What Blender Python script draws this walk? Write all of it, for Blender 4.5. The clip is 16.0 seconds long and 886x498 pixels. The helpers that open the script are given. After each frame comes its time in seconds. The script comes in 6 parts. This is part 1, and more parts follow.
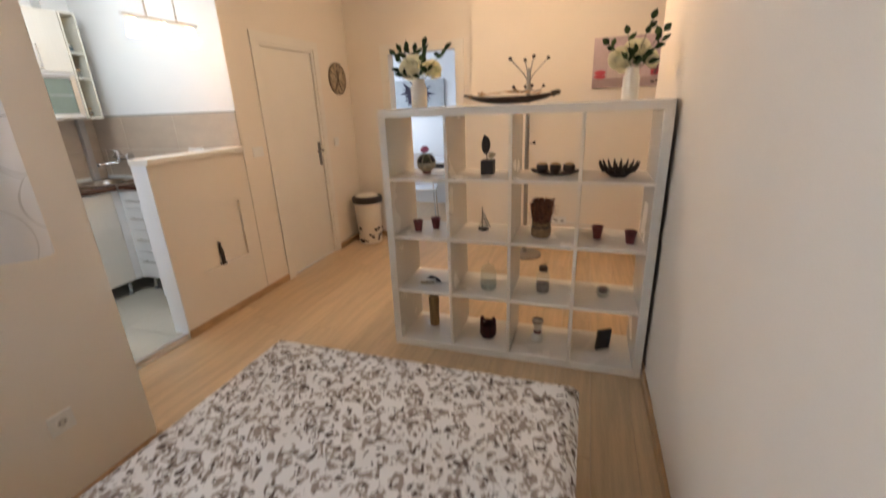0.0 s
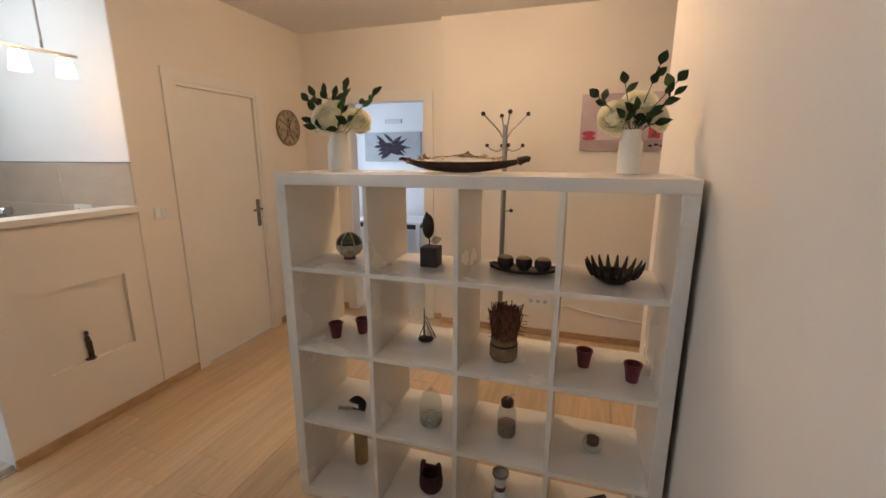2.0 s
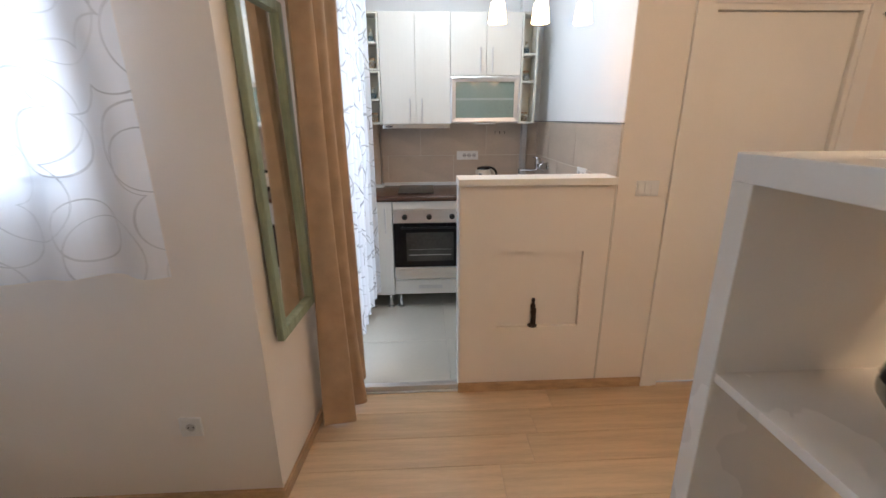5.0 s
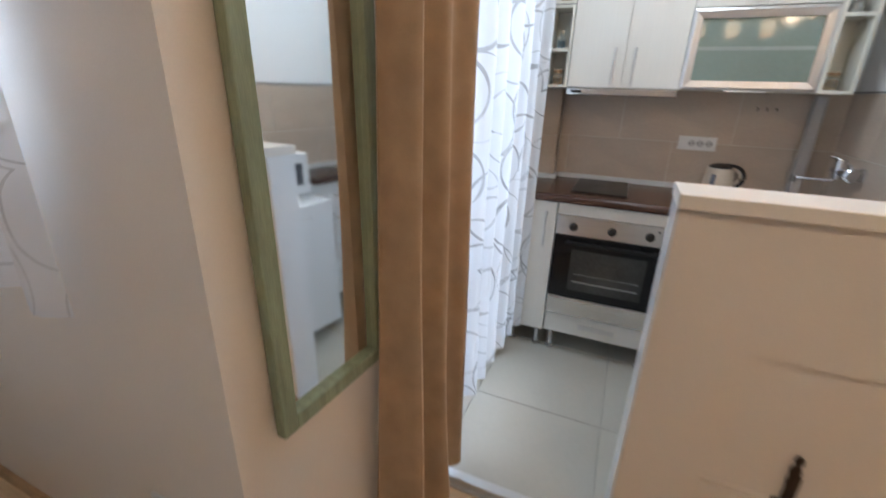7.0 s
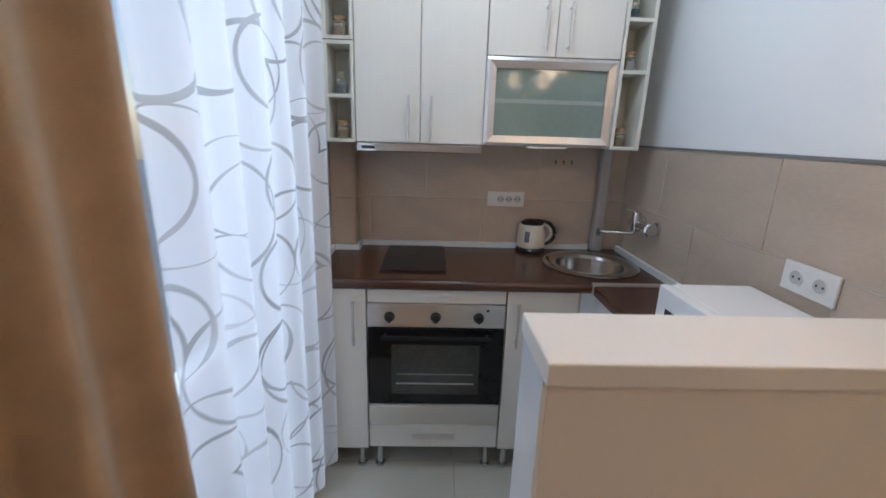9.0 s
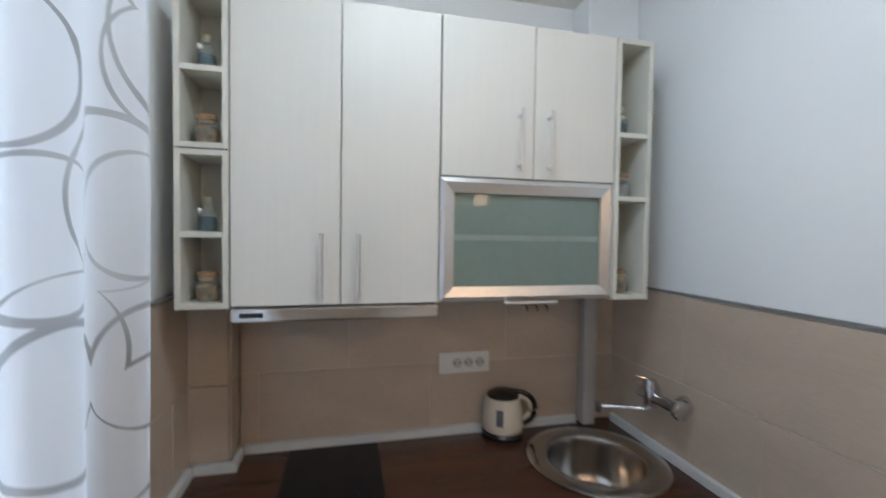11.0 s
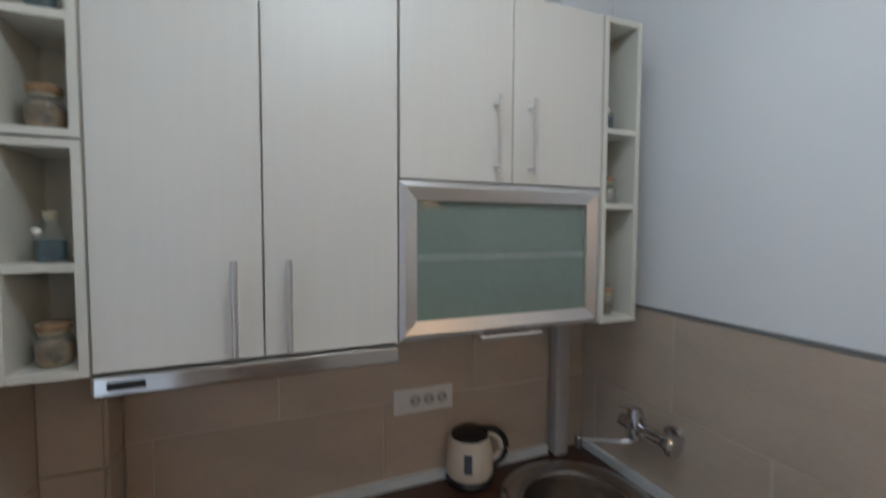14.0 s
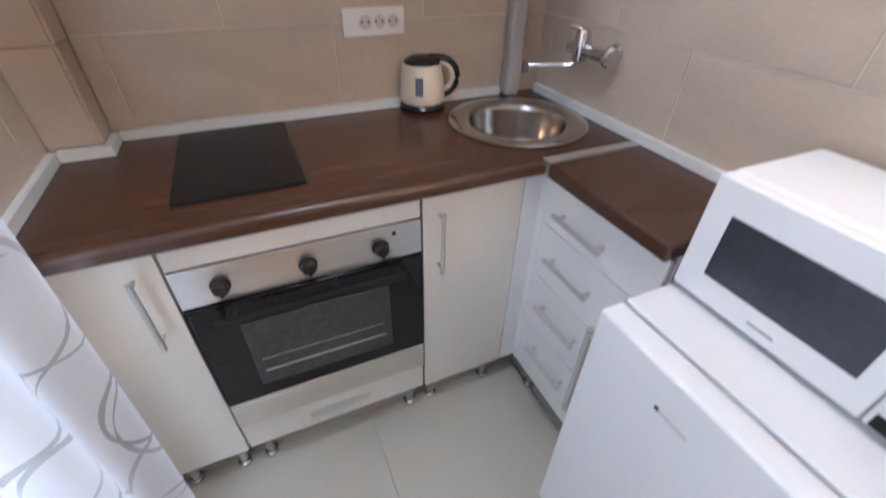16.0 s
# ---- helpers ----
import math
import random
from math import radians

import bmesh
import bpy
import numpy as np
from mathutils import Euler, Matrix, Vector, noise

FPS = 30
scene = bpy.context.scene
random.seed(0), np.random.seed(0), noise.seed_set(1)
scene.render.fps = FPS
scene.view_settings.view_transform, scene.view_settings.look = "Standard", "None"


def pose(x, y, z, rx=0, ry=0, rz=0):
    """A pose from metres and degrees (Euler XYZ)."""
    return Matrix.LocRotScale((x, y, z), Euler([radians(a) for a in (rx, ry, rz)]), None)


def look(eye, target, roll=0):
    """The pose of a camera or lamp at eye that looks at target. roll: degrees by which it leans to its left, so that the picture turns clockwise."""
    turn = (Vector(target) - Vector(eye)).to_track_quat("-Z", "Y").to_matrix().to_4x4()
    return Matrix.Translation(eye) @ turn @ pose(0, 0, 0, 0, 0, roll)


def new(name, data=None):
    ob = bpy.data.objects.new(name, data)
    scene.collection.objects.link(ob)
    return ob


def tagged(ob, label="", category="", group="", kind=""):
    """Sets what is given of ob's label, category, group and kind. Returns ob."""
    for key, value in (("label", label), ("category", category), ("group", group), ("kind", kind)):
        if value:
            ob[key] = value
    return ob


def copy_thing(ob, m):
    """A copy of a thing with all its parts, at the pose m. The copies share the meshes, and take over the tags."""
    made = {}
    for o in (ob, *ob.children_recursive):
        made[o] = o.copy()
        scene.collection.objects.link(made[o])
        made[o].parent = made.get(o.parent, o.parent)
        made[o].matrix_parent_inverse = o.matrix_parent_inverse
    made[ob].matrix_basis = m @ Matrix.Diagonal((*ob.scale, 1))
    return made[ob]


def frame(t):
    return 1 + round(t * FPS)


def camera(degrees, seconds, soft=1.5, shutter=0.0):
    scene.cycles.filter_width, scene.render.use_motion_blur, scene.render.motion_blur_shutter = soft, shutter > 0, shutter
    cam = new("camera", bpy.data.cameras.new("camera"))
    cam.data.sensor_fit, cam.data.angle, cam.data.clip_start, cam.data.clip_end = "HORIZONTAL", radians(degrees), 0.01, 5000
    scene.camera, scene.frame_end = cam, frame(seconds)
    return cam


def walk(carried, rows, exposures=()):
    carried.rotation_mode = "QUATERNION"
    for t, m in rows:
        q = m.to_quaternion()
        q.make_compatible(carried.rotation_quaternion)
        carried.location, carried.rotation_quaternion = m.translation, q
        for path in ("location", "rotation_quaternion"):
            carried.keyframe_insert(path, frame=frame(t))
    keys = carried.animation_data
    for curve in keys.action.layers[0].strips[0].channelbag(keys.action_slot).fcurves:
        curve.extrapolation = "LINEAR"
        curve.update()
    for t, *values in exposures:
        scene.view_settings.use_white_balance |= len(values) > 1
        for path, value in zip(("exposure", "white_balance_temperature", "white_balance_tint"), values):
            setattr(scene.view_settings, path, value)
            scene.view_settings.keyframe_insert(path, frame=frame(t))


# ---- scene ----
cam = camera(93.0, 16.0, soft=1.5, shutter=0.5)
PATH = [
    (0, (0.347, 0.371, 1.507), (-0.267, 2.159, 0.855), -2.3),
    (0.5, (0.362, 0.549, 1.571), (-0.341, 2.377, 1.167), -3.1),
    (1, (0.372, 0.734, 1.579), (-0.37, 2.557, 1.222), -1.8),
    (1.5, (0.376, 0.966, 1.568), (-0.264, 2.826, 1.21), -0.2),
    (2, (0.378, 1.2, 1.559), (-0.22, 3.058, 1.122), -0.0),
    (2.5, (0.341, 1.385, 1.555), (-0.604, 3.077, 1.063), 0.0),
    (3, (0.291, 1.576, 1.567), (-1.017, 2.996, 1.045), -0.1),
    (3.5, (0.188, 1.655, 1.567), (-1.397, 2.797, 1.141), -1.6),
    (4, (0.132, 1.754, 1.583), (-1.682, 2.486, 1.164), -2.0),
    (4.2, (0.118, 1.836, 1.588), (-1.772, 2.298, 1.126), -1.4),
    (6.3, (-0.753, 2.233, 1.459), (-2.616, 1.998, 0.772), 0.3),
    (6.5, (-0.846, 2.215, 1.469), (-2.663, 1.783, 0.754), 1.2),
    (7, (-1.071, 2.143, 1.463), (-2.796, 1.416, 0.76), 1.8),
    (7.5, (-1.257, 2.064, 1.547), (-3.007, 1.218, 1.074), 1.7),
    (8, (-1.406, 2.057, 1.551), (-3.232, 1.41, 1.041), 1.6),
    (8.5, (-1.574, 2.110, 1.559), (-3.483, 1.914, 0.99), 1.9),
    (8.7, (-1.62, 2.114, 1.538), (-3.533, 2.081, 0.956), 2.0),
    (10.8, (-2.32, 2.084, 1.679), (-4.259, 2.526, 1.468), 1.4),
    (11, (-2.378, 2.067, 1.684), (-4.324, 2.526, 1.621), 0.8),
    (11.5, (-2.504, 2.026, 1.736), (-4.477, 2.347, 1.793), -0.3),
    (12, (-2.629, 2.018, 1.768), (-4.622, 2.068, 1.918), -0.5),
    (12.5, (-2.721, 2.054, 1.796), (-4.703, 1.905, 2.016), 0.7),
    (13, (-2.739, 2.088, 1.799), (-4.722, 2.157, 2.051), 1.9),
    (13.5, (-2.691, 2.083, 1.795), (-4.625, 2.541, 2.018), 0.4),
    (14, (-2.644, 2.074, 1.744), (-4.494, 2.828, 1.645), 0.2),
    (14.5, (-2.585, 2.128, 1.683), (-4.347, 2.967, 1.245), 0.2),
    (15, (-2.527, 2.161, 1.604), (-4.225, 2.834, 0.789), 1.4),
    (15.5, (-2.482, 2.156, 1.522), (-4.085, 2.81, 0.521), 1.8),
    (16, (-2.463, 2.11, 1.445), (-3.916, 2.775, 0.242), 1.2),
]
EXPOSURES = [(0.0, 0.57, 6600, 10), (1.0, 0.46, 6550, 10), (2.5, 0.28, 6450, 11), (4.2, 0.38, 6150, 11), (6.5, 0.47, 5850, 10), (7.2, 0.15, 5850, 9), (8.0, -0.13, 5700, 10), (8.5, -0.06, 5650, 10), (11.0, -0.16, 5850, 8), (11.5, -0.07, 5900, 6),
             (12.0, -0.34, 5920, 6), (12.5, -0.62, 5900, 6), (13.0, -0.79, 5860, 7), (13.5, -0.73, 5870, 7), (14.0, -0.66, 5920, 9), (14.5, -0.43, 6080, 14), (15.0, 0.11, 6120, 15), (15.5, 0.51, 6000, 15), (16.0, 0.77, 5900, 16)]
walk(cam, [(t, look(eye, target, roll)) for t, eye, target, roll in PATH], EXPOSURES)


# ---- world, sun, lights, exposure ----
world = bpy.data.worlds.new("world")
scene.world = world
world.use_nodes = True
wn = world.node_tree
wbg = wn.nodes["Background"]
sky = wn.nodes.new("ShaderNodeTexSky")
sky.sky_type = "NISHITA"
sky.sun_disc = False
sky.sun_elevation, sky.sun_rotation = radians(38), radians(200)
wn.links.new(sky.outputs[0], wbg.inputs[0])
wbg.inputs[1].default_value = 0.10
sun = new("sun", bpy.data.lights.new("sun", "SUN"))
sun.data.energy, sun.data.angle, sun.data.color = 1.0, radians(12), (1.0, 0.95, 0.88)
sun.matrix_world = look((-6, 12, 9), (0, 0, 0))


def lamp(kind, name, m, energy, color, size=0.1, size_y=None):
    ob = new(name, bpy.data.lights.new(name, kind))
    ob.data.energy, ob.data.color = energy, color
    if kind == "AREA":
        ob.data.size = size
        if size_y:
            ob.data.shape, ob.data.size_y = "RECTANGLE", size_y
    else:
        ob.data.shadow_soft_size = size
    ob.matrix_world = m
    return ob


# ---- helpers for building ----
ORIGIN = {}


def thing(name, at, label, category, group="", kind=""):
    root = new(name)
    root.empty_display_size = 0.05
    root.location = at
    ORIGIN[root.name] = Vector(at)
    return tagged(root, label, category, group, kind)


def part(name, bm, material, parent, label="", smooth=False, sharp=40):
    """One mesh under a thing or a part; the bmesh is in world metres."""
    top = parent
    while top.parent:
        top = top.parent
    off = ORIGIN[top.name] if top.name in ORIGIN else Vector((0, 0, 0))
    bmesh.ops.translate(bm, verts=bm.verts, vec=-off)
    me = bpy.data.meshes.new(name)
    bm.normal_update()
    bm.to_mesh(me)
    bm.free()
    if smooth:
        me.polygons.foreach_set("use_smooth", [True] * len(me.polygons))
        me.set_sharp_from_angle(angle=radians(sharp))
    me.materials.append(material)
    ob = new(name, me)
    ob.parent = parent
    if label:
        tagged(ob, label)
    return ob


def solo(name, bm, material, label, category, group="", kind="", smooth=False, sharp=40):
    """A top-level thing that is one mesh."""
    me = bpy.data.meshes.new(name)
    bm.normal_update()
    bm.to_mesh(me)
    bm.free()
    if smooth:
        me.polygons.foreach_set("use_smooth", [True] * len(me.polygons))
        me.set_sharp_from_angle(angle=radians(sharp))
    me.materials.append(material)
    return tagged(new(name, me), label, category, group, kind)


def box(bm, x0, x1, y0, y1, z0, z1, bevel=0.0, seg=2):
    m = Matrix.Translation(((x0 + x1) / 2, (y0 + y1) / 2, (z0 + z1) / 2)) @ Matrix.Diagonal((abs(x1 - x0), abs(y1 - y0), abs(z1 - z0), 1))
    r = bmesh.ops.create_cube(bm, size=1, matrix=m)
    if bevel:
        edges = list({e for v in r["verts"] for e in v.link_edges})
        bmesh.ops.bevel(bm, geom=edges, offset=bevel, segments=seg, affect="EDGES", profile=0.6)
    return bm


def B(x0, x1, y0, y1, z0, z1, bevel=0.0, seg=2):
    return box(bmesh.new(), x0, x1, y0, y1, z0, z1, bevel, seg)


def lathe(bm, profile, at=(0, 0, 0), n=24, m=None):
    """Turn a profile of (radius, height) about z at a place."""
    m = m or Matrix.Translation(at)
    rings = []
    for r, z in profile:
        if r < 1e-5:
            rings.append([bm.verts.new(m @ Vector((0, 0, z)))])
        else:
            rings.append([bm.verts.new(m @ Vector((r * math.cos(2 * math.pi * k / n), r * math.sin(2 * math.pi * k / n), z))) for k in range(n)])
    for a, b in zip(rings, rings[1:]):
        for k in range(n):
            q = [a[k % len(a)], a[(k + 1) % len(a)], b[(k + 1) % len(b)], b[k % len(b)]]
            u = []
            for v in q:
                if v not in u:
                    u.append(v)
            if len(u) > 2:
                try:
                    bm.faces.new(u)
                except ValueError:
                    pass
    return bm


def tube(bm, pts, r, n=8, r_end=None):
    """A round rod along points, with capped ends."""
    pts = [Vector(p) for p in pts]
    rings = []
    for i, p in enumerate(pts):
        d = (pts[min(i + 1, len(pts) - 1)] - pts[max(i - 1, 0)]).normalized()
        side = d.cross(Vector((0, 0, 1)))
        if side.length < 0.05:
            side = d.cross(Vector((0, 1, 0)))
        side.normalize()
        up = side.cross(d)
        rad = r if r_end is None else r + (r_end - r) * i / (len(pts) - 1)
        rings.append([bm.verts.new(p + rad * (math.cos(2 * math.pi * k / n) * side + math.sin(2 * math.pi * k / n) * up)) for k in range(n)])
    for a, b in zip(rings, rings[1:]):
        for k in range(n):
            bm.faces.new((a[k], a[(k + 1) % n], b[(k + 1) % n], b[k]))
    bm.faces.new(rings[0][::-1])
    bm.faces.new(rings[-1])
    return bm


def ball(bm, at, r, squash=1.0, seg=14):
    bmesh.ops.create_uvsphere(bm, u_segments=seg, v_segments=max(6, seg // 2 + 1), radius=r, matrix=Matrix.Translation(at) @ Matrix.Diagonal((1, 1, squash, 1)))
    return bm


# ---- materials ----
def mat(name, color, rough=0.6, metal=0.0, vary=0.06, scale=6.0, fine=60.0, bump=0.05, spec=0.5, stretch=(1, 1, 1), rand=0.0, dark=None, coat=0.0, rvar=0.06):
    m = bpy.data.materials.new(name)
    m.use_nodes = True
    nt = m.node_tree
    p = nt.nodes["Principled BSDF"]
    p.inputs["Roughness"].default_value = rough
    p.inputs["Metallic"].default_value = metal
    p.inputs["Specular IOR Level"].default_value = spec
    p.inputs["Coat Weight"].default_value = coat
    tc = nt.nodes.new("ShaderNodeTexCoord")
    mp = nt.nodes.new("ShaderNodeMapping")
    mp.inputs["Scale"].default_value = stretch
    nt.links.new(tc.outputs["Object"], mp.inputs[0])
    n1 = nt.nodes.new("ShaderNodeTexNoise")
    n1.inputs["Scale"].default_value, n1.inputs["Detail"].default_value = scale, 4
    n2 = nt.nodes.new("ShaderNodeTexNoise")
    n2.inputs["Scale"].default_value, n2.inputs["Detail"].default_value = fine, 3
    nt.links.new(mp.outputs[0], n1.inputs[0])
    nt.links.new(mp.outputs[0], n2.inputs[0])
    mixn = nt.nodes.new("ShaderNodeMath")
    mixn.operation = "MULTIPLY_ADD"
    nt.links.new(n2.outputs[0], mixn.inputs[0])
    mixn.inputs[1].default_value = 0.5
    nt.links.new(n1.outputs[0], mixn.inputs[2])
    ramp = nt.nodes.new("ShaderNodeMix")
    ramp.data_type = "RGBA"
    c = Vector(color)
    d = Vector(dark) if dark else c * (1 - 2.2 * vary)
    ramp.inputs["A"].default_value = (*d, 1)
    ramp.inputs["B"].default_value = (*(Vector([min(1, v) for v in c * (1 + vary)])), 1)
    rng = nt.nodes.new("ShaderNodeMapRange")
    rng.inputs["From Min"].default_value, rng.inputs["From Max"].default_value = 0.5, 0.95
    nt.links.new(mixn.outputs[0], rng.inputs[0])
    nt.links.new(rng.outputs[0], ramp.inputs["Factor"])
    out = ramp.outputs["Result"]
    if rand:
        oi = nt.nodes.new("ShaderNodeObjectInfo")
        hs = nt.nodes.new("ShaderNodeHueSaturation")
        mr = nt.nodes.new("ShaderNodeMapRange")
        mr.inputs["To Min"].default_value, mr.inputs["To Max"].default_value = 1 - rand, 1 + rand
        nt.links.new(oi.outputs["Random"], mr.inputs[0])
        nt.links.new(mr.outputs[0], hs.inputs["Value"])
        nt.links.new(out, hs.inputs["Color"])
        out = hs.outputs[0]
    nt.links.new(out, p.inputs["Base Color"])
    rr = nt.nodes.new("ShaderNodeMapRange")
    rr.inputs["To Min"].default_value, rr.inputs["To Max"].default_value = max(0.02, rough - rvar), min(1, rough + rvar)
    nt.links.new(n1.outputs[0], rr.inputs[0])
    nt.links.new(rr.outputs[0], p.inputs["Roughness"])
    if bump:
        bp = nt.nodes.new("ShaderNodeBump")
        bp.inputs["Strength"].default_value, bp.inputs["Distance"].default_value = min(1, bump), 0.004
        nt.links.new(n2.outputs[0], bp.inputs["Height"])
        nt.links.new(bp.outputs[0], p.inputs["Normal"])
    return m


def glow(name, color, strength):
    m = bpy.data.materials.new(name)
    m.use_nodes = True
    p = m.node_tree.nodes["Principled BSDF"]
    p.inputs["Base Color"].default_value = (*color, 1)
    p.inputs["Emission Color"].default_value = (*color, 1)
    p.inputs["Emission Strength"].default_value = strength
    p.inputs["Roughness"].default_value = 0.3
    return m


def clear(name, color=(1, 1, 1), rough=0.02, alpha=0.15, body=(0.7, 0.72, 0.70)):
    """Thin glass: a see-through layer with a gloss over it."""
    m = bpy.data.materials.new(name)
    m.use_nodes = True
    nt = m.node_tree
    nt.nodes.remove(nt.nodes["Principled BSDF"])
    tr = nt.nodes.new("ShaderNodeBsdfTransparent")
    tr.inputs[0].default_value = (*color, 1)
    gl = nt.nodes.new("ShaderNodeBsdfPrincipled")
    gl.inputs["Base Color"].default_value = (*body, 1)
    gl.inputs["Roughness"].default_value = rough
    mx = nt.nodes.new("ShaderNodeMixShader")
    mx.inputs[0].default_value = alpha
    nt.links.new(tr.outputs[0], mx.inputs[1])
    nt.links.new(gl.outputs[0], mx.inputs[2])
    nt.links.new(mx.outputs[0], nt.nodes["Material Output"].inputs[0])
    return m


CREAM = mat("cream_wall_paint", (0.83, 0.76, 0.68), 0.75, vary=0.02, scale=1.2, fine=220, bump=0.06, spec=0.3)
WHITE_WALL = mat("white_wall_paint", (0.87, 0.88, 0.89), 0.75, vary=0.02, scale=1.2, fine=220, bump=0.06, spec=0.3)
CEIL = mat("ceiling_paint", (0.84, 0.81, 0.77), 0.85, vary=0.015, scale=1.0, fine=150, bump=0.04, spec=0.2)
LACQUER = mat("white_lacquer", (0.83, 0.785, 0.715), 0.26, vary=0.015, scale=3, fine=300, bump=0.01)
DOOR_WHITE = mat("door_white_paint", (0.82, 0.78, 0.72), 0.45, vary=0.02, scale=2, fine=200, bump=0.02)
GLOSS_WHITE = mat("enamel_white", (0.85, 0.86, 0.88), 0.22, vary=0.01, scale=2, fine=200, bump=0.0)
OAK = mat("oak_laminate", (0.60, 0.43, 0.265), 0.40, vary=0.08, scale=2.2, fine=26, bump=0.03, stretch=(14, 1.0, 14), rand=0.07)
OAK_TRIM = mat("oak_baseboard", (0.50, 0.32, 0.17), 0.5, vary=0.12, scale=3, fine=30, bump=0.03, stretch=(3, 3, 12))
FLOOR_TILE = mat("grey_porcelain_tile", (0.52, 0.49, 0.42), 0.22, vary=0.02, scale=3, fine=40, bump=0.02, rand=0.03)
WALL_TILE = mat("beige_wall_tile", (0.55, 0.45, 0.36), 0.3, vary=0.05, scale=4, fine=50, bump=0.03, rand=0.035, stretch=(1, 1, 2.5))
FLOOR_GROUT = mat("grey_floor_grout", (0.50, 0.475, 0.41), 0.8, vary=0.05, fine=200, bump=0.1)
DARK_STEEL = mat("dark_satin_steel", (0.22, 0.21, 0.20), 0.35, 0.9, vary=0.06)
GROUT = mat("pale_grout", (0.66, 0.62, 0.55), 0.85, vary=0.05, fine=200, bump=0.1)
STEEL = mat("brushed_steel", (0.72, 0.70, 0.68), 0.28, 1.0, vary=0.05, scale=5, fine=120, bump=0.03, stretch=(1, 0.06, 1))
CHROME = mat("chrome", (0.62, 0.62, 0.64), 0.1, 1.0, vary=0.02, bump=0.0)
BLACK_GLASS = mat("black_glass", (0.010, 0.010, 0.011), 0.06, vary=0.1, bump=0.0, spec=0.3)
HOB_GLASS = mat("matt_black_hob_glass", (0.008, 0.008, 0.009), 0.3, vary=0.1, bump=0.0, spec=0.3)
SINK_STEEL = mat("satin_sink_steel", (0.56, 0.53, 0.50), 0.16, 1.0, vary=0.06, scale=5, fine=120, bump=0.02)
BLACK_METAL = mat("black_metal", (0.02, 0.018, 0.016), 0.4, 0.3, vary=0.1)
WALNUT = mat("walnut_worktop", (0.074, 0.030, 0.017), 0.26, vary=0.08, scale=2.2, fine=34, bump=0.02, stretch=(10, 0.9, 5), dark=(0.054, 0.0215, 0.0122), rvar=0.012)
BRONZE = mat("dark_bronze_wood", (0.045, 0.025, 0.015), 0.45, vary=0.25, scale=30, fine=120, bump=0.2)

# ---- the large structure ----
XW, XE, XD = -1.537, 0.745, -2.225      # window wall, east wall, wall with the door
XB, YK, YS = -3.825, 3.10, 1.62        # kitchen: back wall, north wall, south wall
YN, YN2 = 4.78, 4.86                   # north wall, and its recessed part with the doorway
ZC = 2.66                              # ceiling
KZ = 0.035                             # kitchen floor, a low step up


def structure(name, bm, material, label, category="wall"):
    return solo(name, bm, material, label, category, kind="structure")


def boxes(*rows):
    bm = bmesh.new()
    for r in rows:
        box(bm, *r)
    return bm


floor = structure("floor", B(-2.245, 1.85, -1.75, 4.95, -0.12, -0.008), GROUT, "oak laminate floor of the living room", "floor")
kitchen_floor = structure("kitchen_floor", B(-4.0, -2.245, 1.45, 3.25, -0.12, KZ - 0.006), FLOOR_GROUT, "grey tiled kitchen floor", "floor")
bm = boxes((-2.225, 2.0, -1.9, 5.0, ZC, ZC + 0.12))
structure("ceiling", bm, CEIL, "white painted living room ceiling", "ceiling")
bm = bmesh.new()
v = [bm.verts.new(p) for p in ((-2.225, 1.3, ZC), (-2.225, 3.3, ZC), (-4.0, 3.3, 2.52), (-4.0, 1.3, 2.52))]
w = [bm.verts.new(p.co + Vector((0, 0, 0.14))) for p in v]
bm.faces.new(v)
bm.faces.new(w[::-1])
for k in range(4):
    bm.faces.new((v[k], w[k], w[(k + 1) % 4], v[(k + 1) % 4]))
bmesh.ops.recalc_face_normals(bm, faces=bm.faces)
structure("kitchen_ceiling", bm, CEIL, "white painted kitchen ceiling", "ceiling")

structure("wall_east", boxes((XE, XE + 0.16, -1.75, 3.52, -0.01, ZC)), CREAM, "cream painted plaster wall")
structure("wall_alcove", boxes((1.7, 1.85, 3.36, YN, -0.01, ZC), (XE + 0.16, 1.7, 3.36, 3.52, -0.01, ZC)), CREAM, "cream painted wall of the entrance alcove")
structure("wall_south", boxes((XW - 0.25, XE, -1.75, -1.6, -0.01, ZC)), CREAM, "cream painted wall behind the bed")
DX0, DX1, DZ = -1.75, -0.96, 2.05      # doorway to the next room
structure("wall_north", boxes((-0.79, 1.85, YN, YN + 0.2, -0.01, ZC)), CREAM, "cream painted plaster wall")
structure("wall_north_recess", boxes((DX1, -0.79, YN2, YN2 + 0.12, -0.01, ZC), (DX0, DX1, YN2, YN2 + 0.12, DZ, ZC), (-2.225, DX0, YN2, YN2 + 0.12, -0.01, ZC)), CREAM, "cream painted wall with a doorway")
PY0, PY1, PZ = 3.445, 4.205, 2.04      # closed door
structure("wall_west", boxes((XD - 0.16, XD, YK, PY0, -0.01, ZC), (XD - 0.16, XD, PY0, PY1, PZ, ZC), (XD - 0.16, XD, PY1, YN2 + 0.12, -0.01, ZC)), CREAM, "cream painted wall with a white door")
WY0, WY1, WZ0, WZ1 = -0.35, 0.98, 1.38, 2.35
structure("wall_window", boxes((XW - 0.25, XW, -1.6, WY0, -0.01, ZC), (XW - 0.25, XW, WY1, 1.478, -0.01, ZC), (XW - 0.25, XW, WY0, WY1, -0.01, WZ0), (XW - 0.25, XW, WY0, WY1, WZ1, ZC)), CREAM, "cream painted wall with a curtained window")
BX0, BX1, BZ = -3.08, -2.20, 2.20      # glazed balcony door
bm = bmesh.new()
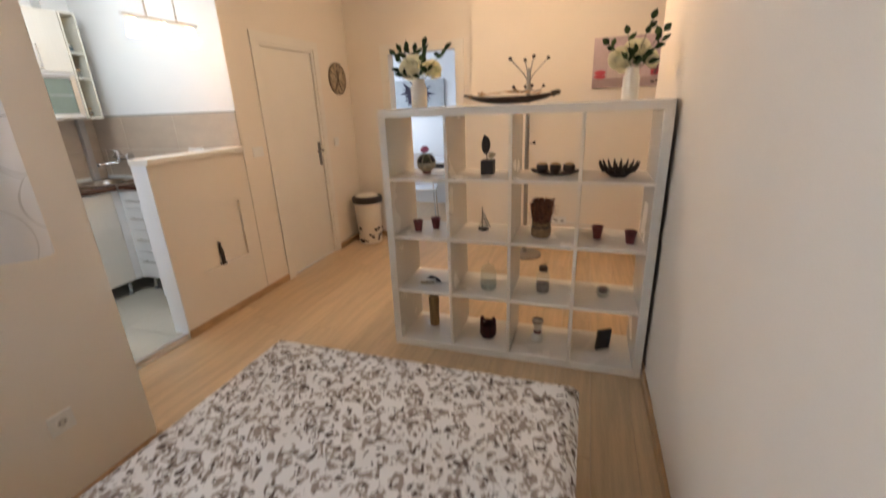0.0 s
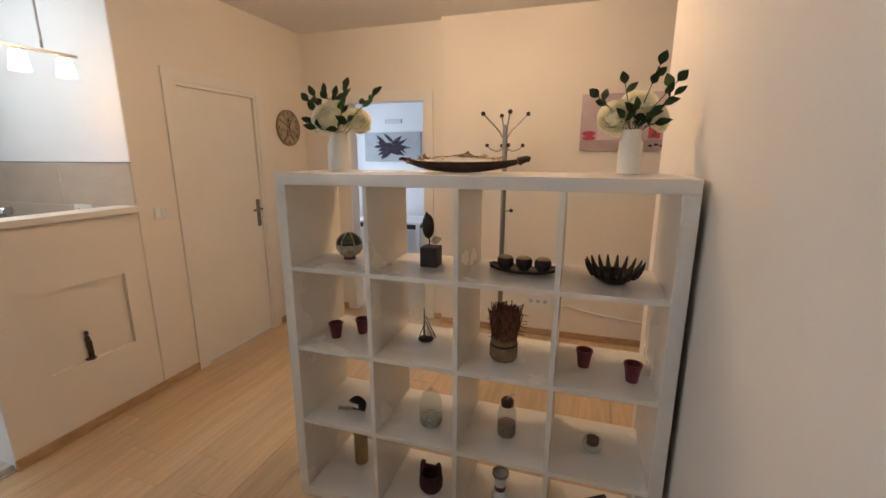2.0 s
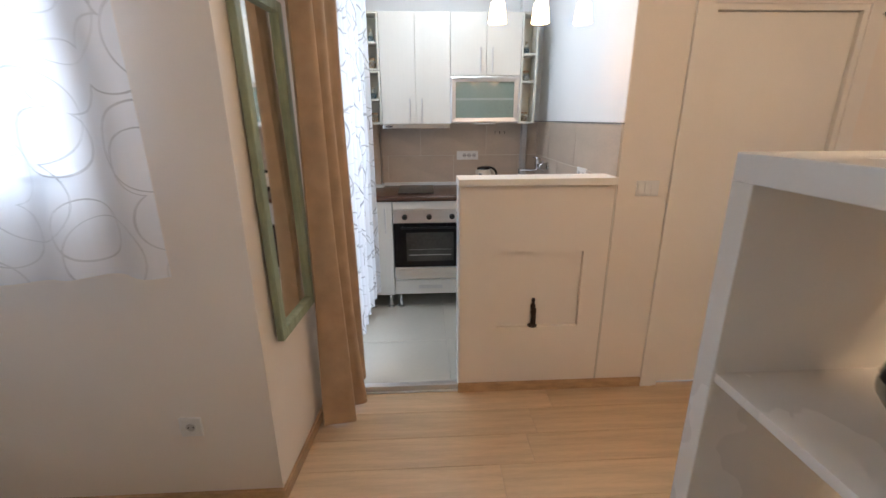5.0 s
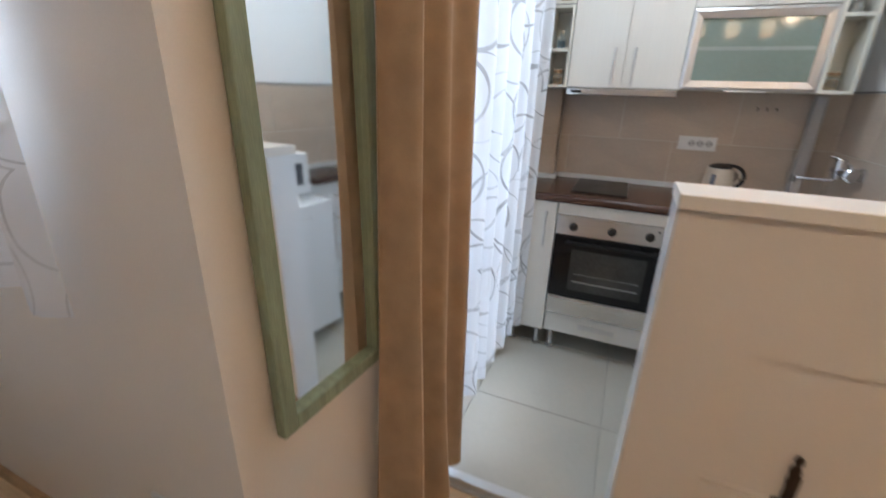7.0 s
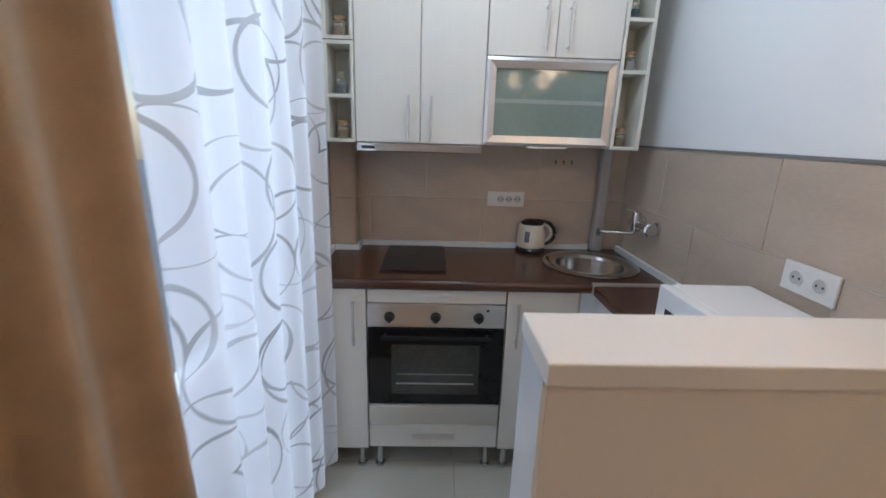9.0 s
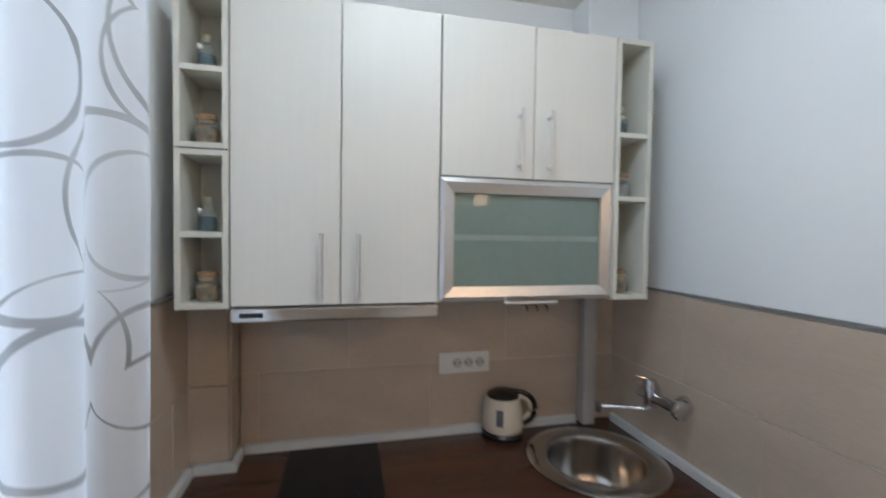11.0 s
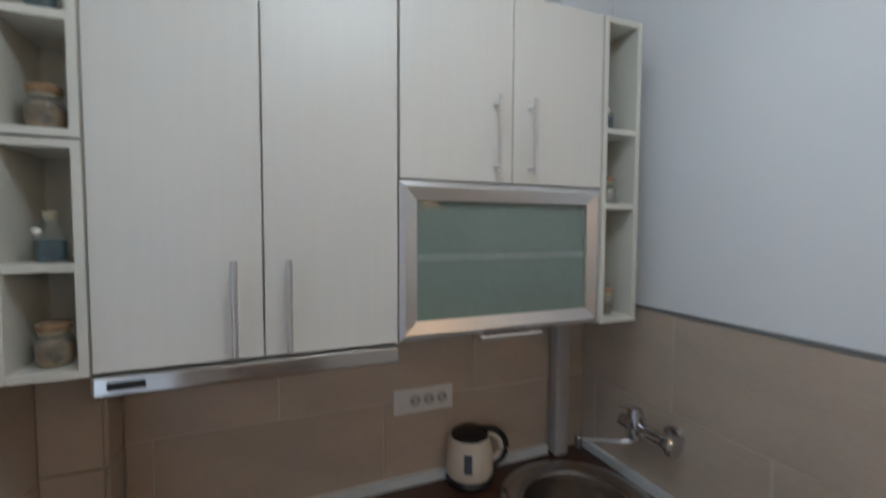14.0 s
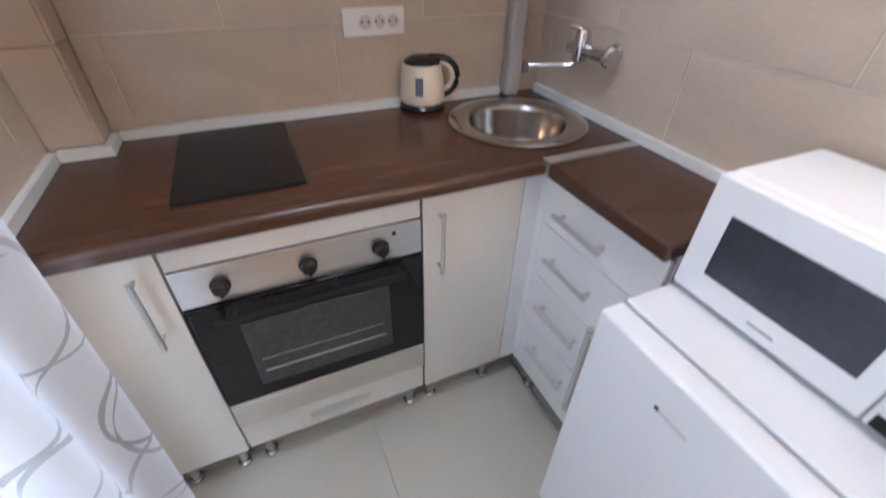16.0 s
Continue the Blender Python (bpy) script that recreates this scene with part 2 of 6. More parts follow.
plan = ((XW, 1.4785), (BX1, 1.532), (BX1, 1.36), (XW - 0.25, 1.36), (XW - 0.25, 1.4785))   # slightly skewed wall
lo, hi = [[bm.verts.new((x, y, z)) for x, y in plan] for z in (-0.01, ZC)]
bm.faces.new(lo)
bm.faces.new(hi[::-1])
for k in range(5):
    bm.faces.new((lo[k], lo[(k + 1) % 5], hi[(k + 1) % 5], hi[k]))
bmesh.ops.recalc_face_normals(bm, faces=bm.faces)
structure("wall_mirror", bm, CREAM, "cream painted wall with a mirror")
SKEW = Matrix.Translation((XW, 1.4785, 0)) @ Matrix.Rotation(math.atan2(0.0535, BX1 - XW) - math.pi, 4, "Z")


LEAN = Matrix.Translation((0, 0, 0.655)) @ Matrix.Rotation(radians(0.7), 4, "X") @ Matrix.Translation((0, 0.017, -0.655))   # the mirror's foot stands off the wall


def leaning(bm):
    bmesh.ops.transform(bm, matrix=LEAN, verts=bm.verts)
    return skewed(bm)


def skewed(bm):
    """From lengths along the skewed wall (towards -x), out of it (y) and up, into the world."""
    bmesh.ops.transform(bm, matrix=SKEW, verts=bm.verts)
    return bm


structure("kitchen_wall_south", boxes((-4.0, BX0, 1.40, YS, -0.01, ZC), (BX0, BX1, 1.40, YS - 0.09, BZ, ZC)), WHITE_WALL, "white kitchen wall beside the balcony door")
structure("kitchen_wall_west", boxes((-4.0, XB, YS, YK, -0.01, ZC)), WHITE_WALL, "white kitchen wall behind the cabinets")
structure("kitchen_wall_north", boxes((-4.0, XD - 0.16, YK, YK + 0.16, -0.01, ZC), (XD - 0.16, XD - 0.005, YK - 0.004, YK, 1.517, ZC)), WHITE_WALL, "white kitchen wall above beige tiles")

# next room, seen through the doorway
ROOM_WHITE = mat("next_room_paint", (0.80, 0.81, 0.83), 0.75, vary=0.02, scale=1.2, fine=200, bump=0.05)
structure("next_room_walls", boxes((-3.0, 0.6, 6.7, 6.85, -0.01, ZC), (0.45, 0.6, 4.99, 6.7, -0.01, ZC), (-3.0, -2.85, 4.99, 5.3, -0.01, ZC), (-3.0, -2.85, 6.3, 6.7, -0.01, ZC), (-3.0, -2.85, 5.3, 6.3, -0.01, 0.9), (-3.0, -2.85, 5.3, 6.3, 2.2, ZC)), ROOM_WHITE, "white walls of the next room")
structure("next_room_floor", B(-3.0, 0.6, 4.95, 6.85, -0.12, -0.006), OAK, "laminate floor of the next room", "floor")
structure("next_room_ceiling", B(-3.0, 0.6, 4.99, 6.85, ZC, ZC + 0.1), CEIL, "white ceiling of the next room", "ceiling")
# added area lamp, out of view, gives the room beyond its bluish brightness
lamp("AREA", "next_room_fill", look((-2.92, 5.8, 1.55), (0, 5.8, 1.4)), 16, (0.66, 0.80, 1.0), 0.95, 1.25)
structure("ground", B(-60, 60, -60, 60, -3.2, -3.0), mat("courtyard_concrete", (0.4, 0.4, 0.38), 0.9), "concrete courtyard ground far below", "ground")

# low wall between kitchen and living room, with niche and ledge
PW0, PW1, PTH = 2.287, YK - 0.0125, 0.125
NY0, NY1, NZ0, NZ1 = 2.495, 2.955, 0.41, 0.855
low = thing("low_wall", (XD - PTH / 2, 2.7, 0), "cream plastered low wall with a square niche and white ledge", "wall", kind="structure")
xb, xf = XD - PTH, XD
part("wall_body", boxes((xb, xf, PW0, NY0, 0, 1.215), (xb, xf, NY1, PW1, 0, 1.215), (xb, xf, NY0, NY1, 0, NZ0), (xb, xf, NY0, NY1, NZ1, 1.215), (xb, xf - 0.023, NY0, NY1, NZ0, NZ1)), CREAM, low)
part("ledge", B(xb - 0.015, xf + 0.03, PW0 - 0.012, PW1, 1.215, 1.252, 0.004), DOOR_WHITE, low, "white painted ledge")
part("end_board", B(xb - 0.004, xf + 0.003, PW0 - 0.010, PW0 - 0.001, 0.0, 1.214, 0.002), GLOSS_WHITE, low, "white end board")

# window wall: the window
def window_unit(name, x, y0, y1, z0, z1, label):
    w = thing(name, (x, (y0 + y1) / 2, z0), label, "window", kind="structure")
    f = 0.06
    bm = boxes((x - 0.07, x, y0, y0 + f, z0, z1), (x - 0.07, x, y1 - f, y1, z0, z1), (x - 0.07, x, y0 + f, y1 - f, z0, z0 + f), (x - 0.07, x, y0 + f, y1 - f, z1 - f, z1), (x - 0.07, x, (y0 + y1) / 2 - 0.05, (y0 + y1) / 2 + 0.05, z0 + f, z1 - f))
    part("window_frame", bm, GLOSS_WHITE, w)
    for a, b in ((y0 + f, (y0 + y1) / 2 - 0.05), ((y0 + y1) / 2 + 0.05, y1 - f)):
        p = part("pane", B(x - 0.04, x - 0.03, a, b, z0 + f, z1 - f), PANE, w)
        p.visible_shadow = False
    part("window_sill", B(x - 0.07, XW + 0.0, y0, y1, z0 - 0.03, z0 - 0.001, 0.003), GLOSS_WHITE, w)
    return w


PANE = clear("window_glass", alpha=0.06)
window_unit("window_1", XW - 0.15, WY0, WY1, WZ0, WZ1, "white framed bedroom window behind a sheer curtain")
w = thing("balcony_door", ((BX0 + BX1) / 2, 1.46, 0), "white glazed balcony door behind a sheer curtain", "door", kind="structure")
f = 0.08
part("door_frame", boxes((BX0, BX0 + f, 1.43, 1.50, 0, BZ), (BX1 - f, BX1, 1.43, 1.50, 0, BZ), (BX0 + f, BX1 - f, 1.43, 1.50, BZ - f, BZ), (BX0 + f, BX1 - f, 1.43, 1.50, 0, 0.16), (BX0 + f, BX1 - f, 1.43, 1.50, 0.80, 0.9)), GLOSS_WHITE, w)
for z0, z1 in ((0.16, 0.80), (0.9, BZ - f)):
    p = part("pane", B(BX0 + f, BX1 - f, 1.46, 1.47, z0, z1), PANE, w)
    p.visible_shadow = False
lamp("AREA", "window_daylight", look((XW - 0.24, (WY0 + WY1) / 2, 1.72), (2, (WY0 + WY1) / 2, 1.5)), 38, (0.74, 0.86, 1.0), 1.2, 1.0)
lamp("AREA", "balcony_daylight", look(((BX0 + BX1) / 2, 1.41, 1.25), ((BX0 + BX1) / 2, 4, 1.1)), 8.5, (0.74, 0.87, 1.0), 0.8, 1.9)

# closed white door with casing
d = thing("door_1", (XD, (PY0 + PY1) / 2, 0), "closed white panel-less interior door with chrome handle", "door", kind="structure")
part("leaf", B(XD - 0.045, XD - 0.012, PY0 + 0.03, PY1 - 0.03, 0.008, PZ - 0.03, 0.003), DOOR_WHITE, d)
part("door_frame", boxes((XD - 0.16, XD + 0.008, PY0, PY0 + 0.027, 0, PZ), (XD - 0.16, XD + 0.008, PY1 - 0.027, PY1, 0, PZ), (XD - 0.16, XD + 0.008, PY0 + 0.027, PY1 - 0.027, PZ - 0.027, PZ)), DOOR_WHITE, d)
part("casing", boxes((XD + 0.001, XD + 0.016, PY0 - 0.075, PY0, 0, PZ + 0.075), (XD + 0.001, XD + 0.016, PY1, PY1 + 0.075, 0, PZ + 0.075), (XD + 0.001, XD + 0.016, PY0, PY1, PZ, PZ + 0.075)), DOOR_WHITE, d)
hy = 4.14
bm = B(XD - 0.012, XD - 0.004, hy - 0.02, hy + 0.02, 0.96, 1.19, 0.003)
plate = part("handle_plate", bm, DARK_STEEL, d, "brushed steel handle plate")
bm = tube(bmesh.new(), [(XD - 0.005, hy, 1.11), (XD + 0.035, hy, 1.11), (XD + 0.045, hy - 0.01, 1.11), (XD + 0.045, hy - 0.11, 1.108)], 0.009)
part("handle", bm, DARK_STEEL, plate, "satin steel lever", smooth=True)

# doorway casing
d = thing("door_2", ((DX0 + DX1) / 2, YN2, 0), "white casing of an open doorway", "door", kind="structure")
part("casing", boxes((DX0 - 0.07, DX0, YN2 - 0.015, YN2 - 0.001, 0, DZ + 0.07), (DX1, DX1 + 0.07, YN2 - 0.015, YN2 - 0.001, 0, DZ + 0.07), (DX0, DX1, YN2 - 0.015, YN2 - 0.001, DZ, DZ + 0.07)), DOOR_WHITE, d)
part("jamb", boxes((DX0, DX0 + 0.02, YN2 - 0.012, YN2 + 0.13, 0, DZ), (DX1 - 0.02, DX1, YN2 - 0.012, YN2 + 0.13, 0, DZ), (DX0 + 0.02, DX1 - 0.02, YN2 - 0.012, YN2 + 0.13, DZ - 0.02, DZ)), DOOR_WHITE, d)

# baseboards
def baseboard(x0, x1, y0, y1):
    return structure("baseboard", B(x0, x1, y0, y1, 0, 0.058, 0.003), OAK_TRIM, "oak veneered baseboard", "baseboard")


baseboard(XD + 0.001, XD + 0.016, PW0 - 0.01, PY0 - 0.076)
baseboard(XD + 0.001, XD + 0.016, PY1 + 0.076, YN2 - 0.02)
baseboard(XD + 0.017, DX0 - 0.072, YN2 - 0.016, YN2 - 0.001)
baseboard(DX1 + 0.072, -0.805, YN2 - 0.016, YN2 - 0.001)
baseboard(-0.79, 1.69, YN - 0.016, YN - 0.001)
baseboard(XE - 0.016, XE - 0.001, -1.58, 3.51)
baseboard(XW + 0.001, XW + 0.016, -1.58, 1.478)
structure("baseboard", skewed(B(-0.62, 0.016, 0.001, 0.016, 0, 0.058, 0.003)), OAK_TRIM, "oak veneered baseboard", "baseboard")

# ---- living room: the open shelf ----
SX0, SX1, SY0, SY1, SZ = -0.778, 0.722, 2.605, 2.995, 1.49
shelf = thing("shelf_unit", ((SX0 + SX1) / 2, (SY0 + SY1) / 2, 0), "white open cube shelf unit of sixteen compartments used as room divider", "shelf unit")
FR, TH = 0.046, 0.018
part("top_board", B(SX0, SX1, SY0, SY1, SZ - FR, SZ, 0.0025), LACQUER, shelf)
part("bottom_board", B(SX0, SX1, SY0, SY1, 0, FR, 0.0025), LACQUER, shelf)
for a in (SX0, SX1 - FR):
    part("side_panel", B(a, a + FR, SY0, SY1, FR, SZ - FR, 0.0025), LACQUER, shelf)
CW = (SX1 - SX0 - 2 * FR - 3 * TH) / 4
CH = (SZ - 2 * FR - 3 * TH) / 4
cellx = [SX0 + FR + k * (CW + TH) for k in range(4)]      # left inner side of each column
cellz = [FR + k * (CH + TH) for k in range(4)]            # upper face under each row
for k in range(3):
    part("divider", B(cellx[k] + CW, cellx[k] + CW + TH, SY0 + 0.004, SY1 - 0.004, FR, SZ - FR, 0.001), LACQUER, shelf)
for r in range(3):
    for k in range(4):
        part("shelf_board", B(cellx[k], cellx[k] + CW, SY0 + 0.005, SY1 - 0.005, cellz[r] + CH, cellz[r] + CH + TH, 0.001), LACQUER, shelf)


def cell(col, row, fx=0.5, fy=0.5):
    """A place in the shelf: column from the left, row from the top."""
    return (cellx[col] + fx * CW, SY0 + fy * (SY1 - SY0), cellz[3 - row] + 0.0005)


# ---- bed ----
def leaf_cloth(name):
    """White cotton printed with small grey curls."""
    m = mat(name, (0.72, 0.70, 0.69), 0.9, vary=0.04, fine=400, bump=0.15, spec=0.1)
    nt = m.node_tree
    p = nt.nodes["Principled BSDF"]
    tc = nt.nodes.new("ShaderNodeTexCoord")
    warp = nt.nodes.new("ShaderNodeTexNoise")
    warp.inputs["Scale"].default_value = 18
    add = nt.nodes.new("ShaderNodeMix")
    add.data_type = "VECTOR"
    add.inputs["Factor"].default_value = 0.07
    nt.links.new(tc.outputs["Object"], warp.inputs[0])
    nt.links.new(tc.outputs["Object"], add.inputs["A"])
    nt.links.new(warp.outputs["Color"], add.inputs["B"])
    old = p.inputs["Base Color"].links[0].from_socket
    for sc, lo, hi, col in ((21, 0.16, 0.44, (0.31, 0.26, 0.23)), (29, 0.0, 0.30, (0.105, 0.08, 0.07))):
        vo = nt.nodes.new("ShaderNodeTexVoronoi")
        vo.voronoi_dimensions = "2D"
        vo.inputs["Scale"].default_value = sc
        nt.links.new(add.outputs["Result"], vo.inputs["Vector"])
        ga = nt.nodes.new("ShaderNodeMath")
        ga.operation = "COMPARE"
        ga.inputs[1].default_value, ga.inputs[2].default_value = (lo + hi) / 2, (hi - lo) / 2
        nt.links.new(vo.outputs["Distance"], ga.inputs[0])
        gate = nt.nodes.new("ShaderNodeTexNoise")
        gate.inputs["Scale"].default_value = sc * 1.7
        nt.links.new(tc.outputs["Object"], gate.inputs[0])
        gt = nt.nodes.new("ShaderNodeMath")
        gt.operation = "GREATER_THAN"
        gt.inputs[1].default_value = 0.45 if sc < 25 else 0.52
        nt.links.new(gate.outputs[0], gt.inputs[0])
        mu = nt.nodes.new("ShaderNodeMath")
        mu.operation = "MULTIPLY"
        nt.links.new(ga.outputs[0], mu.inputs[0])
        nt.links.new(gt.outputs[0], mu.inputs[1])
        mx = nt.nodes.new("ShaderNodeMix")
        mx.data_type = "RGBA"
        nt.links.new(mu.outputs[0], mx.inputs["Factor"])
        nt.links.new(old, mx.inputs["A"])
        mx.inputs["B"].default_value = (*col, 1)
        old = mx.outputs["Result"]
    nt.links.new(old, p.inputs["Base Color"])
    return m


BED_CLOTH = leaf_cloth("printed_bed_cover")
BED_SIDE = mat("cream_bed_upholstery", (0.70, 0.62, 0.48), 0.8, vary=0.05, fine=300, bump=0.15)
bx0, bx1, by0, by1, bz = -1.02, 0.375, -0.25, 1.83, 0.46
bed = thing("bed", ((bx0 + bx1) / 2, (by0 + by1) / 2, 0), "low double bed with a white cover of grey curls", "bed")
part("base", B(bx0 + 0.02, bx1 - 0.02, by0, by1 - 0.02, 0.07, 0.27, 0.02), BED_SIDE, bed, "cream upholstered base")
part("mattress", B(bx0 + 0.005, bx1 - 0.005, by0, by1 - 0.005, 0.271, bz - 0.022, 0.035, 4), BED_SIDE, bed, "cream mattress", smooth=True)
bm = bmesh.new()
nx, ny = 60, 90
grid = []
for j in range(ny + 1):
    row = []
    for i in range(nx + 1):
        u, q = i / nx, j / ny
        x, y = bx0 - 0.012 + u * (bx1 - bx0 + 0.024), by0 + q * (by1 - by0 + 0.012)
        e = min(x - bx0 + 0.012, bx1 + 0.012 - x, by1 + 0.012 - y)
        z = bz - 0.05 * max(0.0, 1 - e / 0.05) ** 2 + 0.006 * noise.noise((x * 5, y * 5, 0)) + 0.003 * noise.noise((x * 17, y * 13, 4))
        row.append(bm.verts.new((x, y, z)))
    grid.append(row)
for j in range(ny):
    for i in range(nx):
        bm.faces.new((grid[j][i], grid[j][i + 1], grid[j + 1][i + 1], grid[j + 1][i]))
part("bed_cover", bm, BED_CLOTH, bed, "white cotton cover printed with grey curls", smooth=True)
for x in (bx0 + 0.1, bx1 - 0.1):
    for y in (by0 + 0.1, by1 - 0.12):
        part("leg", B(x - 0.03, x + 0.03, y - 0.03, y + 0.03, 0, 0.07, 0.004), BLACK_METAL, bed)

# ---- kitchen: base units along the west wall ----
FRONT = mat("pale_grain_cabinet_front", (0.71, 0.68, 0.62), 0.42, vary=0.009, scale=14, fine=120, bump=0.02, stretch=(7, 7, 0.25))
CARCASS = mat("cream_cabinet_edge", (0.70, 0.68, 0.60), 0.45, vary=0.03, scale=4, fine=120, bump=0.02)
WHITE_FRONT = mat("white_cabinet_front", (0.80, 0.80, 0.80), 0.35, vary=0.02, fine=120, bump=0.02)
ALU = mat("matt_aluminium", (0.66, 0.64, 0.62), 0.35, 0.9, vary=0.03, bump=0.01)
PLASTIC_STRIP = mat("grey_white_plastic", (0.68, 0.70, 0.70), 0.4, vary=0.03)
FX, WZ = -3.300, 0.98                  # front of base units, top of worktop
CT = 0.04


def bow_handle(parent, a, b, out, r=0.006):
    """A bar handle on two posts; out is the way off the door."""
    a, b, out = Vector(a), Vector(b), Vector(out)
    n = (b - a).normalized()
    bm = bmesh.new()
    tube(bm, [a + out, b + out], r, 10)
    for q in (a + n * 0.016, b - n * 0.016):
        tube(bm, [q, q + out], r * 0.8, 8)
    return part("handle", bm, ALU, parent, "matt aluminium bar handle", smooth=True)


def base_unit(name, y0, y1, label, handle_y, top=WZ - CT - 0.001):
    u = thing(name, ((XB + FX) / 2, (y0 + y1) / 2, 0), label, "cabinet", group="kitchen base cabinets")
    part("body", B(XB + 0.06, FX - 0.022, y0 + 0.001, y1 - 0.001, 0.16, top), CARCASS, u)
    door = part("door", B(FX - 0.02, FX, y0 + 0.002, y1 - 0.002, 0.163, WZ - CT - 0.006, 0.002), FRONT, u, "pale wood-grain door")
    bow_handle(door, (FX, handle_y, 0.69), (FX, handle_y, 0.885), (0.03, 0, 0))
    for y in (y0 + 0.04, y1 - 0.04):
        part("foot", lathe(bmesh.new(), [(0, KZ), (0.022, KZ), (0.022, KZ + 0.012), (0.015, KZ + 0.016), (0.015, 0.16), (0, 0.16)], (FX - 0.05, y, 0), 12), CHROME, u, "chrome foot", smooth=True)
    return u


OY0, OY1 = 1.858, 2.430
base_unit("base_cabinet", 1.63, OY0 - 0.003, "narrow base cabinet with pale grained door", OY0 - 0.055)
base_unit("base_cabinet", OY1 + 0.003, 2.735, "narrow base cabinet with pale grained door beside the oven", OY1 + 0.05, WZ - 0.19)
u = thing("corner_filler", (FX, 2.77, 0), "white corner filler panel between base cabinets", "cabinet")
part("panel", boxes((FX - 0.030, FX - 0.004, 2.737, 2.84, 0.16, WZ - CT - 0.001), (FX - 0.004, -3.2765, 2.797, 2.84, 0.16, WZ - CT - 0.001)), WHITE_FRONT, u)

# oven unit
u = thing("built_in_oven", ((XB + FX) / 2, (OY0 + OY1) / 2, 0), "built-in steel oven with black glass door and three knobs", "oven")
part("housing", boxes((XB + 0.06, FX - 0.022, OY0, OY1, 0.16, WZ - CT - 0.001)), CARCASS, u)
part("top_rail", B(FX - 0.02, FX, OY0 + 0.002, OY1 - 0.002, 0.872, WZ - CT - 0.006, 0.002), FRONT, u, "pale grained rail")
panel = part("control_panel", B(FX - 0.02, FX + 0.006, OY0 + 0.002, OY1 - 0.002, 0.765, 0.869, 0.003), STEEL, u, "brushed steel control panel")
for y in (OY0 + 0.092, (OY0 + OY1) / 2 - 0.004, OY1 - 0.112):
    k = part("knob", lathe(bmesh.new(), [(0.022, 0), (0.022, 0.004), (0.018, 0.006), (0.017, 0.022), (0.013, 0.026), (0, 0.026)], n=18, m=Matrix.Translation((FX + 0.006, y, 0.813)) @ Matrix.Rotation(radians(90), 4, "Y")), BLACK_METAL, panel, "black knob", smooth=True)
    box_bm = B(FX + 0.03, FX + 0.036, y - 0.004, y + 0.004, 0.797, 0.829, 0.001)
    part("knob_grip", box_bm, BLACK_METAL, panel)
part("indicator_lamp", lathe(bmesh.new(), [(0.006, 0), (0.005, 0.003), (0, 0.004)], n=10, m=Matrix.Translation((FX + 0.006, OY1 - 0.075, 0.845)) @ Matrix.Rotation(radians(90), 4, "Y")), BLACK_METAL, panel)
od = part("oven_door", B(FX - 0.02, FX + 0.012, OY0 + 0.002, OY1 - 0.002, 0.405, 0.762, 0.003), BLACK_GLASS, u, "black glass oven door")
OVEN_IN = mat("oven_window_tint", (0.055, 0.056, 0.052), 0.12, vary=0.2, scale=5, bump=0.0)
part("oven_window", B(FX + 0.0125, FX + 0.0145, OY0 + 0.10, OY1 - 0.10, 0.455, 0.69, 0.001), OVEN_IN, od, "smoky oven window")
for z, r in ((0.507, 0.0034), (0.552, 0.0016)):
    part("oven_rack", tube(bmesh.new(), [(FX + 0.0135, OY0 + 0.12, z), (FX + 0.0135, OY1 - 0.12, z)], r, 6), mat("dim_oven_rack", (0.36, 0.36, 0.35), 0.4), od)
bm = tube(bmesh.new(), [(FX + 0.045, OY0 + 0.06, 0.735), (FX + 0.045, OY1 - 0.06, 0.735)], 0.009, 10)
for y in (OY0 + 0.075, OY1 - 0.075):
    tube(bm, [(FX + 0.012, y, 0.735), (FX + 0.045, y, 0.735)], 0.007, 8)
part("oven_handle", bm, mat("matt_black_handle", (0.012, 0.012, 0.012), 0.7, spec=0.2), od, "black oven handle", smooth=True)
part("steel_strip", B(FX - 0.02, FX + 0.010, OY0 + 0.002, OY1 - 0.002, 0.297, 0.402, 0.003), STEEL, u, "steel strip under the oven door")
dr = part("plinth_drawer", B(FX - 0.02, FX, OY0 + 0.002, OY1 - 0.002, 0.172, 0.290, 0.002), FRONT, u, "pale grained drawer front")
part("vent_grille", B(FX + 0.001, FX + 0.004, OY0 + 0.19, OY1 - 0.19, 0.215, 0.245, 0.001), ALU, dr, "grey vent grille")
for y in (OY0 + 0.04, OY1 - 0.04):
    part("foot", lathe(bmesh.new(), [(0, KZ), (0.022, KZ), (0.022, KZ + 0.012), (0.015, KZ + 0.016), (0.015, 0.16), (0, 0.16)], (FX - 0.05, y, 0), 12), CHROME, u, smooth=True)

# drawers and worktop on the north side
DYF = 2.795                            # drawer fronts
u = thing("drawer_unit", (-3.07, 2.95, 0), "white four-drawer kitchen unit with aluminium bar handles", "cabinet", group="kitchen base cabinets")
DXA, DXB = -3.275, -2.87
part("body", boxes((DXA, DXB, DYF + 0.022, YK - 0.02, 0.16, WZ - CT - 0.001)), WHITE_FRONT, u)
zz = [0.163, 0.405, 0.60, 0.785, WZ - CT - 0.006]
for a, b in zip(zz, zz[1:]):
    f = part("drawer_front", B(DXA + 0.002, DXB - 0.002, DYF, DYF + 0.02, a + 0.002, b - 0.002, 0.002), WHITE_FRONT, u, "white drawer front")
    h = b - 0.085
    bow_handle(f, (-3.205, DYF, h), (-3.025, DYF, h), (0, -0.028, 0), 0.0075)
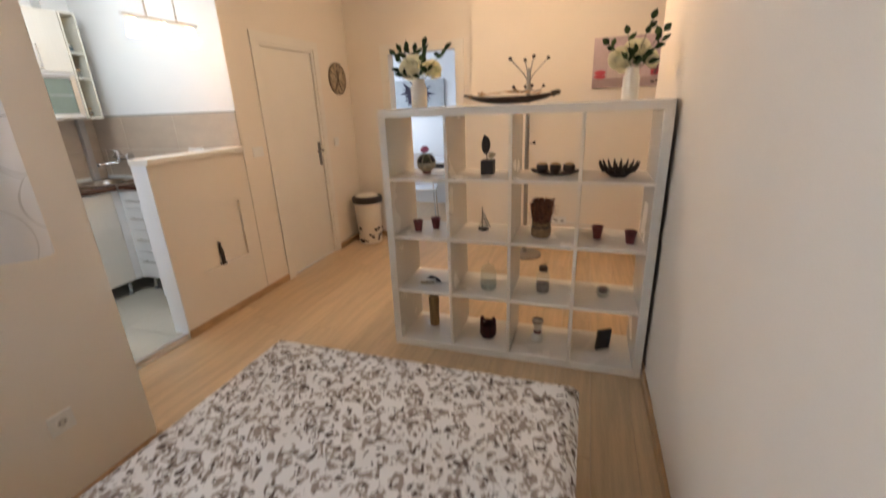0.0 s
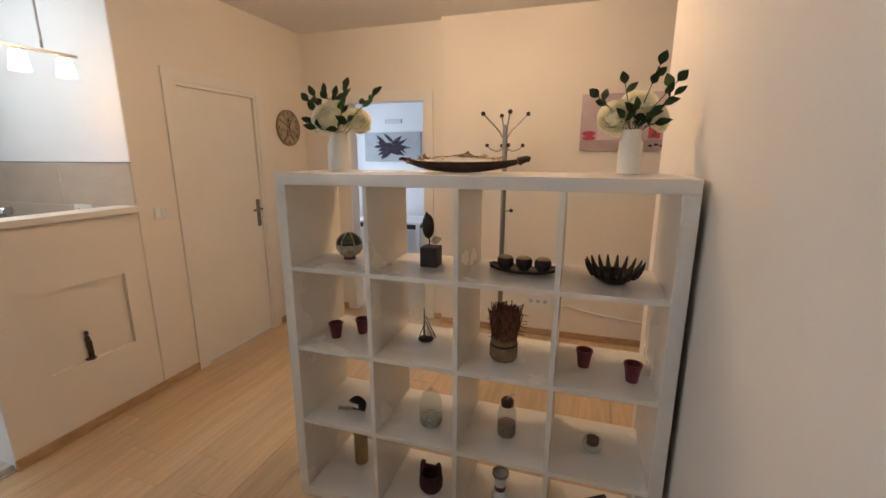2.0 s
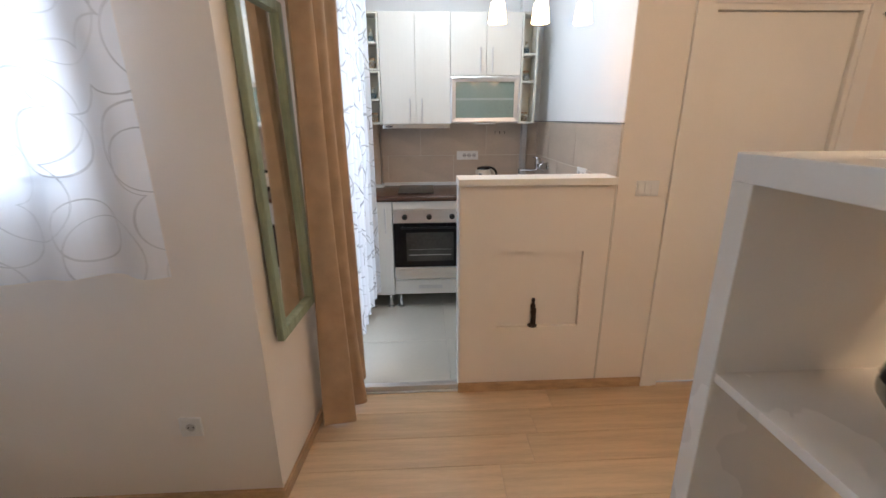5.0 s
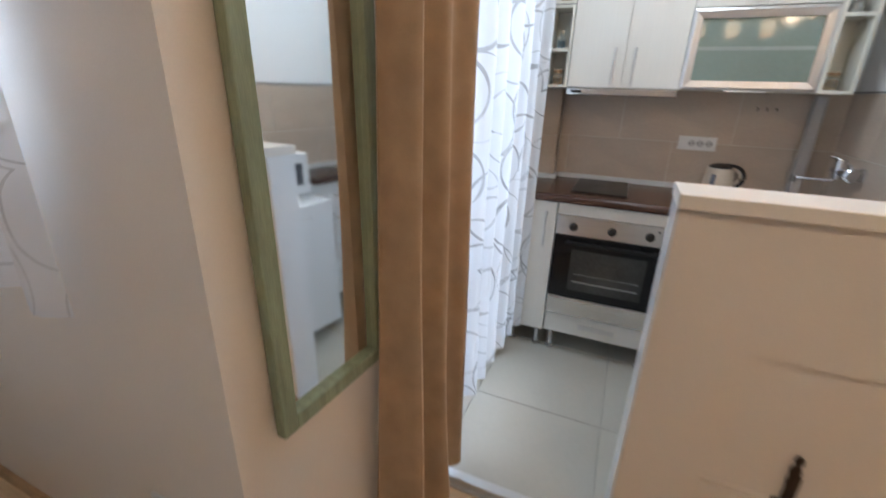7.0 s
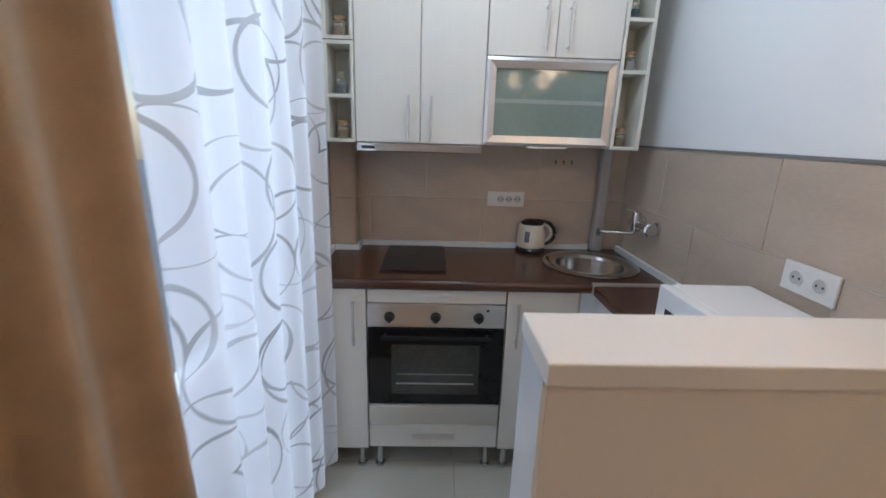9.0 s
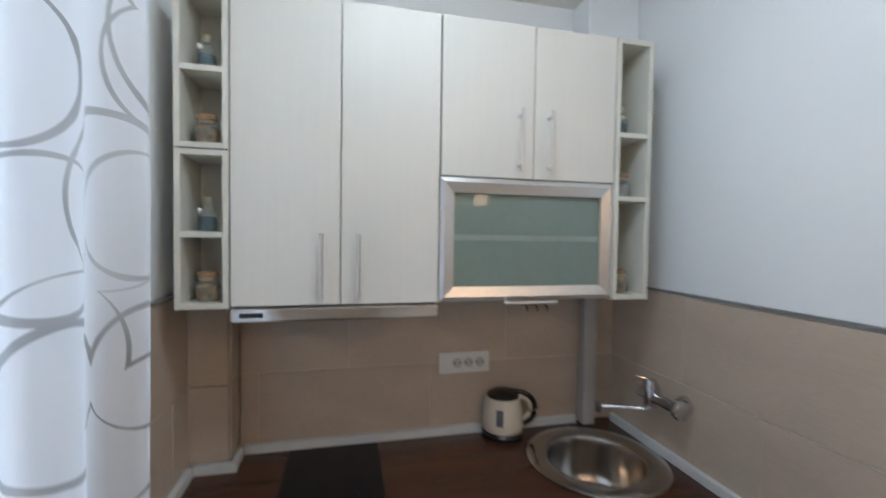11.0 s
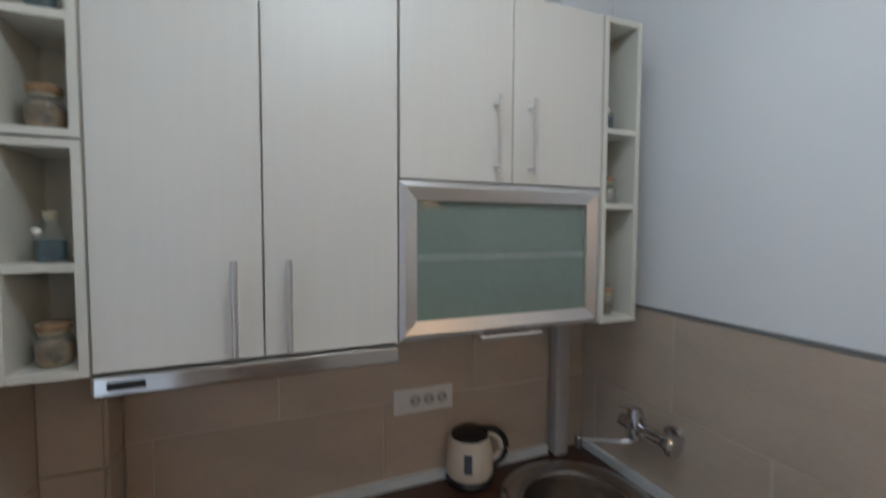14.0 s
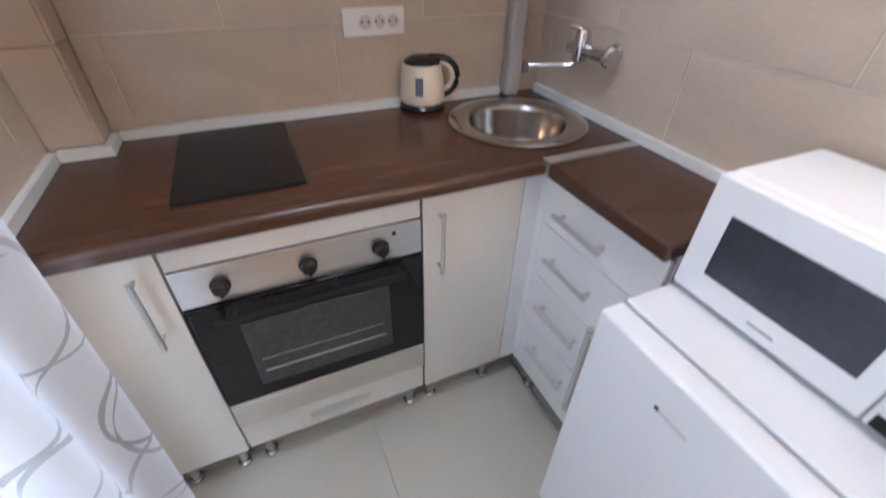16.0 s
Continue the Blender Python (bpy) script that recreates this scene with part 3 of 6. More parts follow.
for x in (DXA + 0.04, DXB - 0.04):
    part("foot", lathe(bmesh.new(), [(0, KZ), (0.022, KZ), (0.022, KZ + 0.012), (0.015, KZ + 0.016), (0.015, 0.16), (0, 0.16)], (x, DYF + 0.05, 0), 12), CHROME, u, smooth=True)

SKX, SKY, SKR = -3.547, 2.851, 0.200      # round sink
def slab(bm, x0, x1, y0, y1, z0, z1, hole=None, round_edge="x"):
    """A worktop with a rounded front edge and a round cut-out."""
    n = 48
    if not hole:
        return box(bm, x0, x1, y0, y1, z0, z1, 0.008, 3)
    hx, hy, hr = hole
    for z, flip in ((z1, False), (z0, True)):
        ring, rim = [], []
        for k in range(n):
            a = 2 * math.pi * (k + 0.5) / n
            c, s = math.cos(a), math.sin(a)
            ring.append(bm.verts.new((hx + hr * c, hy + hr * s, z)))
            t = min(((x1 - hx) / c if c > 0 else (x0 - hx) / c) if abs(c) > 1e-6 else 9, ((y1 - hy) / s if s > 0 else (y0 - hy) / s) if abs(s) > 1e-6 else 9)
            rim.append((hx + t * c, hy + t * s))
        corners = {}
        outer = [bm.verts.new((p[0], p[1], z)) for p in rim]
        for k in range(n):
            j = (k + 1) % n
            f = [ring[k], outer[k], outer[j], ring[j]]
            px, py = rim[k], rim[j]
            extra = None
            for cx in (x0, x1):
                for cy in (y0, y1):
                    if (abs(px[0] - cx) < 1e-6 and abs(py[1] - cy) < 1e-6) or (abs(px[1] - cy) < 1e-6 and abs(py[0] - cx) < 1e-6):
                        if not (abs(px[0] - py[0]) < 1e-6 or abs(px[1] - py[1]) < 1e-6):
                            extra = bm.verts.new((cx, cy, z))
            if extra:
                f = [ring[k], outer[k], extra, outer[j], ring[j]]
            bm.faces.new(f[::-1] if flip else f)
    for xa, ya, xb2, yb in ((x0, y0, x1, y0), (x1, y0, x1, y1), (x1, y1, x0, y1), (x0, y1, x0, y0)):
        bm.faces.new([bm.verts.new(p) for p in ((xa, ya, z0), (xb2, yb, z0), (xb2, yb, z1), (xa, ya, z1))])
    return bm


wt = thing("worktop", (-3.5, 2.3, WZ - CT), "dark walnut laminate kitchen worktop in an L shape", "worktop")
TX = -3.262                            # front edge of the long worktop
bm = bmesh.new()
slab(bm, XB + 0.004, TX - 0.02, 2.50, YK - 0.004, WZ - CT, WZ, (SKX, SKY, SKR))
bmesh.ops.recalc_face_normals(bm, faces=bm.faces)
box(bm, XB + 0.004, TX - 0.02, YS + 0.004, 2.50, WZ - CT, WZ)
part("long_board", bm, WALNUT, wt)
nose = [(TX - 0.0202, WZ - CT), (TX - 0.008, WZ - CT), (TX, WZ - CT + 0.008), (TX, WZ - 0.015), (TX - 0.004, WZ - 0.005), (TX - 0.013, WZ), (TX - 0.0202, WZ)]
bm = bmesh.new()
ra = [bm.verts.new((x, YS + 0.004, z)) for x, z in nose]
rb = [bm.verts.new((x, 2.763, z)) for x, z in nose]
for k in range(len(nose)):
    j = (k + 1) % len(nose)
    bm.faces.new((ra[k], rb[k], rb[j], ra[j]))
bm.faces.new(ra[::-1])
bm.faces.new(rb)
bmesh.ops.recalc_face_normals(bm, faces=bm.faces)
part("rounded_edge", bm, WALNUT, wt, smooth=True)
part("short_board", B(TX + 0.012, DXB + 0.005, 2.763, YK - 0.004, WZ - CT, WZ, 0.008, 3), WALNUT, wt)
part("joint_strip", B(TX - 0.0195, TX + 0.0115, 2.764, YK - 0.004, WZ - CT, WZ + 0.003, 0.001), ALU, wt, "aluminium joint strip")
part("upstand", boxes((XB + 0.0125, XB + 0.03, 1.765, 2.93, WZ + 0.001, WZ + 0.028)), PLASTIC_STRIP, wt, "grey-white plastic sealing strip")
part("upstand", boxes((-3.79, DXB + 0.005, YK - 0.03, YK - 0.0125, WZ + 0.001, WZ + 0.028)), PLASTIC_STRIP, wt)
part("upstand", boxes((-3.695, TX - 0.02, YS + 0.0125, YS + 0.03, WZ + 0.001, WZ + 0.028)), PLASTIC_STRIP, wt)

hob = thing("hob", (-3.575, 2.04, WZ), "matt black glass two-zone hob set in the worktop", "hob")
part("glass", B(-3.78, -3.37, 1.902, 2.18, WZ + 0.003, WZ + 0.008, 0.002), HOB_GLASS, hob)
part("seal", B(-3.782, -3.368, 1.900, 2.182, WZ + 0.0005, WZ + 0.0028), BLACK_METAL, hob)
for x in (-3.67, -3.48):
    part("cooking_zone", lathe(bmesh.new(), [(0.073, 0.0), (0.075, 0.0004), (0.076, 0.0)], (x, 2.041, WZ + 0.0082), 32), BLACK_METAL, hob)

sink = thing("sink", (SKX, SKY, WZ), "round stainless steel sink set in the worktop", "sink")
part("rim", lathe(bmesh.new(), [(SKR + 0.012, 0.001), (SKR + 0.016, 0.004), (SKR + 0.008, 0.009), (SKR - 0.018, 0.007), (SKR - 0.046, 0.003), (SKR - 0.050, -0.001)], (SKX, SKY, WZ), 48), SINK_STEEL, sink, smooth=True)
part("bowl", lathe(bmesh.new(), [(SKR - 0.050, -0.001), (SKR - 0.055, -0.02), (SKR - 0.058, -0.115), (SKR - 0.078, -0.142), (0.03, -0.156), (0.028, -0.160), (0, -0.160)], (SKX, SKY, WZ), 48), SINK_STEEL, sink, smooth=True)
part("drain", lathe(bmesh.new(), [(0.034, -0.1545), (0.032, -0.151), (0.012, -0.153), (0, -0.153)], (SKX, SKY, WZ), 20), CHROME, sink, smooth=True)

# ---- wall cabinets ----
CX = -3.485                            # fronts
CZ0, CZ1, CZM = 1.503, 2.274, 1.846
CB = XB + 0.006
def wall_unit(name, y0, y1, z0, z1, label, doors, handles):
    u = thing(name, ((CB + CX) / 2, (y0 + y1) / 2, z0), label, "cabinet", group="kitchen wall cabinets")
    part("body", B(CB, CX - 0.021, y0 + 0.001, y1 - 0.001, z0, z1), CARCASS, u)
    for (a, b), hy in zip(doors, handles):
        dd = part("door", B(CX - 0.019, CX, a + 0.0015, b - 0.0015, z0 + 0.001, z1 - 0.001, 0.0015), FRONT, u, "pale wood-grain door")
        hz = z0 + 0.02 if z1 - z0 < 0.5 else z0 + 0.012
        bow_handle(dd, (CX, hy, hz), (CX, hy, hz + 0.17), (0.03, 0, 0), 0.0055)
    return u


wall_unit("wall_cabinet", 1.798, 2.317, CZ0, CZ1, "tall two-door wall cabinet in pale wood grain", ((1.798, 2.059), (2.059, 2.317)), (2.012, 2.103))
wall_unit("wall_cabinet", 2.319, 2.848, CZM, CZ1, "short two-door wall cabinet above a glass one", ((2.319, 2.588), (2.588, 2.848)), (2.542, 2.632))
FROST = mat("frosted_green_glass", (0.20, 0.25, 0.22), 0.07, vary=0.05, scale=2, bump=0.0)
u = thing("glass_cabinet", ((CB + CX) / 2, 2.58, CZ0), "wall cabinet with frosted glass flap in aluminium frame", "cabinet", group="kitchen wall cabinets")
GY0, GY1, GZ0, GZ1 = 2.319, 2.848, CZ0 + 0.001, CZM - 0.003
part("body", B(CB, CX - 0.021, GY0 + 0.001, GY1 - 0.001, CZ0, CZM - 0.001), CARCASS, u)
FW = 0.040
bm = bmesh.new()
o = [(GY0, GZ0), (GY1, GZ0), (GY1, GZ1), (GY0, GZ1)]
i4 = [(GY0 + FW, GZ0 + FW), (GY1 - FW, GZ0 + FW), (GY1 - FW, GZ1 - FW), (GY0 + FW, GZ1 - FW)]
lo = [bm.verts.new((CX - 0.019, *q)) for q in o]
fo = [bm.verts.new((CX - 0.002, *q)) for q in o]
mid = [bm.verts.new((CX + 0.003, y + (0.012 if y < 2.5 else -0.012), z + (0.012 if z < 1.7 else -0.012))) for y, z in o]
fi = [bm.verts.new((CX - 0.004, *q)) for q in i4]
li = [bm.verts.new((CX - 0.019, *q)) for q in i4]
for a, b in ((lo, fo), (fo, mid), (mid, fi), (fi, li)):
    for k in range(4):
        j = (k + 1) % 4
        bm.faces.new((a[k], a[j], b[j], b[k]))
fl = part("flap_frame", bm, ALU, u, "matt aluminium flap frame")
GZM = (GZ0 + GZ1) / 2                      # the pane leans back a little in its frame
lean = Matrix.Translation((CX - 0.013, 0, GZM)) @ Matrix.Rotation(radians(-2.1), 4, "Y")
bm = B(-0.002, 0.002, GY0 + FW - 0.003, GY1 - FW + 0.003, GZ0 + FW - 0.003 - GZM, GZ1 - FW + 0.003 - GZM)
bmesh.ops.transform(bm, matrix=lean, verts=bm.verts)
part("glass", bm, FROST, fl, "frosted green-grey glass")
bm = B(0.0023, 0.0028, GY0 + FW, GY1 - FW, 1.672 - GZM, 1.688 - GZM)
bmesh.ops.transform(bm, matrix=lean, verts=bm.verts)
part("shelf_edge", bm, mat("shelf_seen_through_frost", (0.26, 0.31, 0.28), 0.3), fl)
bow_handle(fl, (CX, 2.50, CZ0 - 0.004), (CX, 2.66, CZ0 - 0.004), (0.018, 0, 0), 0.005)


def open_unit(name, y0, y1, zs, label, double=False):
    u = thing(name, ((CB + CX) / 2, (y0 + y1) / 2, CZ0), label, "shelf unit", group="kitchen wall cabinets")
    t = 0.014
    part("side_panel", B(CB, CX + 0.002, y0, y0 + t, CZ0 - 0.004, CZ1, 0.001), CARCASS, u)
    part("side_panel", B(CB, CX + 0.002, y1 - t, y1, CZ0 - 0.004, CZ1, 0.001), CARCASS, u)
    part("back_panel", B(CX - 0.155, CX - 0.149, y0 + t, y1 - t, CZ0, CZ1), CARCASS, u)
    for z in zs:
        if double and abs(z - zs[2]) < 1e-4:
            # shadow line between the stacked boxes, put in as a thin black strip
            part("joint_shadow", B(CX - 0.149, CX + 0.0022, y0 + 0.0005, y1 - 0.0005, z + 0.0135, z + 0.0165), BLACK_METAL, u, "black strip standing in for shadow between stacked units")
        part("shelf_board", B(CX - 0.149, CX + 0.001, y0 + t, y1 - t, z, z + (0.03 if double and z > CZ0 and abs(z - zs[2]) < 1e-4 else t), 0.001), CARCASS, u)
    return u


zl = [CZ0 - 0.004, 1.672, 1.868, 2.065, CZ1 - 0.014]
open_unit("open_shelf", 1.678, 1.796, zl, "narrow cream open wall shelf with small bottles", True)
zr = [CZ0 - 0.004, 1.795, 1.985, CZ1 - 0.014]
open_unit("open_shelf", 2.850, 2.972, zr, "narrow cream open wall shelf with small jars")

# extractor hood under the tall cabinet
h = thing("extractor_hood", (-3.63, 2.055, 1.445), "slim pull-out steel extractor hood under the wall cabinet", "hood")
part("body", B(CB + 0.03, CX - 0.02, 1.803, 2.312, 1.470, 1.502, 0.002), SINK_STEEL, h)
fr = part("front_strip", B(CX - 0.018, CX + 0.012, 1.800, 2.315, 1.466, 1.499, 0.005, 3), mat("polished_hood_steel", (0.66, 0.64, 0.62), 0.13, 1.0, vary=0.05, scale=5, fine=120, bump=0.02, stretch=(1, 0.06, 1)), h, "brushed steel front")
part("control_plate", B(CX + 0.0122, CX + 0.0135, 1.822, 1.875, 1.477, 1.489), BLACK_METAL, fr)

# ---- fridge and microwave ----
RX0, RX1, RY0, RY1, RZ = -2.858, -2.372, 2.62, 3.06, 0.885
fr = thing("fridge", ((RX0 + RX1) / 2, 2.85, 0), "white under-counter fridge beside the low wall", "fridge")
part("cabinet", B(RX0 + 0.002, RX1, RY0 + 0.062, RY1, 0.088, RZ - 0.03, 0.006), GLOSS_WHITE, fr)
part("top", B(RX0, RX1, RY0 + 0.062, RY1, RZ - 0.029, RZ, 0.005, 3), GLOSS_WHITE, fr, "white worktop lid")
rd = part("door", B(RX0, RX1, RY0, RY0 + 0.056, 0.10, RZ - 0.001, 0.010, 3), GLOSS_WHITE, fr, "white fridge door")
part("badge_bar", B(RX0 + 0.175, RX0 + 0.235, RY0 - 0.002, RY0 - 0.0005, 0.800, 0.803), ALU, rd)
part("badge_mark", B(RX0 + 0.168, RX0 + 0.176, RY0 - 0.0025, RY0 - 0.0005, 0.799, 0.806), BLACK_METAL, rd)
# black sheet that darkens the open gap behind the door, in place of shade
part("door_gap_shade", B(RX0 + 0.004, RX1 - 0.004, RY0 + 0.0562, RY0 + 0.0618, 0.11, RZ - 0.012), BLACK_METAL, fr, "black sheet for the shade in the door gap")
for x in (RX0 + 0.05, RX1 - 0.05):
    for y in (RY0 + 0.1, RY1 - 0.06):
        part("foot", lathe(bmesh.new(), [(0, KZ), (0.018, KZ), (0.018, 0.09), (0, 0.09)], (x, y, 0), 12), BLACK_METAL, fr)
bow_handle(rd, (RX0, RY0 + 0.025, 0.50), (RX0, RY0 + 0.025, 0.79), (-0.024, 0, 0), 0.008)

MX0, MX1, MY0, MY1, MZ0, MZ1 = -2.855, -2.415, 2.793, 3.066, RZ + 0.012, 1.136
mw = thing("microwave", ((MX0 + MX1) / 2, 2.93, RZ), "white microwave oven with dark window standing on the fridge", "microwave")
part("case", B(MX0, MX1, MY0 + 0.03, MY1, MZ0, MZ1, 0.010, 3), GLOSS_WHITE, mw)
md = part("door", B(MX0 + 0.001, MX0 + 0.33, MY0, MY0 + 0.029, MZ0 + 0.002, MZ1 - 0.001, 0.006, 3), GLOSS_WHITE, mw, "white microwave door")
MWIN = mat("microwave_mesh_window", (0.045, 0.048, 0.062), 0.16, vary=0.12, scale=4, bump=0.0)
part("window", B(MX0 + 0.05, MX0 + 0.30, MY0 - 0.002, MY0 + 0.004, MZ0 + 0.058, MZ1 - 0.058, 0.0018), MWIN, md, "dark grey window")
part("badge_bar", B(MX0 + 0.150, MX0 + 0.195, MY0 - 0.0015, MY0 - 0.0003, MZ0 + 0.024, MZ0 + 0.029), mat("grey_print", (0.45, 0.45, 0.46), 0.5), md)
mp2 = part("control_panel", B(MX0 + 0.332, MX1 - 0.001, MY0 + 0.001, MY0 + 0.029, MZ0 + 0.002, MZ1 - 0.004, 0.006, 3), GLOSS_WHITE, mw)
part("knob", lathe(bmesh.new(), [(0.026, 0), (0.024, 0.014), (0, 0.016)], n=20, m=Matrix.Translation((MX0 + 0.38, MY0 + 0.001, MZ0 + 0.07)) @ Matrix.Rotation(radians(90), 4, "X")), GLOSS_WHITE, mp2, smooth=True)
part("door_button", B(MX0 + 0.34, MX1 - 0.012, MY0 - 0.003, MY0 + 0.002, MZ0 + 0.008, MZ0 + 0.032, 0.002), BLACK_GLASS, mp2, "black door button")
part("display", B(MX0 + 0.35, MX1 - 0.02, MY0 - 0.001, MY0 + 0.003, MZ1 - 0.07, MZ1 - 0.04), BLACK_GLASS, mp2)
for x in (MX0 + 0.04, MX1 - 0.04):
    for y in (MY0 + 0.06, MY1 - 0.04):
        part("foot", lathe(bmesh.new(), [(0, 0), (0.012, 0), (0.012, 0.0145), (0, 0.0145)], (x, y, RZ + 0.0005), 10), BLACK_METAL, mw)

# ---- mirror, curtains, lamps ----
SAGE = mat("sage_green_wood", (0.27, 0.31, 0.20), 0.6, vary=0.12, scale=8, fine=70, bump=0.15, stretch=(6, 6, 0.6))
MIRROR = mat("silvered_glass", (0.9, 0.92, 0.91), 0.02, 1.0, vary=0.0, bump=0.0)
mx0, mx1, mz0, mz1 = -0.488, -0.092, 0.698, 1.985     # along the skewed wall
mi = thing("mirror", (-1.85, 1.55, mz0), "tall wall mirror in a sage green wooden frame", "mirror")
fw = 0.042
for nm, r in (("stile", (mx0, mx0 + fw, mz0, mz1)), ("stile", (mx1 - fw, mx1, mz0, mz1)), ("rail", (mx0 + fw, mx1 - fw, mz0, mz0 + fw)), ("rail", (mx0 + fw, mx1 - fw, mz1 - fw, mz1))):
    part("frame_" + nm, leaning(B(r[0], r[1], 0.001, 0.030, r[2], r[3], 0.004)), SAGE, mi)
part("glass", leaning(B(mx0 + fw - 0.005, mx1 - fw + 0.005, 0.002, 0.010, mz0 + fw - 0.005, mz1 - fw + 0.005)), MIRROR, mi, "mirror glass")


def drape(bm, a, b, z0, z1, folds, depth, seed=0, gather=0.0, rows=26, per=10, hem=0.0, flare=0.0, push=0.0, rise=0.0):
    """A hanging cloth from a to b (x, y), pleated; gather pulls the pleats in towards the hem."""
    rng = random.Random(seed)
    a, b = Vector((*a, 0)), Vector((*b, 0))
    d = b - a
    nrm = Vector((-d.y, d.x, 0)).normalized()
    n = folds * per
    ph = [rng.uniform(-0.8, 0.8) for _ in range(folds + 1)]
    amp = [rng.uniform(0.6, 1.2) for _ in range(folds + 1)]
    grid = []
    for j in range(rows + 1):
        q = j / rows
        row = []
        for i in range(n + 1):
            u = i / n
            k = u * folds
            k0 = int(min(k, folds - 1))
            f = k - k0
            p = ph[k0] * (1 - f) + ph[k0 + 1] * f
            am = amp[k0] * (1 - f) + amp[k0 + 1] * f
            w = depth * am * math.sin(2 * math.pi * k + p + 0.5 * (1 - q)) * (0.75 + 0.35 * (1 - q)) + 0.012 * noise.noise((u * 5, q * 3, seed))
            uu = 0.5 + (u - 0.5) * (1 - gather * math.sin(math.pi * min(1, (1 - q))) + flare * (1 - q) ** 3)
            z = z0 + q * (z1 - z0) + (1 - q) ** 6 * hem * noise.noise((u * 6, 0, seed + 3))
            w -= push * (1 - q) ** 3 * math.sin(math.pi * min(1, u * 1.25))
            z += rise * u * u * (1 - q) ** 8
            row.append(bm.verts.new(a + d * uu + nrm * w + Vector((0, 0, z))))
        grid.append(row)
    uv = bm.loops.layers.uv.new("cloth")
    run = [0.0]
    mid = grid[rows // 2]
    for i in range(n):
        run.append(run[-1] + (mid[i + 1].co - mid[i].co).length)
    for j in range(rows):
        for i in range(n):
            f = bm.faces.new((grid[j][i], grid[j][i + 1], grid[j + 1][i + 1], grid[j + 1][i]))
            for loop, (a2, b2) in zip(f.loops, ((i, j), (i + 1, j), (i + 1, j + 1), (i, j + 1))):
                loop[uv].uv = (run[a2], z0 + (z1 - z0) * b2 / rows)
    return bm


BROWN = mat("tan_curtain_cloth", (0.45, 0.32, 0.205), 0.7, vary=0.08, scale=10, fine=500, bump=0.12, spec=0.25)
BROWN.node_tree.nodes["Principled BSDF"].inputs["Sheen Weight"].default_value = 0.12
c = thing("curtain", (-2.12, 1.66, 0.02), "tan brown heavy curtain gathered beside the kitchen opening", "curtain")
part("cloth", drape(bmesh.new(), (-1.955, 1.60), (-2.325, 1.715), 0.012, 2.60, 3, 0.042, 5, hem=0.015, per=16, gather=0.06, flare=0.16, push=0.07, rise=0.085), BROWN, c, smooth=True)
part("header_tape", drape(bmesh.new(), (-1.955, 1.60), (-2.325, 1.715), 2.602, 2.63, 3, 0.036, 5, rows=2), BROWN, c, smooth=True)
for (x0, x1, y0, y1) in ((-2.34, -1.88, 1.64, 1.665), (-3.22, -2.35, 1.70, 1.725), (XW + 0.10, XW + 0.13, -0.8, 1.3)):
    rod = thing("curtain_rail", ((x0 + x1) / 2, (y0 + y1) / 2, 2.632), "thin white curtain rail fixed to the ceiling", "curtain rail", group="curtain rails")
    zt = ZC if x1 > -2.2 else 2.585
    part("rail", B(x0, x1, y0, y1, 2.632 if x1 > -2.2 else 2.545, zt, 0.002), GLOSS_WHITE, rod)


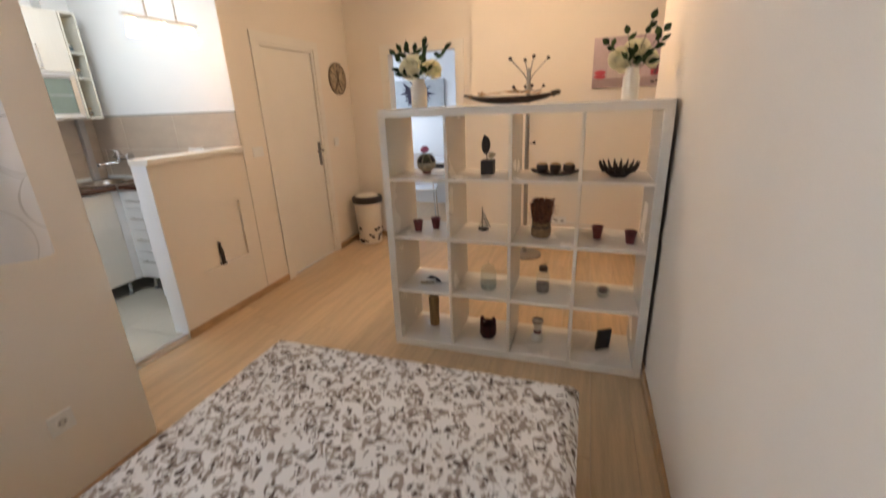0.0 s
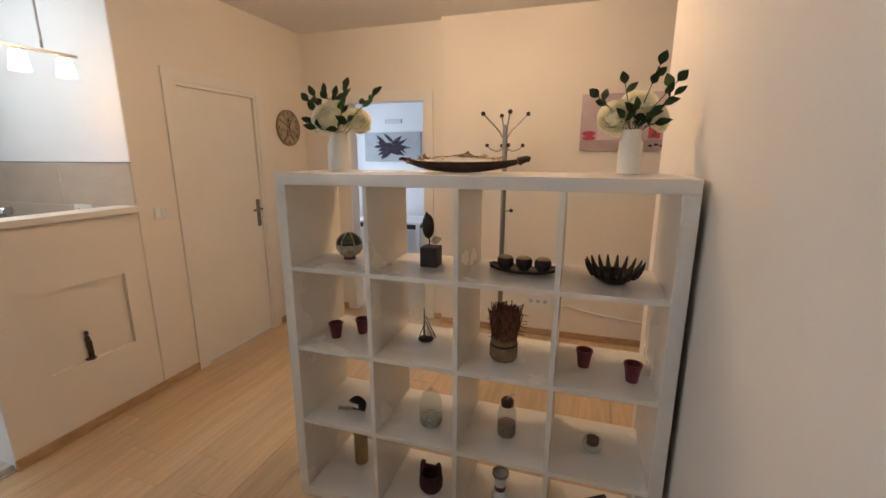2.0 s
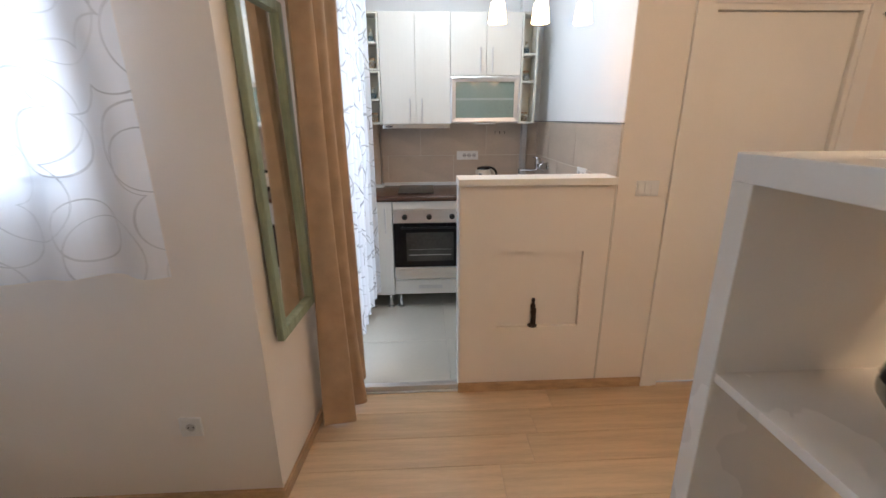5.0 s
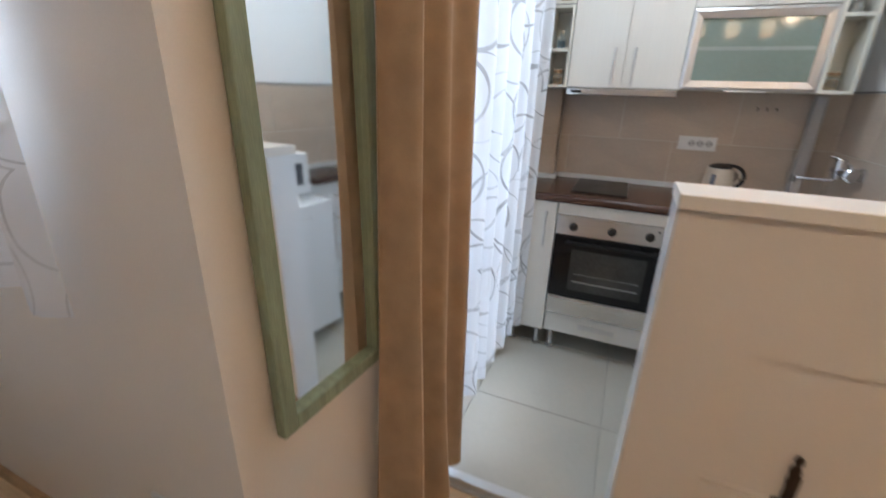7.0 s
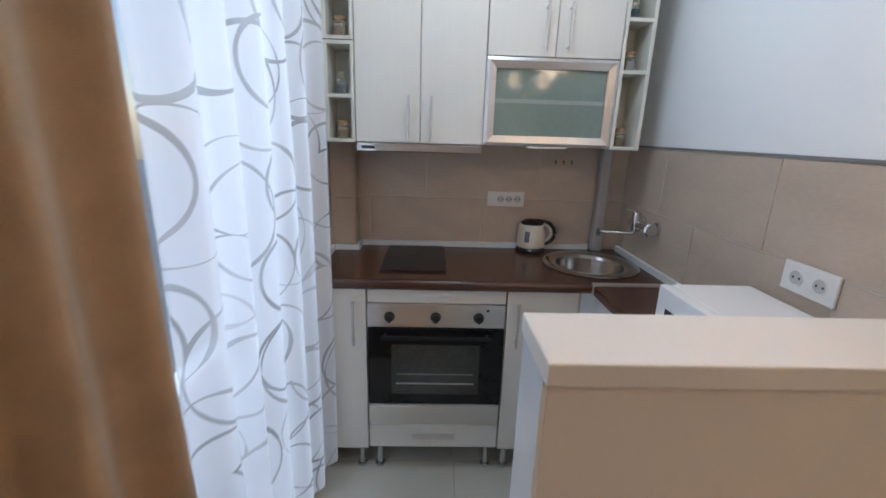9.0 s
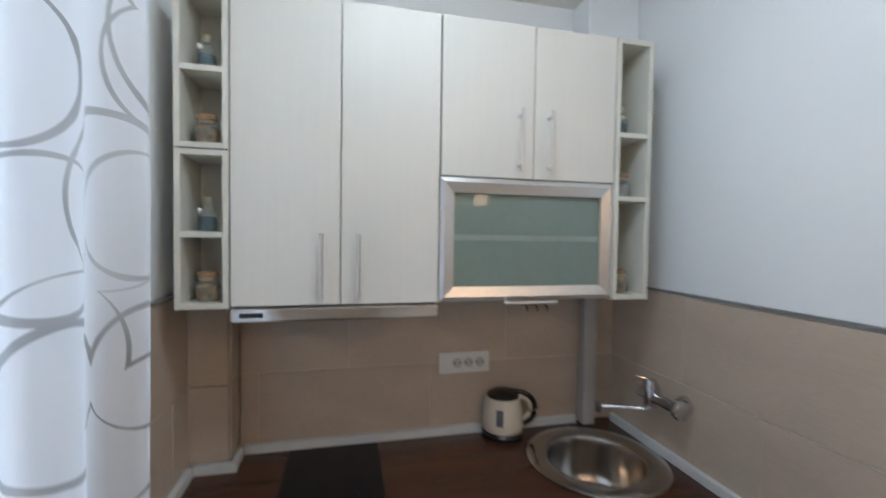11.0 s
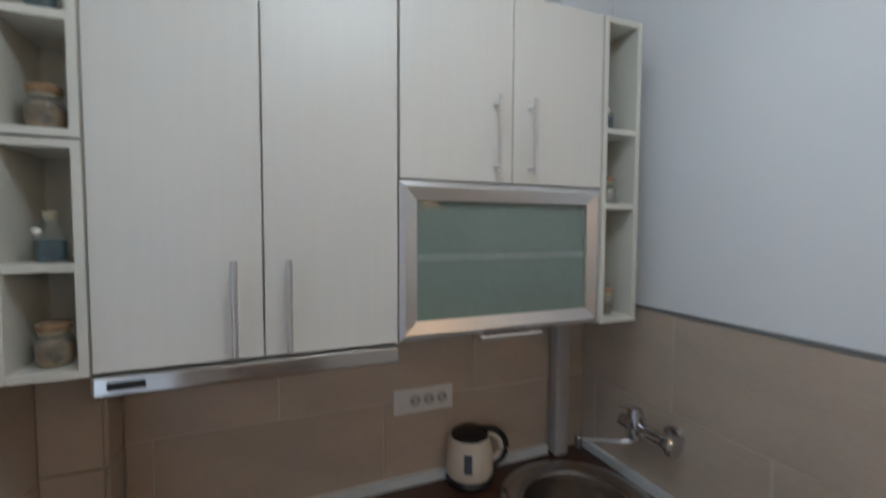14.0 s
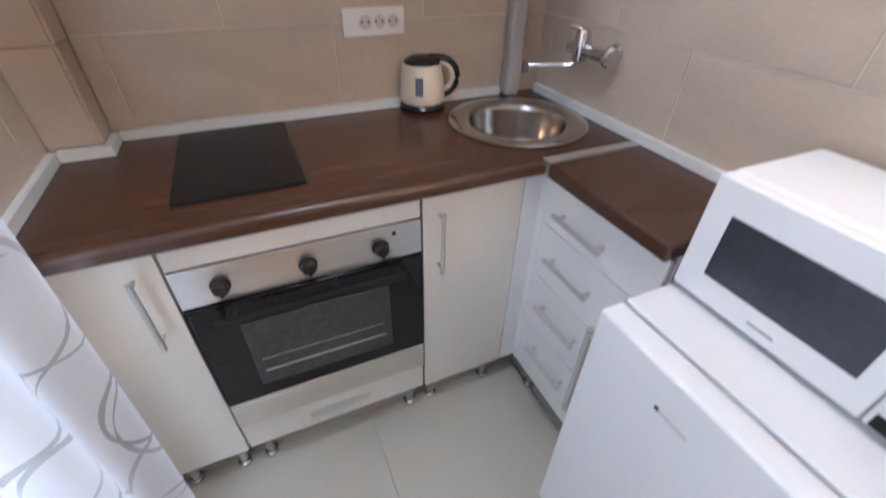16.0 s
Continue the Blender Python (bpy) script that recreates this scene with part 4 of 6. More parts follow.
def sheer_cloth(name, ink=0.36, fine=1.0):
    """Thin white voile printed with large grey rings."""
    m = bpy.data.materials.new(name)
    m.use_nodes = True
    nt = m.node_tree
    p = nt.nodes["Principled BSDF"]
    p.inputs["Roughness"].default_value = 0.8
    tc = nt.nodes.new("ShaderNodeTexCoord")
    total = None
    for scale, shift, rad, wid in ((4.3, 0.0, 0.43, 0.018), (3.3, 3.7, 0.44, 0.012)):
        mp = nt.nodes.new("ShaderNodeMapping")
        mp.inputs["Location"].default_value = (shift, shift * 1.7, 0)
        mp.inputs["Rotation"].default_value = (0, 0, shift * 0.13)
        nt.links.new(tc.outputs["UV"], mp.inputs[0])
        vo = nt.nodes.new("ShaderNodeTexVoronoi")
        vo.voronoi_dimensions = "2D"
        vo.feature = "F1"
        vo.inputs["Scale"].default_value = scale
        vo.inputs["Randomness"].default_value = 0.38
        nt.links.new(mp.outputs[0], vo.inputs["Vector"])
        nz = nt.nodes.new("ShaderNodeTexNoise")
        nz.inputs["Scale"].default_value = 5
        nt.links.new(mp.outputs[0], nz.inputs[0])
        wd = nt.nodes.new("ShaderNodeMapRange")
        wd.inputs["From Min"].default_value, wd.inputs["From Max"].default_value = 0.35, 0.65
        wd.inputs["To Min"].default_value, wd.inputs["To Max"].default_value = 0.004, wid * 1.5 * fine
        nt.links.new(nz.outputs[0], wd.inputs[0])
        ga = nt.nodes.new("ShaderNodeMath")
        ga.operation = "COMPARE"
        ga.inputs[1].default_value = rad
        nt.links.new(vo.outputs["Distance"], ga.inputs[0])
        nt.links.new(wd.outputs[0], ga.inputs[2])
        if total is None:
            total = ga.outputs[0]
        else:
            mxx = nt.nodes.new("ShaderNodeMath")
            mxx.operation = "MAXIMUM"
            nt.links.new(total, mxx.inputs[0])
            nt.links.new(ga.outputs[0], mxx.inputs[1])
            total = mxx.outputs[0]
    tone = nt.nodes.new("ShaderNodeTexNoise")
    tone.inputs["Scale"].default_value = 3.2
    nt.links.new(tc.outputs["UV"], tone.inputs[0])
    tr2 = nt.nodes.new("ShaderNodeMapRange")
    tr2.inputs["From Min"].default_value, tr2.inputs["From Max"].default_value = 0.36, 0.62
    tr2.inputs["To Min"].default_value, tr2.inputs["To Max"].default_value = 0.4, 1.0
    nt.links.new(tone.outputs[0], tr2.inputs[0])
    inked = nt.nodes.new("ShaderNodeMath")
    inked.operation = "MULTIPLY"
    nt.links.new(total, inked.inputs[0])
    nt.links.new(tr2.outputs[0], inked.inputs[1])
    col = nt.nodes.new("ShaderNodeMix")
    col.data_type = "RGBA"
    nt.links.new(inked.outputs[0], col.inputs["Factor"])
    col.inputs["A"].default_value = (0.83, 0.84, 0.87, 1)
    col.inputs["B"].default_value = (ink, ink, ink * 1.02, 1)
    nt.links.new(col.outputs["Result"], p.inputs["Base Color"])
    tl = nt.nodes.new("ShaderNodeBsdfTranslucent")
    nt.links.new(col.outputs["Result"], tl.inputs[0])
    m1 = nt.nodes.new("ShaderNodeMixShader")
    m1.inputs[0].default_value = 0.42
    nt.links.new(p.outputs[0], m1.inputs[1])
    nt.links.new(tl.outputs[0], m1.inputs[2])
    tr = nt.nodes.new("ShaderNodeBsdfTransparent")
    m2 = nt.nodes.new("ShaderNodeMixShader")
    m2.inputs[0].default_value = 0.13
    nt.links.new(m1.outputs[0], m2.inputs[1])
    nt.links.new(tr.outputs[0], m2.inputs[2])
    nt.links.new(m2.outputs[0], nt.nodes["Material Output"].inputs[0])
    return m


c = thing("sheer_curtain", (-2.75, 1.70, 0.02), "white voile curtain printed with grey rings over the balcony door", "curtain")
part("cloth", drape(bmesh.new(), (-2.33, 1.69), (-3.19, 1.735), 0.28, 2.55, 6, 0.026, 11, hem=0.03, flare=-0.12), sheer_cloth("ring_voile", 0.33, 1.1), c, smooth=True)
c = thing("sheer_curtain", (XW + 0.115, 0.3, 1.1), "white voile curtain printed with grey rings over the bedroom window", "curtain")
part("cloth", drape(bmesh.new(), (XW + 0.115, -0.75), (XW + 0.115, 1.275), 1.06, 2.635, 9, 0.022, 21, hem=0.03), sheer_cloth("ring_voile_window", 0.46, 0.6), c, smooth=True)

# pendant over the low wall
BULB = glow("warm_shade_glow", (1.0, 0.66, 0.36), 8)
pn = thing("pendant_lamp", (XD - 0.03, 2.655, 2.08), "three-shade pendant lamp on two steel rods", "lamp")
px = XD - 0.03
part("canopy", B(px - 0.03, px + 0.03, 2.53, 2.78, ZC - 0.035, ZC - 0.001, 0.004), STEEL, pn)
for y in (2.555, 2.765):
    part("rod", tube(bmesh.new(), [(px, y, 2.079), (px, y, ZC - 0.034)], 0.006, 8), STEEL, pn, smooth=True)
part("bar", B(px - 0.012, px + 0.012, 2.39, 2.917, 2.066, 2.080, 0.003), STEEL, pn)
for y in (2.455, 2.655, 2.855):
    part("shade", lathe(bmesh.new(), [(0.0, 0.105), (0.022, 0.105), (0.032, 0.092), (0.040, 0.03), (0.043, 0.012), (0.039, 0.012), (0.028, 0.085), (0, 0.095)], (px, y, 1.950), 20), BULB, pn, "glowing frosted glass shade", smooth=True)
    part("socket", lathe(bmesh.new(), [(0, 0.105), (0.016, 0.105), (0.016, 0.118), (0, 0.118)], (px, y, 1.950), 12), STEEL, pn, smooth=True)

# ceiling lamp with globes
GLOBE = glow("warm_globe_glow", (1.0, 0.71, 0.44), 53)
LX, LY = -0.31, 3.42
cl = thing("ceiling_lamp", (LX, LY, ZC), "ceiling lamp with five opal glass globes", "lamp")
part("plate", lathe(bmesh.new(), [(0, 0.0), (0.10, 0.0), (0.10, -0.02), (0.05, -0.035), (0, -0.035)], (LX, LY, ZC - 0.001), 28), CHROME, cl, smooth=True)
for gx, gy, gz in ((0.0, 0.0, 2.478), (-0.17, -0.10, 2.575), (0.21, -0.08, 2.58), (-0.12, 0.19, 2.585), (0.15, 0.19, 2.585)):
    gx, gy = LX + gx, LY + gy
    part("arm", tube(bmesh.new(), [(LX + 0.2 * (gx - LX), LY + 0.2 * (gy - LY), ZC - 0.03), (gx, gy, max(ZC - 0.05, gz + 0.06)), (gx, gy, gz + 0.045)], 0.007), CHROME, cl, smooth=True)
    part("globe", ball(bmesh.new(), (gx, gy, gz), 0.05, 1.0, 20), GLOBE, cl, "glowing opal globe", smooth=True)

# round kitchen ceiling lamp
KGLOW = glow("cool_diffuser_glow", (0.86, 0.95, 1.0), 17.5)
kl = thing("round_ceiling_lamp", (-2.82, 2.28, 2.6), "round white opal ceiling lamp in the kitchen", "lamp")
part("base", lathe(bmesh.new(), [(0, 0.025), (0.19, 0.025), (0.19, 0.0), (0, 0.0)], (-2.82, 2.28, 2.585), 36), GLOSS_WHITE, kl, smooth=True)
part("diffuser", lathe(bmesh.new(), [(0.178, 0.0), (0.180, -0.04), (0.168, -0.075), (0.13, -0.102), (0.07, -0.116), (0, -0.12)], (-2.82, 2.28, 2.584), 36), KGLOW, kl, "glowing opal diffuser", smooth=True)

# places on the shelf boards
SPOT = {
    "ball": (-0.573, 2.803, 1.1085),
    "cube": (-0.190, 2.803, 1.1085),
    "tray": (0.192, 2.807, 1.1085),
    "spiky": (0.517, 2.786, 1.1085),
    "cup_a": (-0.624, 2.739, 0.7545),
    "cup_b": (-0.533, 2.817, 0.7545),
    "tripod": (-0.225, 2.827, 0.7545),
    "straw": (0.129, 2.774, 0.7545),
    "cup_c": (0.439, 2.799, 0.7545),
    "cup_d": (0.606, 2.735, 0.7545),
    "mask": (-0.564, 2.755, 0.4005),
    "jar": (-0.179, 2.756, 0.4005),
    "bottle": (0.152, 2.779, 0.4005),
    "bowl": (0.497, 2.789, 0.4005),
    "cylinder": (-0.579, 2.832, 0.0465),
    "basket": (-0.185, 2.769, 0.0465),
    "hourglass": (0.129, 2.809, 0.0465),
    "frame": (0.520, 2.799, 0.0465),
}

# ---- things on and round the shelf ----
PORCELAIN = mat("white_porcelain", (0.80, 0.77, 0.70), 0.3, vary=0.03, scale=6, bump=0.01)
LEAF = mat("dark_leaf", (0.024, 0.048, 0.017), 0.6, spec=0.25, vary=0.3, scale=20, fine=120, bump=0.15)
LEAF_PALE = mat("pale_leaf", (0.065, 0.105, 0.038), 0.6, spec=0.25, vary=0.25, scale=20, fine=120, bump=0.15)
PETAL = mat("cream_petal", (0.90, 0.88, 0.72), 0.6, vary=0.05, scale=15, fine=80, bump=0.05)


def let_through(m, share):
    """Lets some light pass through thin petals and leaves."""
    nt = m.node_tree
    p = nt.nodes["Principled BSDF"]
    tl = nt.nodes.new("ShaderNodeBsdfTranslucent")
    nt.links.new(p.inputs["Base Color"].links[0].from_socket, tl.inputs[0])
    mx = nt.nodes.new("ShaderNodeMixShader")
    mx.inputs[0].default_value = share
    nt.links.new(p.outputs[0], mx.inputs[1])
    nt.links.new(tl.outputs[0], mx.inputs[2])
    nt.links.new(mx.outputs[0], nt.nodes["Material Output"].inputs[0])


let_through(PETAL, 0.55)
let_through(LEAF, 0.25)
let_through(LEAF_PALE, 0.35)
STEM = mat("green_stem", (0.07, 0.10, 0.04), 0.6)
RED_CUP = mat("dark_red_ceramic", (0.16, 0.025, 0.028), 0.4, vary=0.15, scale=20)
JUTE = mat("jute_cloth", (0.30, 0.18, 0.09), 0.9, vary=0.2, scale=30, fine=200, bump=0.4)
STRAW = mat("dried_brown_straw", (0.20, 0.078, 0.04), 0.85, vary=0.3, scale=40, bump=0.3)
WOOD_TAN = mat("tan_wood", (0.42, 0.27, 0.11), 0.6, vary=0.2, scale=8, fine=60, bump=0.15, stretch=(6, 6, 1))
THIN_GLASS = clear("jar_glass", (0.93, 0.95, 0.93), 0.05, 0.14)
POTPOURRI = mat("potpourri", (0.58, 0.37, 0.20), 0.9, vary=0.4, scale=60, fine=200, bump=0.6)
NEAR_BLACK = mat("black_stained_wood", (0.026, 0.014, 0.011), 0.5, vary=0.2, scale=20, bump=0.1)
MAROON = mat("maroon_wicker", (0.07, 0.012, 0.012), 0.65, vary=0.25, scale=60, bump=0.4)


def leaf_blade(bm, base, way, length, width, up=(0, 0, 1), curl=0.15):
    """A pointed leaf with a fold along its middle."""
    way = Vector(way).normalized()
    side = way.cross(Vector(up))
    if side.length < 0.1:
        side = way.cross(Vector((0, 1, 0)))
    side.normalize()
    nrm = side.cross(way)
    base = Vector(base)
    prof = (0.0, 0.55, 0.95, 1.0, 0.8, 0.45, 0.0)
    rows = []
    for k, w in enumerate(prof):
        f = k / (len(prof) - 1)
        c = base + way * length * f - nrm * curl * length * f * f
        hw = width / 2 * w
        rows.append([bm.verts.new(c - side * hw + nrm * hw * 0.35), bm.verts.new(c), bm.verts.new(c + side * hw + nrm * hw * 0.35)] if w else [bm.verts.new(c)])
    for a, b in zip(rows, rows[1:]):
        if len(a) == 1:
            bm.faces.new((a[0], b[1], b[0]))
            bm.faces.new((a[0], b[2], b[1]))
        elif len(b) == 1:
            bm.faces.new((a[0], a[1], b[0]))
            bm.faces.new((a[1], a[2], b[0]))
        else:
            bm.faces.new((a[0], a[1], b[1], b[0]))
            bm.faces.new((a[1], a[2], b[2], b[1]))
    return bm


def rose(bm, at, r, face, seed):
    """A full rose head: overlapping cupped petals in nested shells about its axis."""
    rng = random.Random(seed)
    m = Matrix.Translation(at) @ Vector(face).to_track_quat("Z", "Y").to_matrix().to_4x4()
    for ring, (n, rad, top, span) in enumerate(((2, 0.20, 8, 200), (3, 0.36, 22, 150), (4, 0.54, 36, 120), (5, 0.74, 52, 100), (6, 0.92, 68, 84), (6, 1.0, 86, 84))):
        for k in range(n):
            a0 = 2 * math.pi * (k + 0.41 * ring) / n + rng.uniform(-0.12, 0.12)
            tp, sp, rr = top + rng.uniform(-5, 5), radians(span), rad * r * rng.uniform(0.95, 1.05)
            grid = []
            for j in range(7):
                q = j / 6
                th = radians(150 + (tp - 150) * q)
                row = []
                for i in range(7):
                    u = i / 6 - 0.5
                    ph = a0 + u * sp * (0.75 + 0.25 * math.sin(math.pi * q))
                    edge = th + radians(16) * (2 * u) ** 2 * q
                    lift = rr * (1 + 0.06 * u + (0.16 if ring > 2 else 0.05) * q ** 4)
                    row.append(bm.verts.new(m @ Vector((lift * math.sin(edge) * math.cos(ph), lift * math.sin(edge) * math.sin(ph), rr * math.cos(edge) * 0.85 - 0.1 * r + (1 - rad) * 0.25 * r))))
                grid.append(row)
            for j in range(6):
                for i in range(6):
                    bm.faces.new((grid[j][i], grid[j][i + 1], grid[j + 1][i + 1], grid[j + 1][i]))
    return bm


def vase_of_roses(at, radius, height, roses, sprigs, label, seed):
    v = thing("flower_vase", at, label, "vase", group="rose vases")
    x, y, z = at
    part("vase", lathe(bmesh.new(), [(0, 0.001), (radius * 0.92, 0.001), (radius, 0.008), (radius, height * 0.72), (radius * 0.80, height * 0.80), (radius * 0.78, height), (radius * 0.70, height), (radius * 0.70, height * 0.8), (0, height * 0.78)], at, 28), PORCELAIN, v, "white porcelain vase", smooth=True)
    for k, (dx, dy, dz, r, face) in enumerate(roses):
        p = Vector((x + dx, y + dy, z + dz))
        part("stem", tube(bmesh.new(), [(x, y, z + height * 0.82), ((x + p.x) / 2, (y + p.y) / 2, z + height + 0.01), p], 0.0025, 6), STEM, v)
        part("rose", rose(bmesh.new(), p, r, face, seed + k), PETAL, v, "cream white silk rose", smooth=True, sharp=180)
    rng = random.Random(seed)
    for dx, dy, dz, n, pale in sprigs:
        tip = Vector((x + dx, y + dy, z + dz))
        root = Vector((x, y, z + height * 0.85))
        mid = root.lerp(tip, 0.5) + Vector((0, 0, 0.012))
        part("twig", tube(bmesh.new(), [root, mid, tip], 0.0018, 5), STEM, v)
        way = (tip - mid).normalized()
        for q in range(n):
            b = tip.lerp(mid, 0.75 * q / max(1, n))
            side = Vector((rng.uniform(-1, 1), rng.uniform(-1, 1), rng.uniform(-0.2, 0.8))).normalized()
            wy = way if q == 0 else (way * 0.45 + side * 0.8)
            part("leaf", leaf_blade(bmesh.new(), b, wy, rng.uniform(0.044, 0.060), rng.uniform(0.024, 0.034), up=(rng.uniform(-0.3, 0.3), -1, rng.uniform(0.1, 0.6))), LEAF_PALE if pale and q % 2 else LEAF, v, smooth=True)
    return v


F = (0.1, -0.9, 0.35)
vase_of_roses((-0.592, 2.79, SZ + 0.0005), 0.046, 0.155, [(-0.022, -0.03, 0.222, 0.066, F), (0.080, 0.03, 0.21, 0.05, (0.6, -0.6, 0.3))],
              [(-0.13, 0.0, 0.285, 3, True), (-0.085, -0.02, 0.30, 3, False), (-0.06, 0.02, 0.315, 3, False), (0.045, 0.0, 0.33, 3, False), (0.16, 0.0, 0.295, 4, True), (0.05, -0.04, 0.255, 3, True), (-0.10, -0.03, 0.20, 3, False), (-0.07, -0.045, 0.175, 3, False), (0.08, -0.06, 0.195, 3, False), (0.03, -0.05, 0.17, 3, False), (-0.02, 0.03, 0.30, 3, False)],
              "white porcelain vase of cream silk roses on the shelf", 41)
K = 0.80
vase_of_roses((0.542, 2.87, SZ + 0.0005), 0.040, 0.155, [(K * a, K * b, K * c, K * r, w) for a, b, c, r, w in ((-0.085, -0.01, 0.255, 0.066, (-0.5, -0.8, 0.3)), (0.025, 0.03, 0.305, 0.072, (0.1, -0.7, 0.6)), (0.115, 0.03, 0.245, 0.055, (0.8, -0.5, 0.2)), (-0.06, 0.0, 0.215, 0.045, (-0.4, -0.9, 0.0)))],
              [(K * a, K * b, K * c, n, q) for a, b, c, n, q in ((0.085, 0.0, 0.455, 4, False), (0.155, -0.01, 0.385, 3, True), (0.15, 0.0, 0.33, 3, False), (-0.045, 0.0, 0.385, 2, True), (-0.15, 0.0, 0.335, 3, True), (0.0, -0.06, 0.27, 4, False), (0.06, -0.06, 0.25, 4, True), (-0.04, -0.05, 0.24, 3, False), (0.02, -0.05, 0.21, 3, False), (0.08, -0.03, 0.215, 3, False))],
              "white porcelain vase of cream silk roses and long leaves", 57)

# boat-shaped tray of potpourri
bt = thing("boat_tray", (-0.07, 2.83, SZ + 0.0005), "dark boat-shaped wooden tray filled with potpourri", "tray")
bm = bmesh.new()
n, rows = 24, []
for k in range(n + 1):
    u = 2 * k / n - 1
    w = 0.062 * (1 - abs(u) ** 2.2) ** 0.6 + 0.008
    zb = SZ + 0.002 + 0.034 * abs(u) ** 2.4
    zt = SZ + 0.042 + 0.012 * abs(u) ** 3
    x = -0.07 + 0.224 * u
    rows.append([bm.verts.new((x, 2.83 + w * s, z)) for s, z in ((-1, zt), (-0.8, (zb + zt) / 2), (-0.4, zb), (0.4, zb), (0.8, (zb + zt) / 2), (1, zt), (0.86, zt - 0.002), (0.5, zb + 0.008), (-0.5, zb + 0.008), (-0.86, zt - 0.002))])
for a, b in zip(rows, rows[1:]):
    for k in range(10):
        j = (k + 1) % 10
        bm.faces.new((a[k], a[j], b[j], b[k]))
bm.faces.new(rows[0][::-1])
bm.faces.new(rows[-1])
part("hull", bm, BRONZE, bt, smooth=True)
for s in (-1, 1):
    x = -0.07 + s * 0.224
    part("end_tuft", tube(bmesh.new(), [(x, 2.83, SZ + 0.045), (x + s * 0.012, 2.83, SZ + 0.05), (x + s * 0.03, 2.83, SZ + 0.055), (x + s * 0.042, 2.83, SZ + 0.051)], 0.012 if s < 0 else 0.017, 8, 0.005 if s < 0 else 0.010), BRONZE, bt)
    part("binding", tube(bmesh.new(), [(x - s * 0.004, 2.83, SZ + 0.045), (x + s * 0.004, 2.83, SZ + 0.048)], 0.0145, 10), JUTE, bt, "pale binding")
rng = random.Random(8)
bm = bmesh.new()
for k in range(80):
    u = rng.uniform(-0.75, 0.75)
    p = (-0.07 + 0.224 * u, 2.83 + rng.uniform(-0.035, 0.035), SZ + 0.040 + 0.022 * (1 - abs(u)) + rng.uniform(0, 0.008))
    leaf_blade(bm, p, (rng.uniform(-1, 1), rng.uniform(-1, 1), rng.uniform(-0.1, 0.4)), rng.uniform(0.02, 0.035), rng.uniform(0.012, 0.02))
tagged(part("potpourri", bm, POTPOURRI, bt, "dry tan potpourri"), kind="stuff")

# first row
x, y, z = SPOT["ball"]
b = thing("patchwork_ball", (x, y, z), "dark decorative ball with tan and olive patches on a ring", "ornament")
part("ball", ball(bmesh.new(), (x, y, z + 0.062), 0.055, 1, 24), NEAR_BLACK, b, smooth=True)
for k in range(6):
    a0 = math.pi * k / 3 + 0.44
    lo, hi = (1.62, 2.6)
    bm = bmesh.new()
    g = [[bm.verts.new((x + 0.0556 * math.sin(t) * math.cos(a), y + 0.0556 * math.sin(t) * math.sin(a), z + 0.062 + 0.0556 * math.cos(t))) for a in [a0 + 0.97 * i / 6 for i in range(7)]] for t in [lo + (hi - lo) * j / 6 for j in range(7)]]
    for j in range(6):
        for i in range(6):
            bm.faces.new((g[j][i], g[j][i + 1], g[j + 1][i + 1], g[j + 1][i]))
    part("panel", bm, mat("tan_panel", (0.46, 0.33, 0.19), 0.6, vary=0.3, scale=40, bump=0.2), b, "tan patch", smooth=True)
for k in (0, 2, 4):
    a0 = math.pi * k / 3 + 0.44
    bm = bmesh.new()
    g = [[bm.verts.new((x + 0.0556 * math.sin(t) * math.cos(a), y + 0.0556 * math.sin(t) * math.sin(a), z + 0.062 + 0.0556 * math.cos(t))) for a in [a0 + 0.97 * i / 6 for i in range(7)]] for t in [0.5 + 0.8 * j / 6 for j in range(7)]]
    for j in range(6):
        for i in range(6):
            bm.faces.new((g[j][i], g[j][i + 1], g[j + 1][i + 1], g[j + 1][i]))
    part("panel", bm, mat("olive_panel", (0.13, 0.13, 0.06), 0.6, vary=0.3, scale=40, bump=0.2), b, "olive patch", smooth=True)
part("ring", lathe(bmesh.new(), [(0.022, 0), (0.028, 0.0), (0.025, 0.012), (0.02, 0.012)], (x, y, z), 16), RED_CUP, b, smooth=True)
PALE = mat("pale_cane", (0.42, 0.36, 0.25), 0.7, vary=0.15, scale=40, bump=0.2)
for k in range(6):
    a = math.pi * k / 3 + 0.4
    part("cane_strip", tube(bmesh.new(), [(x + 0.056 * math.sin(t) * math.cos(a), y + 0.056 * math.sin(t) * math.sin(a), z + 0.062 + 0.056 * math.cos(t)) for t in [0.25 + 0.3 * i for i in range(8)]], 0.0035, 6), PALE, b, smooth=True)
bm = lathe(bmesh.new(), [(0.0545, -0.018), (0.0565, -0.010), (0.0572, 0.0), (0.0555, 0.006), (0.053, 0.004)], (x, y, z + 0.062), 24)
part("cane_belt", bm, PALE, b, "pale cane belt", smooth=True)
x, y, z = SPOT["cube"]
b = thing("leaf_sculpture", (x, y, z), "black cube with a tall carved leaf and bird beside it", "ornament")
part("cube", B(x - 0.036, x + 0.036, y - 0.036, y + 0.036, z, z + 0.082, 0.003), NEAR_BLACK, b)
part("stalk", tube(bmesh.new(), [(x - 0.006, y, z + 0.08), (x - 0.008, y, z + 0.13)], 0.003), NEAR_BLACK, b)
bm = bmesh.new()
bmesh.ops.create_uvsphere(bm, u_segments=16, v_segments=10, radius=1, matrix=Matrix.Translation((x - 0.012, y, z + 0.165)) @ Matrix.Diagonal((0.026, 0.014, 0.052, 1)))
